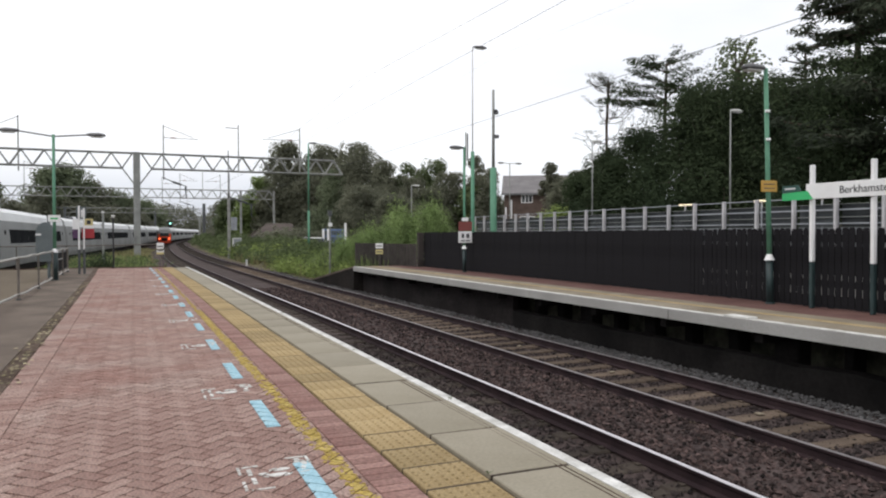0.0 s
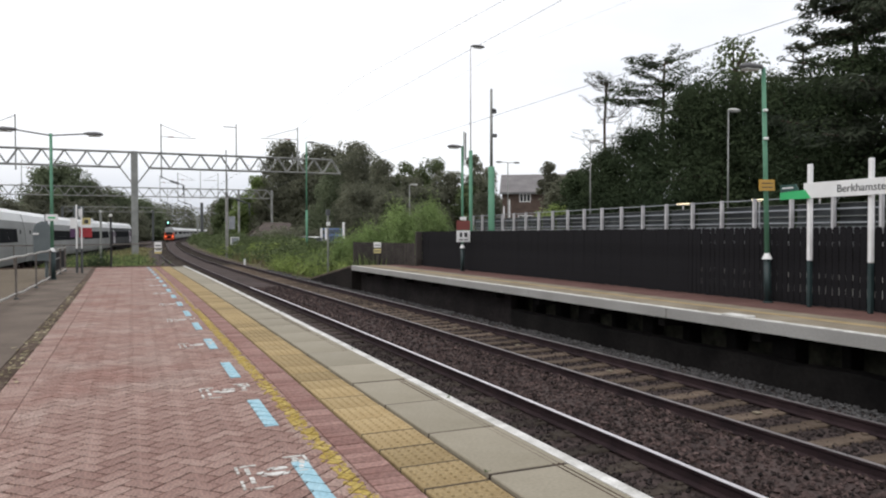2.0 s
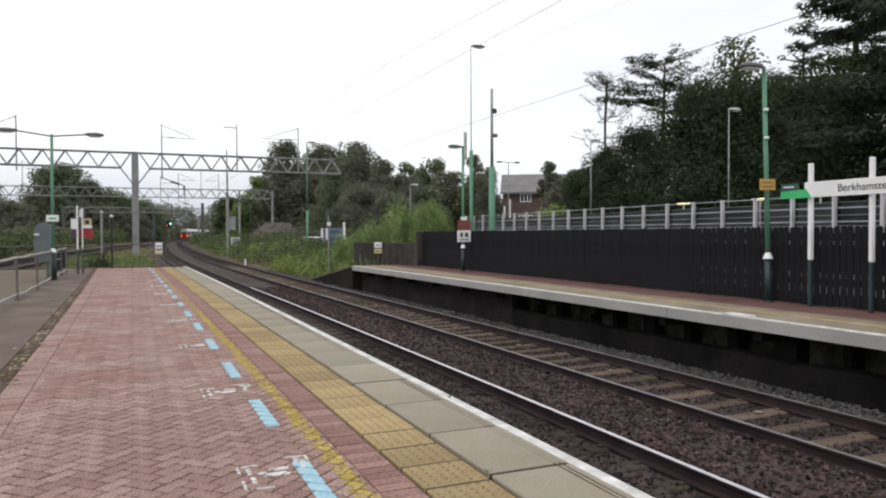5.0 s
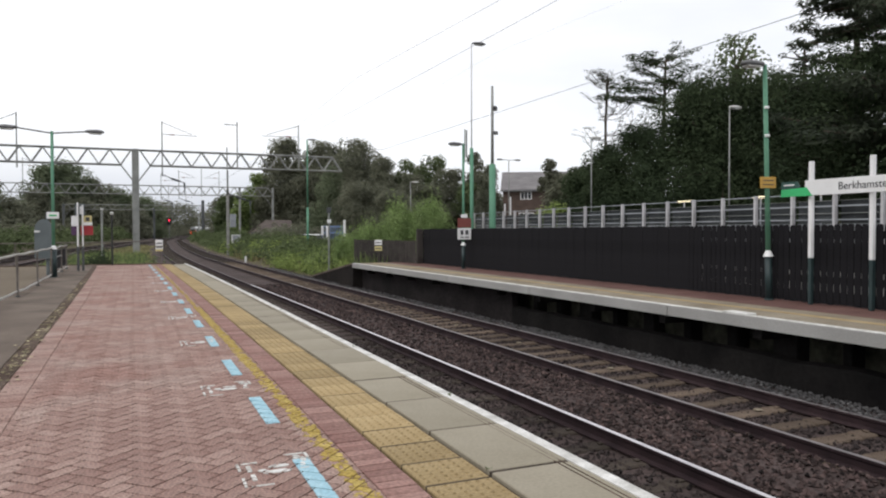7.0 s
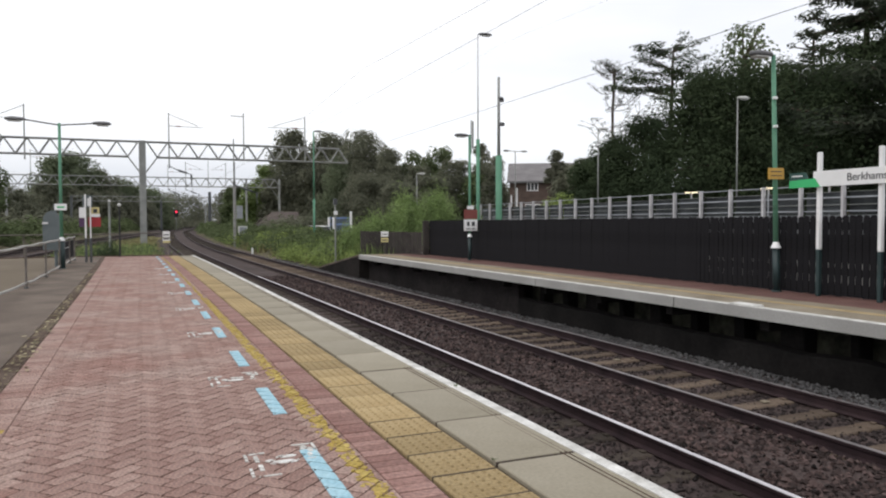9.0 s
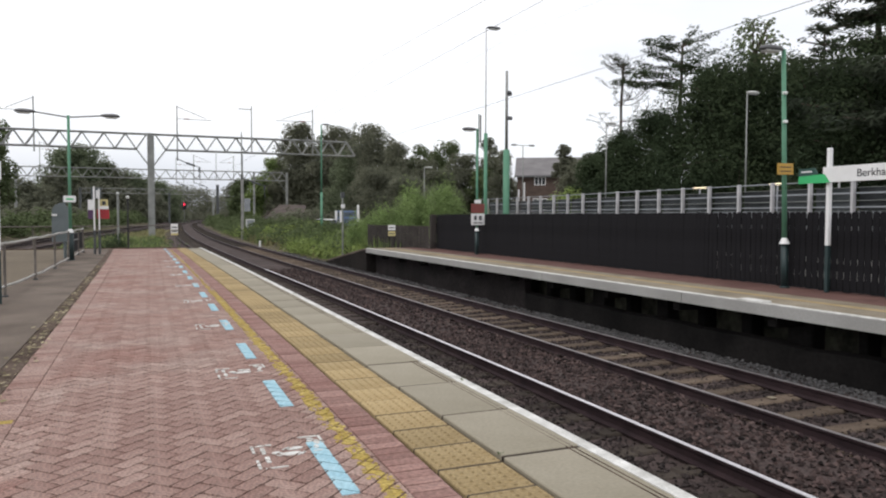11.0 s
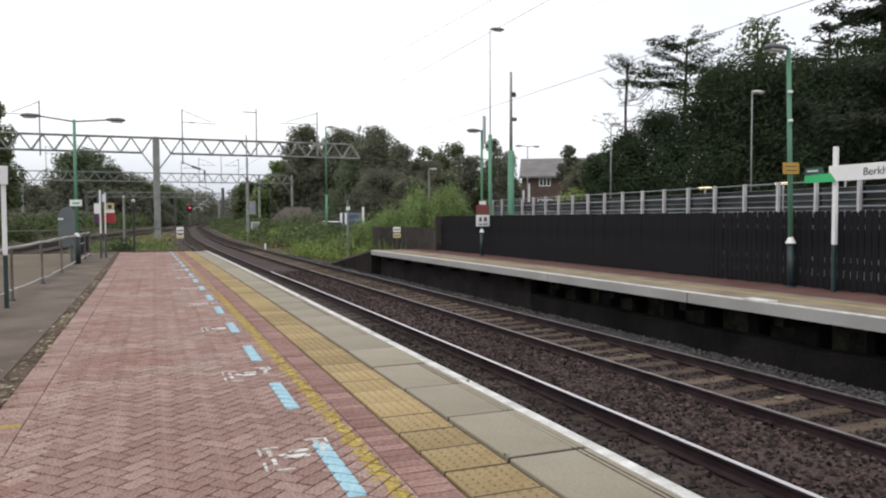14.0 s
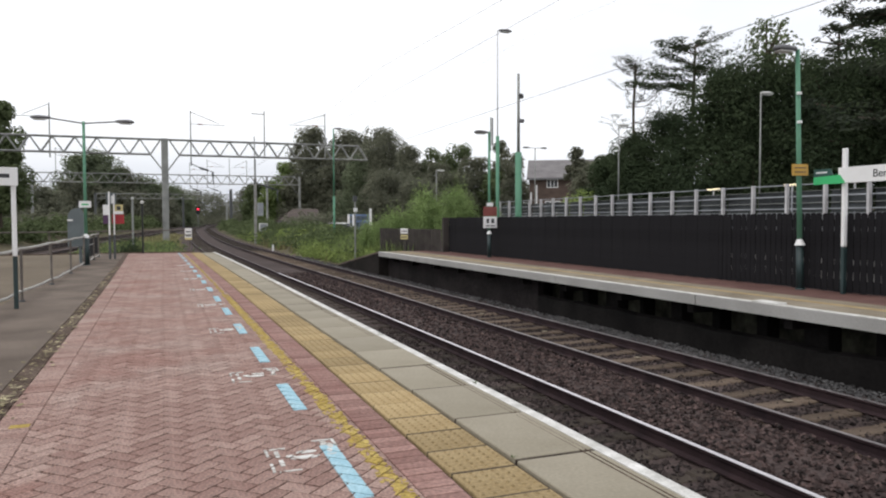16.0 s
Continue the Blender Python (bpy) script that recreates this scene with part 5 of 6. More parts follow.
house(35.0, 66.4, 0.6, -30, 7.5, 7.0, 5.1, 1.9, "wallbrick", "tiles", "brown brick house with a grey tiled roof", [(1.75, 4.05, 1.15, 0.85, 3), (1.6, 1.5, 1.5, 1.2, 3), (4.9, 4.05, 1.15, 0.85, 2)])
house(14.6, 99, -0.5, -4, 5.2, 6.0, 1.9, 1.5, "wallbrick", "redtiles", "low building with a brown tiled roof behind the bank", [], 2.2)
for x, y, top in ((22.47, 42.4, 3.19), (22.8, 42.25, 3.65)):
    mk = thing("marker_post", pose(x, y, 1.05), "slim pale post in the car park before the house", "post", "car park posts")
    plate("stake", mk, "signwhite", -0.045, 0.045, -0.03, 0.03, 0.0, top - 1.05)
wire_fence = thing("wire_fence", pose(0, 0, 0), "grey post and wire fence behind the verge", "fence")
for x, y in ((11.85, 44.4), (12.95, 44.1), (14.05, 43.8), (15.15, 43.5)):
    bm = bmesh.new()
    rod(bm, (x, y, ground_z(x, y) - 0.2), (x, y, 0.95), 0.04, n=6)
    part("post", bm, "oldgalv", wire_fence)
for z in (0.25, 0.6, 0.9):
    bm = bmesh.new()
    chain(bm, [(11.85, 44.4, z - 0.06), (13.5, 43.95, z), (15.15, 43.5, z + 0.06)], 0.03 if z > 0.8 else 0.012, 5)
    part("wire", bm, "oldgalv", wire_fence)
# lit strip lamps beyond the parapet
for x, y in ((17.9, 20.3), (17.9, 16.9), (17.9, 14.75)):
    sl = thing("strip_lamp", pose(x, y, 2.38), "small lit warm strip lamp beyond the parapet", "lamp", "strip lamps")
    plate("tube", sl, "warmlamp", -0.05, 0.05, -0.28, 0.28, 0, 0.05, "lit warm tube")
    bm = bmesh.new()
    rod(bm, (0, 0, -1.4), (0, 0, 0), 0.03, n=6)
    part("stalk", bm, "galv", sl)


# ---- trees and undergrowth ----
def unit(rng, n):
    v = rng.normal(size=(n, 3))
    return v / np.linalg.norm(v, axis=1)[:, None]


def foliage(name, centres, facing, size, aspect, mname, parent=None, seed=0):
    """Many small leaves: a bent four-cornered blade at each centre."""
    rng = np.random.default_rng(seed)
    n = len(centres)
    a = np.cross(facing, unit(rng, n))
    a /= np.linalg.norm(a, axis=1)[:, None] + 1e-9
    b = np.cross(facing, a)
    s = (np.asarray(size) * np.ones(n))[:, None]
    w = s * aspect
    fold = facing * s * 0.25
    quads = np.stack([centres - a * s, centres - b * w + fold, centres + a * s, centres + b * w + fold], 1).reshape(-1, 3)
    me = bpy.data.meshes.new(name)
    me.vertices.add(4 * n)
    me.vertices.foreach_set("co", quads.ravel())
    me.loops.add(4 * n)
    me.loops.foreach_set("vertex_index", np.arange(4 * n, dtype=np.int32))
    me.polygons.add(n)
    me.polygons.foreach_set("loop_start", np.arange(0, 4 * n, 4, dtype=np.int32))
    me.update(calc_edges=True)
    me.materials.append(M[mname])
    ob = new(name, me)
    if parent:
        ob.parent = parent
    return ob


def in_blobs(rng, blobs, n, flat=1.0):
    c = np.array([b[:3] for b in blobs])
    r = np.array([b[3] for b in blobs])
    p = r ** 2.2 / (r ** 2.2).sum()
    k = rng.choice(len(blobs), n, p=p)
    d = unit(rng, n)
    rad = r[k] * (0.4 + 0.65 * rng.random(n) ** 0.5 + 0.07 * np.minimum(rng.normal(size=n) ** 2, 2.5))
    off = d * rad[:, None]
    off[:, 2] *= flat
    f = d * 0.95 + unit(rng, n) * 0.5 + np.array([0, 0, 0.6])
    return c[k] + off, f / np.linalg.norm(f, axis=1)[:, None]


def broadleaf(x, y, z, height, radius, base, leaves, size, mname, label, seed, group="trees beyond the railway"):
    rng = np.random.default_rng(seed)
    tree = thing("tree", pose(x, y, z), label, "tree", group)
    bm = bmesh.new()
    rod(bm, (0, 0, -0.4), (0.05 * height * rng.normal() * 0.3, 0, base + (height - base) * 0.45), height * 0.028, height * 0.012, 8)
    blobs = []
    mid = base + (height - base) * 0.5
    for i in range(46):
        s = rng.random()
        girth = math.sin(math.pi * (0.2 + 0.74 * s)) ** 0.6
        a, q = rng.uniform(0, 6.28), 0.84 * rng.random() ** 0.4
        r = radius * rng.uniform(0.17, 0.36) * (0.55 + 0.45 * girth)
        c = np.array([radius * girth * q * math.cos(a), radius * girth * q * math.sin(a), base + (height - base) * s])
        c[2] = min(c[2], height - r * 0.9)
        blobs.append((*c, r))
        if i < 9:
            o = (0, 0, base * 0.6 + (mid - base * 0.6) * rng.random())
            rod(bm, o, tuple(c), height * 0.011, height * 0.003, 6)
    for s in np.linspace(0.1, 0.9, 7):
        blobs.append((rng.normal(0, radius * 0.1), rng.normal(0, radius * 0.1), base + (height - base) * s, radius * 0.5 * math.sin(math.pi * (0.2 + 0.74 * s)) ** 0.6))
    blobs.append((0.1 * radius, 0, height - radius * 0.32, radius * 0.3))
    for i in range(7):
        a = rng.uniform(0, 6.28)
        blobs.append((radius * 0.8 * math.cos(a), radius * 0.8 * math.sin(a), base + rng.uniform(0.0, 0.2) * (height - base), radius * 0.32))
    part("trunk", bm, "bark", tree, "brown trunk and limbs")
    c, f = in_blobs(rng, blobs, leaves)
    c[:, 2] = np.maximum(c[:, 2], 0.15)
    foliage("crown", c, f, rng.uniform(0.6, 1.3, leaves) * size, 0.6, mname, tree, seed)
    return tree


def layered(x, y, z, height, radius, bare, tiers, leaves, size, label, seed, lean=0.0, rise=(0.0, 0.22), limb=0.006, taper=0.62, mname="needle", flat=0.33):
    """A conifer with flat, spreading tiers of needles on long level limbs."""
    rng = np.random.default_rng(seed)
    tree = thing("conifer", pose(x, y, z), label, "conifer", "conifers behind the car park")
    bm = bmesh.new()
    rod(bm, (0, 0, -0.4), (lean, 0, height * 0.97), height * 0.02, height * 0.005, 8)
    pads = []
    for i in range(tiers):
        s = (i + 0.6 * rng.random()) / tiers
        h = bare + (height - bare) * s
        reach = radius * (1.0 - taper * s ** 1.5) * rng.uniform(0.7, 1.1)
        for k in range(4):
            a = rng.uniform(0, 6.28)
            d = np.array([math.cos(a), math.sin(a), rng.uniform(*rise)])
            o = np.array([lean * h / height, 0, h])
            tip = o + d * reach
            rod(bm, tuple(o), tuple(tip), height * limb, height * limb / 3, 5)
            for q in np.linspace(0.35, 1.0, 5):
                e = o + d * reach * q + rng.normal(0, reach * 0.07, 3) * np.array([1, 1, 0.4])
                pads.append((*e, reach * rng.uniform(0.13, 0.25)))
    part("trunk", bm, "bark", tree, "dark trunk and level limbs")
    c, f = in_blobs(rng, pads, leaves, flat)
    foliage("crown", c, f * np.array([0.5, 0.5, 1.0]), rng.uniform(0.6, 1.3, leaves) * size, 0.45, mname, tree, seed)
    return tree


def twiggy(x, y, z, height, radius, bare, limbs, label, seed):
    """A thinning conifer: drooping, upturned limbs with side twigs and a few tufts."""
    rng = np.random.default_rng(seed)
    tree = thing("conifer", pose(x, y, z), label, "conifer", "conifers behind the car park")
    bm = bmesh.new()
    chain(bm, [(0, 0, -0.4), (0.15, 0.1, height * 0.4), (0.05, 0, height * 0.7), (0.3, 0.1, height * 0.97)], height * 0.008, 7)
    tufts_at = []
    for i in range(limbs):
        s = rng.random() ** 0.8
        o = np.array([0.1, 0.05, bare + (height - bare) * s])
        a, reach = rng.uniform(0, 6.28), radius * (1 - 0.65 * s) * rng.uniform(0.5, 1.15)
        way = np.array([math.cos(a), math.sin(a), 0])
        pts = [o + way * reach * q + np.array([0, 0, reach * (-0.12 * q + 0.55 * q ** 3)]) for q in (0, 0.3, 0.6, 0.85, 1.0)]
        chain(bm, [tuple(p) for p in pts], 0.022, 4)
        for _ in range(6):
            k = rng.integers(1, 5)
            side = np.array([-way[1], way[0], 0]) * rng.choice((-1, 1)) * reach * rng.uniform(0.15, 0.35)
            tip = pts[k] + side + way * reach * 0.12 + np.array([0, 0, reach * rng.uniform(0.05, 0.25)])
            rod(bm, tuple(pts[k]), tuple(tip), 0.014, 0.006, 4)
            tufts_at.append((*tip, 0.16))
        tufts_at.append((*pts[-1], 0.2))
    part("trunk", bm, "bark", tree, "thin trunk and upturned limbs")
    c, f = in_blobs(rng, tufts_at, 2600, 0.6)
    foliage("crown", c, f, rng.uniform(0.6, 1.3, 2600) * 0.055, 0.35, "needle", tree, seed)
    return tree


def polar(angle, d):
    return d * math.sin(radians(angle)), d * math.cos(radians(angle))


def bushy(x, y, z, rx, ry, h, leaves, size, mname, label, seed, upright_shoots=0.0, name="bush"):
    rng = np.random.default_rng(seed)
    b = thing(name, pose(x, y, z), label, "bush", "bushes")
    blobs = []
    bm = bmesh.new()
    for i in range(18):
        a, q = rng.uniform(0, 6.28), rng.random() ** 0.5
        hh = h * (1 - 0.55 * q ** 2) * rng.uniform(0.55, 0.95)
        c = (rx * q * math.cos(a), ry * q * math.sin(a), hh * 0.72)
        blobs.append((*c, hh * 0.34))
        blobs.append((c[0], c[1], hh * 0.3, hh * 0.34))
        rod(bm, (c[0] * 0.5, c[1] * 0.5, -0.2), c, 0.03, 0.012, 5)
    part("stems", bm, "bark", b, "thin woody stems")
    c, f = in_blobs(rng, blobs, leaves)
    if upright_shoots:
        k = int(leaves * 0.5)
        i = rng.integers(0, len(blobs), k // 14)
        base = np.array(blobs)[i]
        tip = base[:, :3] + unit(rng, len(i)) * base[:, 3:4] * 0.6 + np.array([0, 0, 1.0]) * (base[:, 3:4] * 0.6 + upright_shoots * rng.random((len(i), 1)))
        t = rng.random((len(i), 14, 1))
        shoots = (base[:, None, :3] * (1 - t) + tip[:, None] * t).reshape(-1, 3) + rng.normal(0, 0.05, (len(i) * 14, 3))
        c[:len(shoots)] = shoots
    c[:, 2] = np.maximum(c[:, 2], 0.03)
    foliage("leaves", c, f, rng.uniform(0.6, 1.3, leaves) * size, 0.5, mname, b, seed)
    return b


# behind the car park
T = "dark dense broadleaf tree behind the car park"
for ang, d, slope, R0, lv, sz, sd in ((44.2, 43, 0.200, 5.2, 22000, 0.13, 1), (46.8, 42, 0.19, 4.0, 14000, 0.13, 2), (42.1, 44, 0.195, 2.2, 11000, 0.13, 3), (38.6, 46, 0.140, 2.9, 12000, 0.13, 4), (36.0, 47, 0.118, 2.3, 10000, 0.13, 5),
                                      (34.2, 52, 0.085, 2.4, 5000, 0.18, 6), (49.8, 40, 0.19, 4.2, 14000, 0.13, 7), (53.5, 37, 0.22, 4.5, 11000, 0.13, 8), (58, 36, 0.25, 5.0, 5000, 0.18, 9), (63, 36, 0.28, 5.0, 4000, 0.19, 10)):
    px_, py_ = polar(ang, d)
    broadleaf(px_, py_, 1.0, 0.364 + slope * d, R0, 0.8, int(lv * 2.2), sz * 0.65, "leafdeep", T, sd)
px_, py_ = polar(45.0, 52)
broadleaf(px_, py_, 1.0, 13.4, 2.2, 9.5, 900, 0.16, "leafmid", "thin open tree rising over the dense crowns", 12)
px_, py_ = polar(39.7, 52)
layered(px_, py_, 1.0, 12.5, 3.5, 8.3, 7, 7500, 0.13, "open layered conifer with flat dark tiers", 13, 0.4, (0.1, 0.45), 0.0035, 0.2, "leafdeep", 0.18)
px_, py_ = polar(35.6, 52)
twiggy(px_, py_, 1.0, 11.4, 2.6, 5.6, 34, "nearly bare conifer with thin rising twigs", 14)
for ang, d, h, R0, lv, sd in ((52.6, 41, 14.4, 4.2, 12000, 15), (56.0, 36, 17.5, 5.0, 15000, 16), (59.0, 38, 18.5, 6.0, 14000, 17), (49.4, 46, 11.2, 3.4, 2200, 18)):
    px_, py_ = polar(ang, d)
    layered(px_, py_, 1.0, h, R0, 2.5, 12, lv, 0.19, "tall dark conifer with heavy spreading boughs", sd)
for ang, d, slope, R0, lv, sd in ((31.5, 60, 0.098, 1.2, 2600, 21), (32.8, 58, 0.078, 2.2, 3800, 22), (33.6, 56, 0.085, 1.8, 3200, 23)):
    px_, py_ = polar(ang, d)
    broadleaf(px_, py_, 0.8, 0.56 + slope * d, R0, 1.0, lv, 0.17, "leaf", "small dark tree beside the house", sd)
px_, py_ = polar(31.6, 50)
bushy(px_, py_, 1.0, 1.6, 1.0, 2.7, 2600, 0.12, "leaflight", "bright green shrub behind the parapet", 24)
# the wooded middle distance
for x, ytop, R0, d, mname, lv, sd in ((512, 252, 6.2, 152, "leaf", 9000, 31), (572, 258, 6.8, 150, "leaf", 9000, 32), (640, 254, 5.2, 104, "leaf", 9000, 33), (605, 296, 5.6, 110, "leafhazed", 7000, 34), (545, 296, 6.0, 148, "leaf", 6000, 35),
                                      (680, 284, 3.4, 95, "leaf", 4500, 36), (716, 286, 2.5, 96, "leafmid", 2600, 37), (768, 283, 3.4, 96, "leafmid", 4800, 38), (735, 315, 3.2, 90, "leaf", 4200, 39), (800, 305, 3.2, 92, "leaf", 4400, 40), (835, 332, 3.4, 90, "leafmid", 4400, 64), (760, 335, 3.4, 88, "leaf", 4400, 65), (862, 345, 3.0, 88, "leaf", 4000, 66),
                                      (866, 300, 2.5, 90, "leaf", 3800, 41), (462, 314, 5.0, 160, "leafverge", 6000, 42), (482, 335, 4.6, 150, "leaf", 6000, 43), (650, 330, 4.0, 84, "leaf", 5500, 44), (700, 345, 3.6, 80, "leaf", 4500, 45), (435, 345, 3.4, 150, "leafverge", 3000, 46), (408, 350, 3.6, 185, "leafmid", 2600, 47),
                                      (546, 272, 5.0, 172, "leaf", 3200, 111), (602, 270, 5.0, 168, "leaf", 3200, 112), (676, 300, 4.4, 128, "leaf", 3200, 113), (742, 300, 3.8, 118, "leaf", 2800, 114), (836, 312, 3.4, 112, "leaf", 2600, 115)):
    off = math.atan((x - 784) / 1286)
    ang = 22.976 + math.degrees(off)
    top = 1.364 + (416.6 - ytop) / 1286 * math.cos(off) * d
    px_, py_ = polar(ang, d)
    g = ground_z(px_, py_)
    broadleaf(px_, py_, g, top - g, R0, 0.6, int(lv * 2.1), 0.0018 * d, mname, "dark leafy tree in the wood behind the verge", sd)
px_, py_ = polar(25.6, 92)
broadleaf(px_, py_, 0.5, 10.9, 1.7, 0.8, 5000, 0.17, "leaf", "narrow dark tree behind the lamp masts", 48)
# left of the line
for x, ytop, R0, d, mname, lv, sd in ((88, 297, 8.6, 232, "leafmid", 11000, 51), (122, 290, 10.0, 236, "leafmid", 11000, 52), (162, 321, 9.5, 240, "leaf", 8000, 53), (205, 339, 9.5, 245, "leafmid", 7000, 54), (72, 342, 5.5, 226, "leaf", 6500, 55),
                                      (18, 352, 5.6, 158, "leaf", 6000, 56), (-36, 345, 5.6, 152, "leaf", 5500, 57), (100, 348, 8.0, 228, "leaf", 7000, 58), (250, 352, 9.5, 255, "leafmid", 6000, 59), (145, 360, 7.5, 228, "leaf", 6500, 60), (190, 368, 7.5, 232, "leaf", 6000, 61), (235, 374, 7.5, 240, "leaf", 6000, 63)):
    off = math.atan((x - 784) / 1286)
    ang = 22.976 + math.degrees(off)
    top = 1.364 + (416.6 - ytop) / 1286 * math.cos(off) * d
    px_, py_ = polar(ang, d)
    g = ground_z(px_, py_)
    # The paled leaf on these crowns stands in for distance haze.
    broadleaf(px_, py_, g, top - g, R0, 0.4, int(lv * 1.2), 0.0018 * d, "leafhazed" if mname == "leafmid" else "leafdeep" if d < 150 else mname, "leafy tree on the bank beside the curving line", sd)
px_, py_ = polar(-10.35, 86)
broadleaf(px_, py_, -0.5, 13.9, 3.5, 3.0, 13000, 0.22, "leafmid", "tall tree standing behind the gantry", 62)
for x, ytop, R0, d, lv, sd in ((268, 355, 9, 300, 4200, 71), (298, 359, 10, 340, 4200, 72), (330, 366, 10, 380, 4200, 73), (362, 378, 10, 420, 3600, 74), (395, 384, 9, 430, 2600, 75), (430, 370, 8, 330, 2400, 76), (392, 352, 4.5, 230, 2600, 77), (250, 372, 8, 280, 2600, 78), (380, 398, 12, 560, 2000, 79), (345, 398, 12, 560, 2000, 80)):
    off = math.atan((x - 784) / 1286)
    ang = 22.976 + math.degrees(off)
    top = 1.364 + (416.6 - ytop) / 1286 * math.cos(off) * d
    px_, py_ = polar(ang, d)
    g = ground_z(px_, py_)
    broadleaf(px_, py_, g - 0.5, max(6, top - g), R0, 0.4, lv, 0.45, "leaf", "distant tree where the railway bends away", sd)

bushy(-1.5, 36.4, -0.9, 0.5, 0.4, 1.9, 3000, 0.05, "leafdeep", "dark green shrub beyond the platform end", 85)
# bush behind the weathered fence
bushy(14.2, 36.4, 0.0, 3.2, 1.6, 3.2, 42000, 0.05, "leafwillow", "bright green bush with upright shoots behind the fence", 81, 0.8)
bushy(11.4, 38.0, -0.3, 1.6, 1.4, 2.3, 14000, 0.05, "leafwillow", "bright green bush at the platform end", 82, 0.6)
bushy(12.7, 37.4, -0.1, 1.9, 1.3, 2.8, 18000, 0.05, "leafwillow", "bright green shrub behind the low fence", 84, 0.7)
bushy(15.8, 36.5, 0.2, 1.6, 1.2, 2.2, 3000, 0.085, "leafmid", "green bush beside the parapet", 83, 0.2)


def scatter(name, zones, mname, label, seed, size):
    """Undergrowth: clumps of leaves on the ground, thick and uneven. zones: line, offsets, stretch, clumps, height."""
    rng = np.random.default_rng(seed)
    cs, fsn, ss = [], [], []
    for line, u0, u1, y0, y1, clumps, h, per in zones:
        for _ in range(clumps):
            y = y0 + (y1 - y0) * rng.random()
            x = line(y) + u0 + (u1 - u0) * rng.random()
            g = ground_z(x, y)
            hh = h * rng.uniform(0.4, 1.15) * (0.75 + 0.5 * noise.noise((x * 0.25, y * 0.25, 3)))
            n = per
            d = rng.normal(0, rng.uniform(0.25, 0.75), (n, 3)) * np.array([1, 1, 0])
            d[:, 2] = hh * rng.random(n) ** 0.7
            d[:, :2] *= (1.15 - d[:, 2:3] / (hh + 0.01) * 0.6)
            cs.append(np.array([x, y, g]) + d)
            f = unit(rng, n) * 0.75 + np.array([0, 0, 1.0])
            fsn.append(f / np.linalg.norm(f, axis=1)[:, None])
            ss.append(size * rng.uniform(0.5, 1.4, n) * (1 + y / 90))
    ob = foliage(name, np.concatenate(cs), np.concatenate(fsn), np.concatenate(ss), 0.42, mname, None, seed)
    return tagged(ob, label, "undergrowth", kind="stuff")


scatter("line_brush", [(near_x, -7.5, -3.2, 37, 60, 60, 1.1, 60), (left_x, 3.5, 6.0, 38, 58, 40, 1.2, 60)], "leafmid", "dark green brush beyond the platform end", 98, 0.08)
scatter("verge_undergrowth", [(near_x, 6.5, 9.5, 38.5, 62, 190, 1.3, 70), (near_x, 6.4, 10.5, 62, 120, 260, 1.6, 50), (near_x, 6.2, 9, 120, 240, 300, 2.0, 20)], "leafmid", "green weeds and brambles on the trackside bank", 91, 0.10)
scatter("verge_grass", [(near_x, 6.1, 7.5, 43, 54, 120, 1.05, 110), (near_x, 6.3, 8.6, 36, 42, 120, 1.3, 110), (near_x, 7.0, 9.5, 54, 75, 90, 1.4, 90), (near_x, 6.3, 7.8, 80, 110, 90, 1.2, 80)], "leaflight", "light green leafy weeds on the trackside bank", 92, 0.058)
scatter("verge_brambles", [(near_x, 6.4, 10.5, 38.5, 70, 170, 1.5, 80), (near_x, 6.3, 10.5, 70, 130, 200, 1.7, 50)], "leafmid", "dark green brambles on the trackside bank", 104, 0.09)
scatter("line_weeds", [(left_x, 3.2, 8.2, 35, 60, 120, 0.9, 30), (left_x, 3.0, 5.5, 60, 90, 60, 0.8, 26), (near_x, -6.5, -2.6, 35, 75, 90, 0.7, 26)], "leafmid", "weeds and grass beyond the platform end", 93, 0.07)
scatter("dry_weeds", [(near_x, -6.0, -2.4, 35, 110, 420, 0.55, 26), (left_x, 2.6, 5.0, 50, 130, 300, 0.5, 24)], "straw", "dry straw-coloured grass between the lines", 94, 0.06)
scatter("left_hedge", [(left_x, -16, -8.5, 45, 110, 330, 2.3, 40), (left_x, -15, -8, 110, 260, 330, 3.0, 30)], "leafmid", "rough hedge along the outer bank", 95, 0.14)
scatter("left_dark_hedge", [(left_x, -22, -13, 50, 180, 260, 4.0, 34)], "leaf", "dark thicket under the bank trees", 96, 0.18)
scatter("building_shrubs", [(near_x, 11.0, 17.5, 84, 97, 110, 2.7, 70)], "leaf", "dark shrubs before the low building", 97, 0.12)


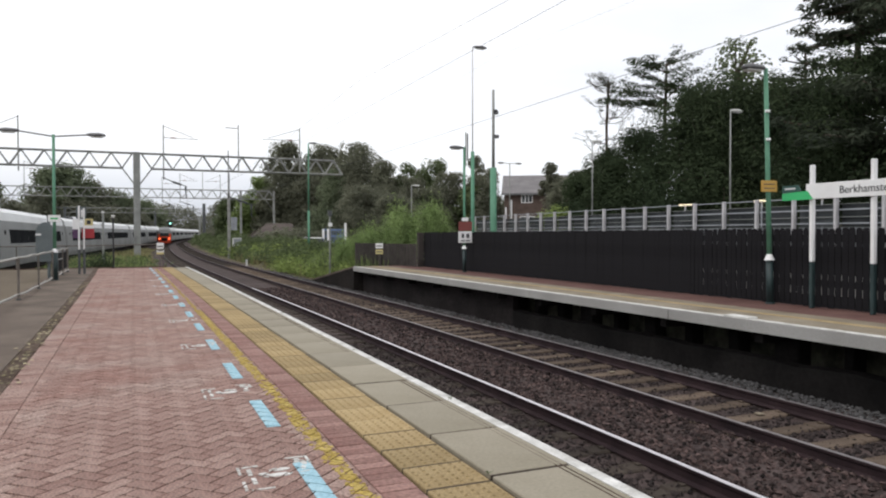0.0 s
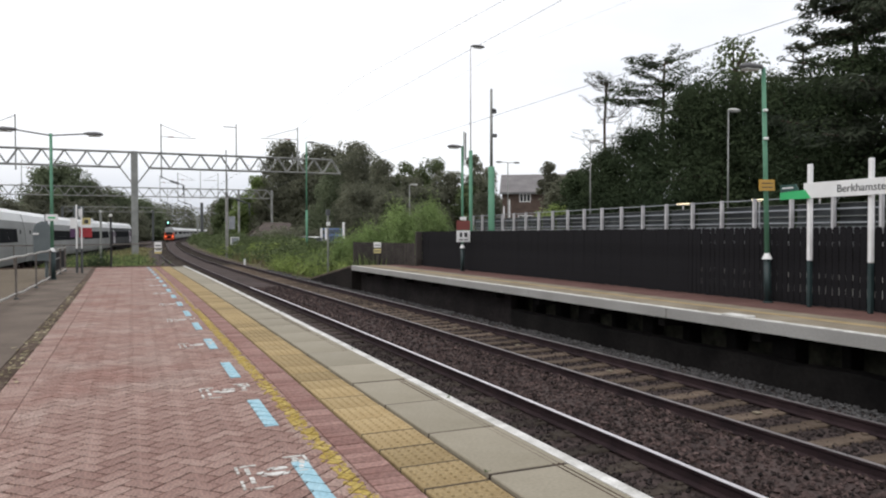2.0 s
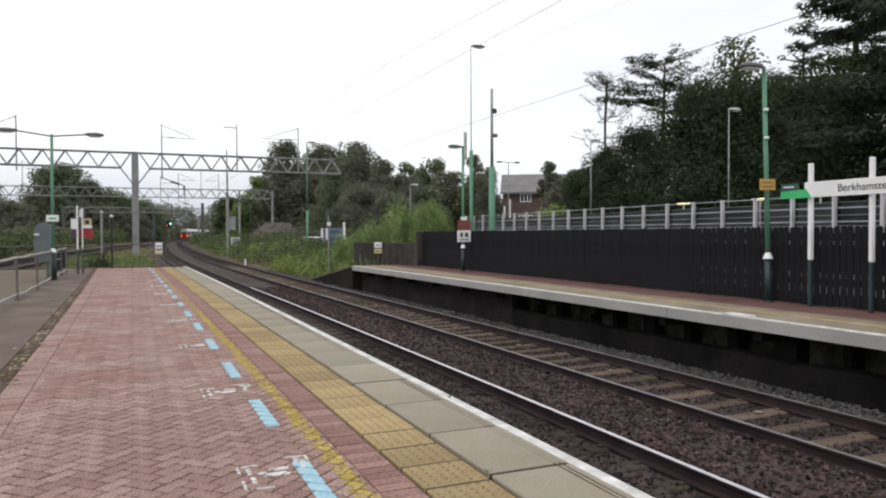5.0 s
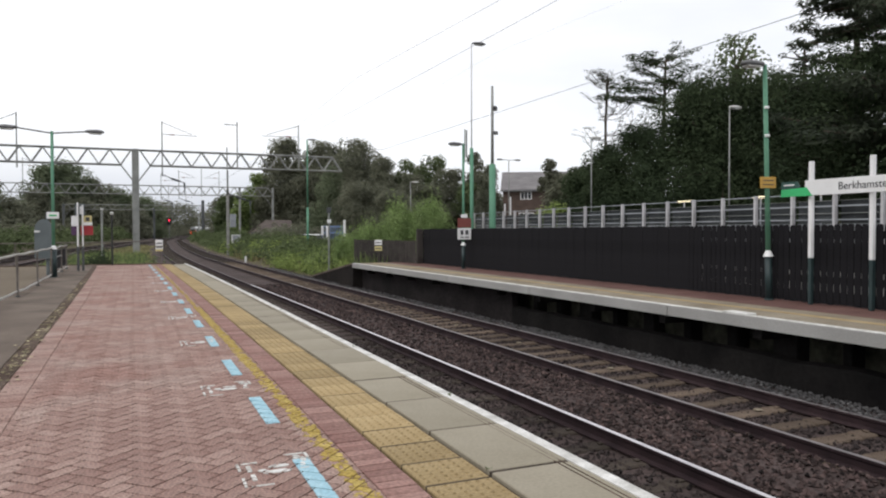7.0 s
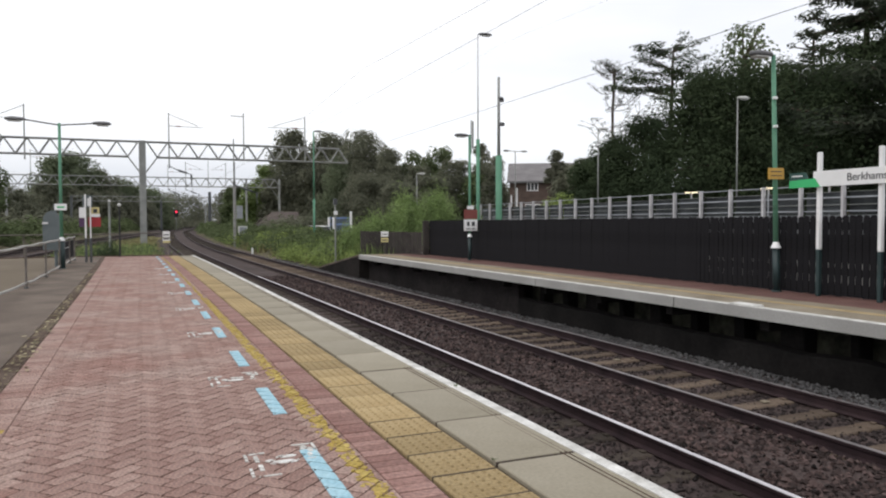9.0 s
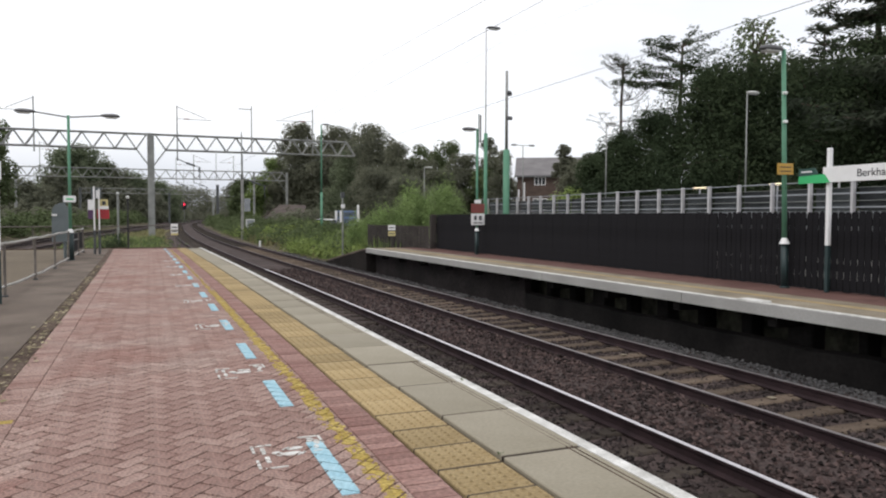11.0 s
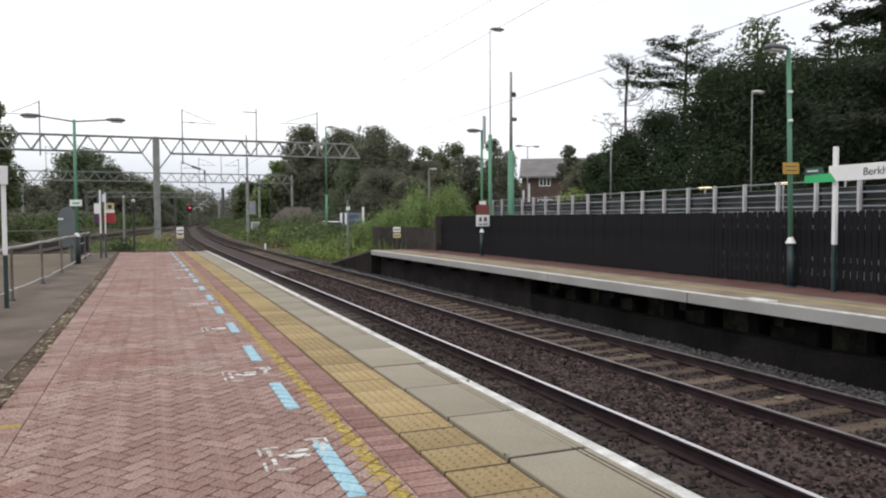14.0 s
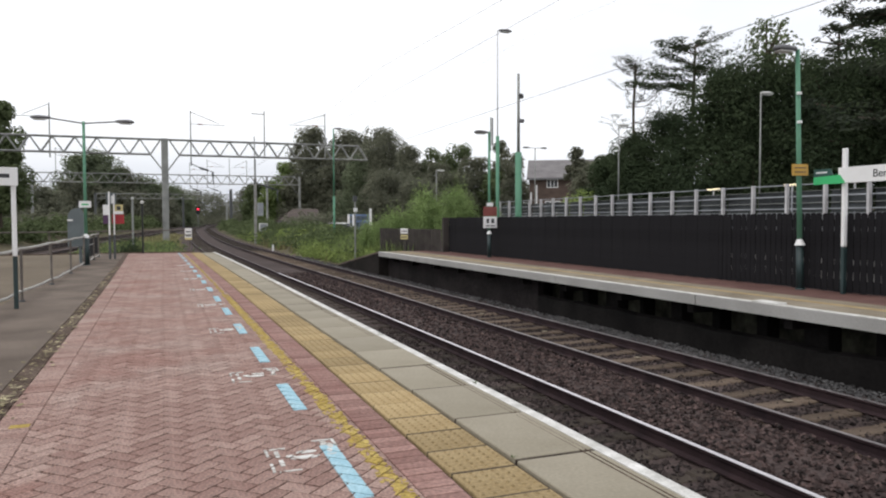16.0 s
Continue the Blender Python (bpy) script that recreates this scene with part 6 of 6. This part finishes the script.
def tufts(name, zones, mname, label, seed):
    """Upright grass blades: slender bent strips that stand on the ground."""
    rng = np.random.default_rng(seed)
    vs, fs = [], []
    for line, u0, u1, y0, y1, count, h in zones:
        for _ in range(count):
            y = rng.uniform(y0, y1)
            x = line(y) + rng.uniform(u0, u1)
            g = ground_z(x, y)
            for _ in range(9):
                bx, by = x + rng.normal(0, 0.12), y + rng.normal(0, 0.12)
                hh, a, w = h * rng.uniform(0.45, 1.2), rng.uniform(0, 6.28), rng.uniform(0.012, 0.028) * (1 + y / 60)
                lx, ly = math.cos(a) * hh * 0.25, math.sin(a) * hh * 0.25
                dx, dy = -math.sin(a) * w, math.cos(a) * w
                b = len(vs)
                vs += [(bx - dx, by - dy, g), (bx + dx, by + dy, g), (bx + lx * 0.4 + dx * 0.8, by + ly * 0.4 + dy * 0.8, g + hh * 0.6), (bx + lx * 0.4 - dx * 0.8, by + ly * 0.4 - dy * 0.8, g + hh * 0.6), (bx + lx, by + ly, g + hh)]
                fs += [(b, b + 1, b + 2, b + 3), (b + 3, b + 2, b + 4)]
    return tagged(raw(name, vs, fs, mname), label, "grass", kind="stuff")


tufts("tall_grass", [(near_x, 6.1, 8.0, 40, 56, 330, 1.15), (near_x, 6.3, 7.9, 32, 39, 190, 1.2), (near_x, 6.1, 8, 66, 110, 80, 1.0)], "leafverge", "tall light green grass on the trackside bank", 101)
tufts("dry_grass", [(near_x, 6.0, 7.6, 38, 80, 130, 0.8), (left_x, 3.0, 7.5, 35, 70, 350, 0.8), (near_x, -6.5, -2.5, 35, 90, 350, 0.7)], "straw", "dry pale grass beside the tracks", 102)
tufts("platform_end_grass", [(left_x, 3.5, 8.0, 34.6, 60, 380, 0.9), (near_x, -6.8, -2.6, 34.6, 70, 300, 0.8)], "leafverge", "green grass beyond the platform end", 103)


# ---- pieces: sleepers, slabs, bricks, pales, stones ----
CLIP = bpy.data.meshes.new("rail_clip")
clip_bm = bmesh.new()
box(clip_bm, -0.05, 0.05, -0.05, 0.05, 0.0, 0.02, 0.008)
clip_bm.to_mesh(CLIP)
clip_bm.free()
CLIP.materials.append(M["opptan"])
for track, m, me in LATE:
    piece("sleeper", me, track, m)
    if me is SLEEPER and round((m.translation.y - 7.396) / 0.663) % 5 == 0:
        piece("rail_clip", CLIP, track, m @ pose(0.3, 0, 0.0))

COPING = slab_mesh("coping_slab", "coping", 0.536, 0.893, 0.05)
TACTILE = slab_mesh("tactile_slab", "tactile", 0.388, 0.37, 0.04, 6)
random.seed(11)
y = 3.672 - 0.921 * 13
joints = bmesh.new()
while y < END - 0.9:
    box(joints, 1.86 + bend(y), 2.385 + bend(y), y - 0.010, y + 0.016, -0.03, -0.0045)
    piece("coping_slab", COPING, edge, pose(1.858 + bend(y + 0.45), y + 0.018, random.uniform(-0.004, 0.002), 0, 0, math.degrees(2 * 0.00031 * max(0, y))))
    y += 0.921
y = 3.602 - 0.388 * 32
while y < END - 0.4:
    box(joints, 1.434 + bend(y), 1.816 + bend(y), y - 0.008, y + 0.008, -0.03, -0.0035)
    piece("tactile_slab", TACTILE, edge, pose(1.432 + bend(y + 0.2), y + 0.009, random.uniform(-0.004, 0.002), 0, 0, math.degrees(2 * 0.00031 * max(0, y))))
    y += 0.388
tagged(part("joint_fill", joints, "mortar", edge), "dark dirt in the joints between the slabs", kind="stuff")
coping_outer = bmesh.new()
sweep(coping_outer, rect(2.40, 2.445, -0.06, 0.0), py, bend)
part("nosing", coping_outer, "coping", edge, "rounded nosing of the coping")


def clip(poly, ax, ay, c):
    """Keeps the side of the outline where ax * x + ay * y <= c."""
    out = []
    for (x0, y0), (x1, y1) in zip(poly, poly[1:] + poly[:1]):
        a, b = ax * x0 + ay * y0 - c, ax * x1 + ay * y1 - c
        if a <= 0:
            out.append((x0, y0))
        if a * b < 0:
            s = a / (a - b)
            out.append((x0 + s * (x1 - x0), y0 + s * (y1 - y0)))
    return out


def area(p):
    return abs(sum(a[0] * b[1] - b[0] * a[1] for a, b in zip(p, p[1:] + p[:1]))) / 2


def clip_box(p, x0, x1, y0, y1):
    for ax, ay, c in ((-1, 0, -x0), (1, 0, x1), (0, -1, -y0), (0, 1, y1)):
        if p:
            p = clip(p, ax, ay, c)
    return p


B = 0.103
R = math.sqrt(0.5)
bricks = []
for i in range(-300, 290):
    for j in range(-300, 290):
        k = (i - j) % 4
        if k not in (0, 3):
            continue
        w, h = (2, 1) if k == 0 else (1, 2)
        cx, cy = (i + w / 2) * B, (j + h / 2) * B
        wx, wy = (cx - cy) * R + 0.146, (cx + cy) * R + 14.0
        if not (-0.95 < wx - bend(wy) < 1.3 and -9.0 < wy < END + 0.05):
            continue
        gi, gj = (0.008, 0.0045) if w == 2 else (0.0045, 0.008)
        poly = [(i * B + gi, j * B + gj), ((i + w) * B - gi, j * B + gj), ((i + w) * B - gi, (j + h) * B - gj), (i * B + gi, (j + h) * B - gj)]
        poly = [((a - b) * R + 0.146, (a + b) * R + 14.0) for a, b in poly]
        xl, xr = -0.834 + bend(wy), 1.182 + bend(wy)
        cut = clip_box(poly, xl, xr, -9.0, END - 0.01)
        if cut and area(cut) > 0.0006:
            bricks.append((wy, k, wx, cut, abs(area(cut) - area(poly)) < 1e-9))
# courses of crosswise bricks on both sides of the herringbone
y = -9.0
while y < END - 0.12:
    bx = bend(y)
    bricks.append((y, 9, 1.3, [(1.19 + bx, y + 0.005), (1.402 + bx, y + 0.005), (1.402 + bx, y + 0.097), (1.19 + bx, y + 0.097)], False))
    y += 0.102
y = -9.0
while y < END - 0.21:
    bx = bend(y)
    bricks.append((y, 9, -0.95, [(-1.062 + bx, y + 0.004), (-0.840 + bx, y + 0.004), (-0.840 + bx, y + 0.099), (-1.062 + bx, y + 0.099)], False))
    y += 0.103
random.seed(21)


def brick_mesh(w, d):
    bm = bmesh.new()
    prism(bm, [(-w / 2, -d / 2), (w / 2, -d / 2), (w / 2, d / 2), (-w / 2, d / 2)], -0.03, -0.003)
    top = [f for f in bm.faces if f.normal.z > 0.9 or all(v.co.z > -0.01 for v in f.verts)][0]
    r = bmesh.ops.inset_individual(bm, faces=[top], thickness=0.004)
    for v in top.verts:
        v.co.z = 0.0
    me = bpy.data.meshes.new("brick")
    bm.to_mesh(me)
    bm.free()
    me.materials.append(M["brick"])
    return me


WHOLE = brick_mesh(2 * B - 0.016, B - 0.009)
vs, fs = [], []
field, row = (vs, fs), ([], [])
count = 0
LEVEL = {}
for n, (wy, k, wx, poly, whole) in enumerate(sorted(bricks, key=lambda b: b[0])):
    lift = random.uniform(-0.0025, 0.0015)
    if whole and 3.2 < wy < 6.4 and -0.6 < wx < 1.05 and count < 290:
        count += 1
        piece("brick", WHOLE, paving, pose(sum(p[0] for p in poly) / 4, sum(p[1] for p in poly) / 4, lift, random.uniform(-0.5, 0.5), random.uniform(-0.5, 0.5), 45 if k == 0 else -45))
        continue
    vs, fs = row if k == 9 and wx > 1 else field
    b = len(vs)
    m = len(poly)
    cx, cy = sum(p[0] for p in poly) / m, sum(p[1] for p in poly) / m
    vs += [(x, y, -0.03) for x, y in poly] + [(x, y, lift - 0.003) for x, y in poly]
    vs += [(cx + (x - cx) * 0.94, cy + (y - cy) * 0.94, lift) for x, y in poly]
    fs.append(tuple(b + 2 * m + i for i in range(m)))
    for i in range(m):
        j = (i + 1) % m
        fs.append((b + i, b + j, b + m + j, b + m + i))
        fs.append((b + m + i, b + m + j, b + 2 * m + j, b + 2 * m + i))
tagged(raw("brick_field", *field, "brick", paving), "herringbone red paving bricks", kind="stuff")
tagged(raw("soldier_course", *row, "soldier", paving), "course of darker red bricks before the tactile slabs", kind="stuff")


# painted markings follow the faces of the bricks
bricks.sort(key=lambda b: b[0])
rows_y = np.array([b[0] for b in bricks])
bisect = lambda y: int(np.searchsorted(rows_y, y))


def marking(name, shapes, mname, label, category, group, worn=0.0, z=0.0035, bar="bar", joined=False):
    """shapes: convex outlines on the paving; each becomes a part, broken up by the brick joints."""
    o = shapes[0][0]
    mark = None if joined else thing(name, pose(o[0], o[1], 0), label, category, group)
    vs, fs = [], []
    for outline in shapes:
        if not joined:
            vs, fs = [], []
        x0, x1 = min(p[0] for p in outline) - 0.2, max(p[0] for p in outline) + 0.2
        y0, y1 = min(p[1] for p in outline) - 0.2, max(p[1] for p in outline) + 0.2
        sgn = 1 if sum(a[0] * b[1] - b[0] * a[1] for a, b in zip(outline, outline[1:] + outline[:1])) > 0 else -1
        for wy, k, wx, poly, whole in bricks[bisect(y0):bisect(y1)]:
            if not x0 < wx < x1:
                continue
            p = poly
            for (ax, ay), (bx, by) in zip(outline, outline[1:] + outline[:1]):
                nx, ny = (by - ay) * sgn, -(bx - ax) * sgn
                if p:
                    p = clip(p, nx, ny, nx * ax + ny * ay)
            if not p or area(p) < 0.00004 or random.random() < worn:
                continue
            if worn:
                cx, cy = sum(q[0] for q in p) / len(p), sum(q[1] for q in p) / len(p)
                s = random.uniform(0.78, 1.0)
                cx, cy = cx + random.uniform(-0.008, 0.008), cy + random.uniform(-0.008, 0.008)
                p = [(cx + (x - cx) * s, cy + (y - cy) * s) for x, y in p]
            b, m = len(vs), len(p)
            z = z if not joined else 0.003 + 0.0015 * random.random()
            vs += [(x - o[0], y - o[1], z) for x, y in p] + [(x - o[0], y - o[1], z - 0.006) for x, y in p]
            fs.append(tuple(b + i for i in range(m)))
            fs += [(b + i, b + m + i, b + m + (i + 1) % m, b + (i + 1) % m) for i in range(m)]
        if vs and not joined:
            raw(bar, vs, fs, mname, mark)
    if joined:
        mark = tagged(raw(name, vs, fs, mname), label, category, group, "stuff")
        mark.location = (o[0], o[1], 0)
    return mark


def quad(x0, x1, y0, y1):
    return [(x0, y0), (x1, y0), (x1, y1), (x0, y1)]


random.seed(31)
for n in range(16):
    y0 = 3.43 + 1.915 * n - (0.13 if n else 0.0)
    if y0 > END - 1:
        break
    o = bend(y0)
    marking("blue_dash", [quad(0.86 + o, 0.957 + o, y0, y0 + 0.9)], "blue", "pale blue painted dash on the brick paving", "floor marking", "blue dashes")
for n in range(8):
    y0 = 3.95 + (2.36 * n if n < 2 else 2.36 + 3.83 * (n - 1))
    if n > 1:
        y0 = 6.31 + 2.9 * (n - 1)
    o = bend(y0)
    q = lambda a, b, c, d: quad(a + o, b + o, y0 + c, y0 + d)
    oval = lambda cx, cy, rx, ry: [(cx + o + rx * math.cos(k * 0.785), y0 + cy + ry * math.sin(k * 0.785)) for k in range(8)]
    marking("white_symbol", [q(0.535, 0.553, 0.28, 0.41), q(0.553, 0.66, 0.395, 0.415), q(0.535, 0.553, 0.0, 0.15), q(0.57, 0.70, -0.01, 0.008), q(0.585, 0.612, 0.25, 0.36), q(0.588, 0.618, 0.09, 0.2),
                             oval(0.77, 0.297, 0.065, 0.03), oval(0.745, 0.205, 0.085, 0.032), oval(0.668, 0.245, 0.03, 0.022), q(0.82, 0.95, 0.478, 0.498), q(0.95, 0.968, 0.34, 0.498),
                             oval(0.892, 0.42, 0.026, 0.045), oval(0.925, 0.37, 0.02, 0.05), oval(0.905, 0.28, 0.02, 0.04), q(0.87, 0.93, 0.2, 0.215)],
            "white", "worn white painted symbol of ovals within corner brackets", "floor marking", "white symbols", 0.02, 0.0055)
stripe = []
for n in range(2600):
    y, u, r = 3.0 + 11 * n / 2600 + random.uniform(-0.02, 0.02), 1.12 + random.triangular(-0.08, 0.042, 0.005), random.uniform(0.01, 0.022)
    if noise.noise((u * 12, y * 8, 2)) > -0.36:
        stripe.append([(u + bend(y) + r * random.uniform(0.7, 1.2) * math.cos(k * 1.047), y + 1.2 * r * random.uniform(0.8, 1.1) * math.sin(k * 1.047)) for k in range(6)])
for y in span(14, 32, 0.12):
    for _ in range(2):
        u = random.uniform(1.045, 1.11) + bend(y)
        stripe.append(quad(u, u + random.uniform(0.02, 0.05), y, y + random.uniform(0.05, 0.11)))
stripe += [quad(1.05 + bend(y), 1.16 + bend(y), y, y + 1.0) for y in span(-8, 2, 1.0)]
marking("yellow_line", stripe, "yellow", "worn flaking yellow safety line painted on the paving", "floor marking", "", 0.08, joined=True)
marking("yellow_mark", [quad(-0.98, -0.86, 5.45, 5.53)], "yellow", "short yellow painted tick on the paving", "floor marking", "")

# fallen leaves and grit along the left margin of the paving
random.seed(41)
vs, fs = [], []
for n in range(700):
    y = 3.5 + 20 * random.random() ** 1.9
    x = -1.13 + bend(y) + random.gauss(0, 0.06) + 0.05 * noise.noise((y * 2, 0, 1))
    a, s = random.uniform(0, 6.28), random.uniform(0.012, 0.042)
    z = (0.016 if x < -1.08 + bend(y) else 0.004) + random.uniform(0, 0.01)
    b = len(vs)
    vs += [(x + s * math.cos(a + k * 1.57) * (1 if k % 2 else 0.6), y + s * math.sin(a + k * 1.57) * (1 if k % 2 else 0.6), z + random.uniform(-0.004, 0.01)) for k in range(4)]
    fs.append((b, b + 1, b + 2, b + 3))
tagged(raw("leaf_litter", vs, fs, "deadleaf"), "dry leaves and grit along the paving's margin", "leaf litter", kind="stuff")

# fence pales
random.seed(51)
CLOSE_PALE = PALE.copy()
for v in CLOSE_PALE.vertices:
    v.co.y *= 0.0683 / 0.0590
y = -5.5
while y < 29.1:
    piece("pale", PALE if y < 13 else CLOSE_PALE, fence, pose(FENCE + bend(y), y, random.uniform(-0.012, 0.012), 0, random.uniform(-0.4, 0.4), math.degrees(2 * 0.00031 * max(0, y))))
    y += 0.137
pv, pf = [tuple(v.co) for v in PALE.vertices], [tuple(q.vertices) for q in PALE.polygons]
vs, fs = [], []
y = -5.5 + 0.0685
while y < 29.1:
    m = pose(FENCE + 0.080 + bend(y), y, random.uniform(-0.012, 0.012))
    k = len(vs)
    vs += [tuple(m @ Vector((v[0], v[1] * 0.68, v[2]))) for v in pv]
    fs += [tuple(i + k for i in f) for f in pf]
    y += 0.137
tagged(raw("rear_pale_run", vs, fs, "blackwood", fence), "rear row of black pales", kind="stuff")

# loose ballast stones
OCT = [(1, 0, 0), (-1, 0, 0), (0, 1, 0), (0, -1, 0), (0, 0, 1), (0, 0, -1)]
TRI = [(0, 2, 4), (2, 1, 4), (1, 3, 4), (3, 0, 4), (2, 0, 5), (1, 2, 5), (3, 1, 5), (0, 3, 5)]


def stones(name, zones, mname, label, seed):
    rng = np.random.default_rng(seed)
    vs, fs = [], []
    for line, u0, u1, y0, y1, per, size, drop in zones:
        for _ in range(int((u1 - u0) * (y1 - y0) * per)):
            y, u = rng.uniform(y0, y1), rng.uniform(u0, u1)
            s = size * rng.uniform(0.55, 1.25)
            q = np.array(OCT) * (s * rng.uniform(0.6, 1.2, 3)) + rng.normal(0, s * 0.22, (6, 3))
            t = rng.uniform(0, 6.28)
            c, d = math.cos(t), math.sin(t)
            x0, z0 = line(y) + u, rail_z(y) - drop + rng.uniform(-0.01, 0.02)
            b = len(vs)
            vs += [(x0 + c * p[0] - d * p[1], y + d * p[0] + c * p[1], z0 + p[2] * 0.8) for p in q]
            fs += [(b + i, b + j, b + k) for i, j, k in TRI]
    tagged(raw(name, vs, fs, mname), label, "ballast", kind="stuff")


stones("ballast_stones", [(near_x, 0.82, 2.42, 3.5, 14, 330, 0.034, 0.128), (near_x, 0.82, 2.42, 14, 34, 120, 0.042, 0.128)], "stone", "loose brown ballast stones between the two lines", 7)
stones("track_stones", [(near_x, -0.62, 0.66, 2.5, 16, 260, 0.03, 0.18), (near_x, 2.56, 3.94, 4.5, 16, 260, 0.03, 0.20), (near_x, 2.54, 3.98, 16, 32, 80, 0.04, 0.20)], "dirtystone", "dark oily ballast stones between the rails", 9)
# Grey of these stones is lowered for the shade beside the platform.
stones("ballast_shoulder", [(near_x, 4.05, 5.0, 5, 16, 480, 0.026, 0.128), (near_x, 4.05, 5.0, 16, 50, 90, 0.042, 0.128)], "greystone", "paler grey ballast stones beside the platform trestles", 8)

# small weeds in the joints of the platform edge
random.seed(61)
vs, fs = [], []
for n in range(14):
    y = 3.672 + 0.921 * random.randint(0, 18) + random.gauss(0, 0.03)
    x = random.choice((2.43, 2.44, 1.85, 2.42)) + bend(y)
    for k in range(10):
        a, s, h = random.uniform(0, 6.28), random.uniform(0.01, 0.025), random.uniform(0.005, 0.025)
        bx, by = x + random.gauss(0, 0.015), y + random.gauss(0, 0.02)
        b = len(vs)
        vs += [(bx, by, 0.0), (bx + s * math.cos(a), by + s * math.sin(a), h), (bx + 0.5 * s * math.cos(a + 0.8), by + 0.5 * s * math.sin(a + 0.8), h * 0.6)]
        fs.append((b, b + 1, b + 2))
tagged(raw("joint_weeds", vs, fs, "leafmid"), "tiny green weeds in the platform edge joints", "weeds", kind="stuff")


def motions():
    times = [i * 0.5 for i in range(33)]
    for i, car in enumerate(TRAIN_A):
        tail = 8 - i
        walk(car, [(t, place_on(left_x, 0, 225 - 47.5 * t - LEN_A / 2 - PITCH_A * tail)) for t in times])
    for i, car in enumerate(TRAIN_B):
        walk(car, [(t, place_on(near_x, 0, 172 + 25 * t + LEN_B / 2 + PITCH_B * i)) for t in times])
    rest = Matrix.Translation((0, -0.1, 4.8))
    walk(SPECTACLE, [(t, rest @ pose(0, 0, 0, 0, a, 0)) for t, a in ((0, 0), (4.9, 0), (5.0, 60), (5.1, 120), (5.2, 180), (16, 180))])


motions()
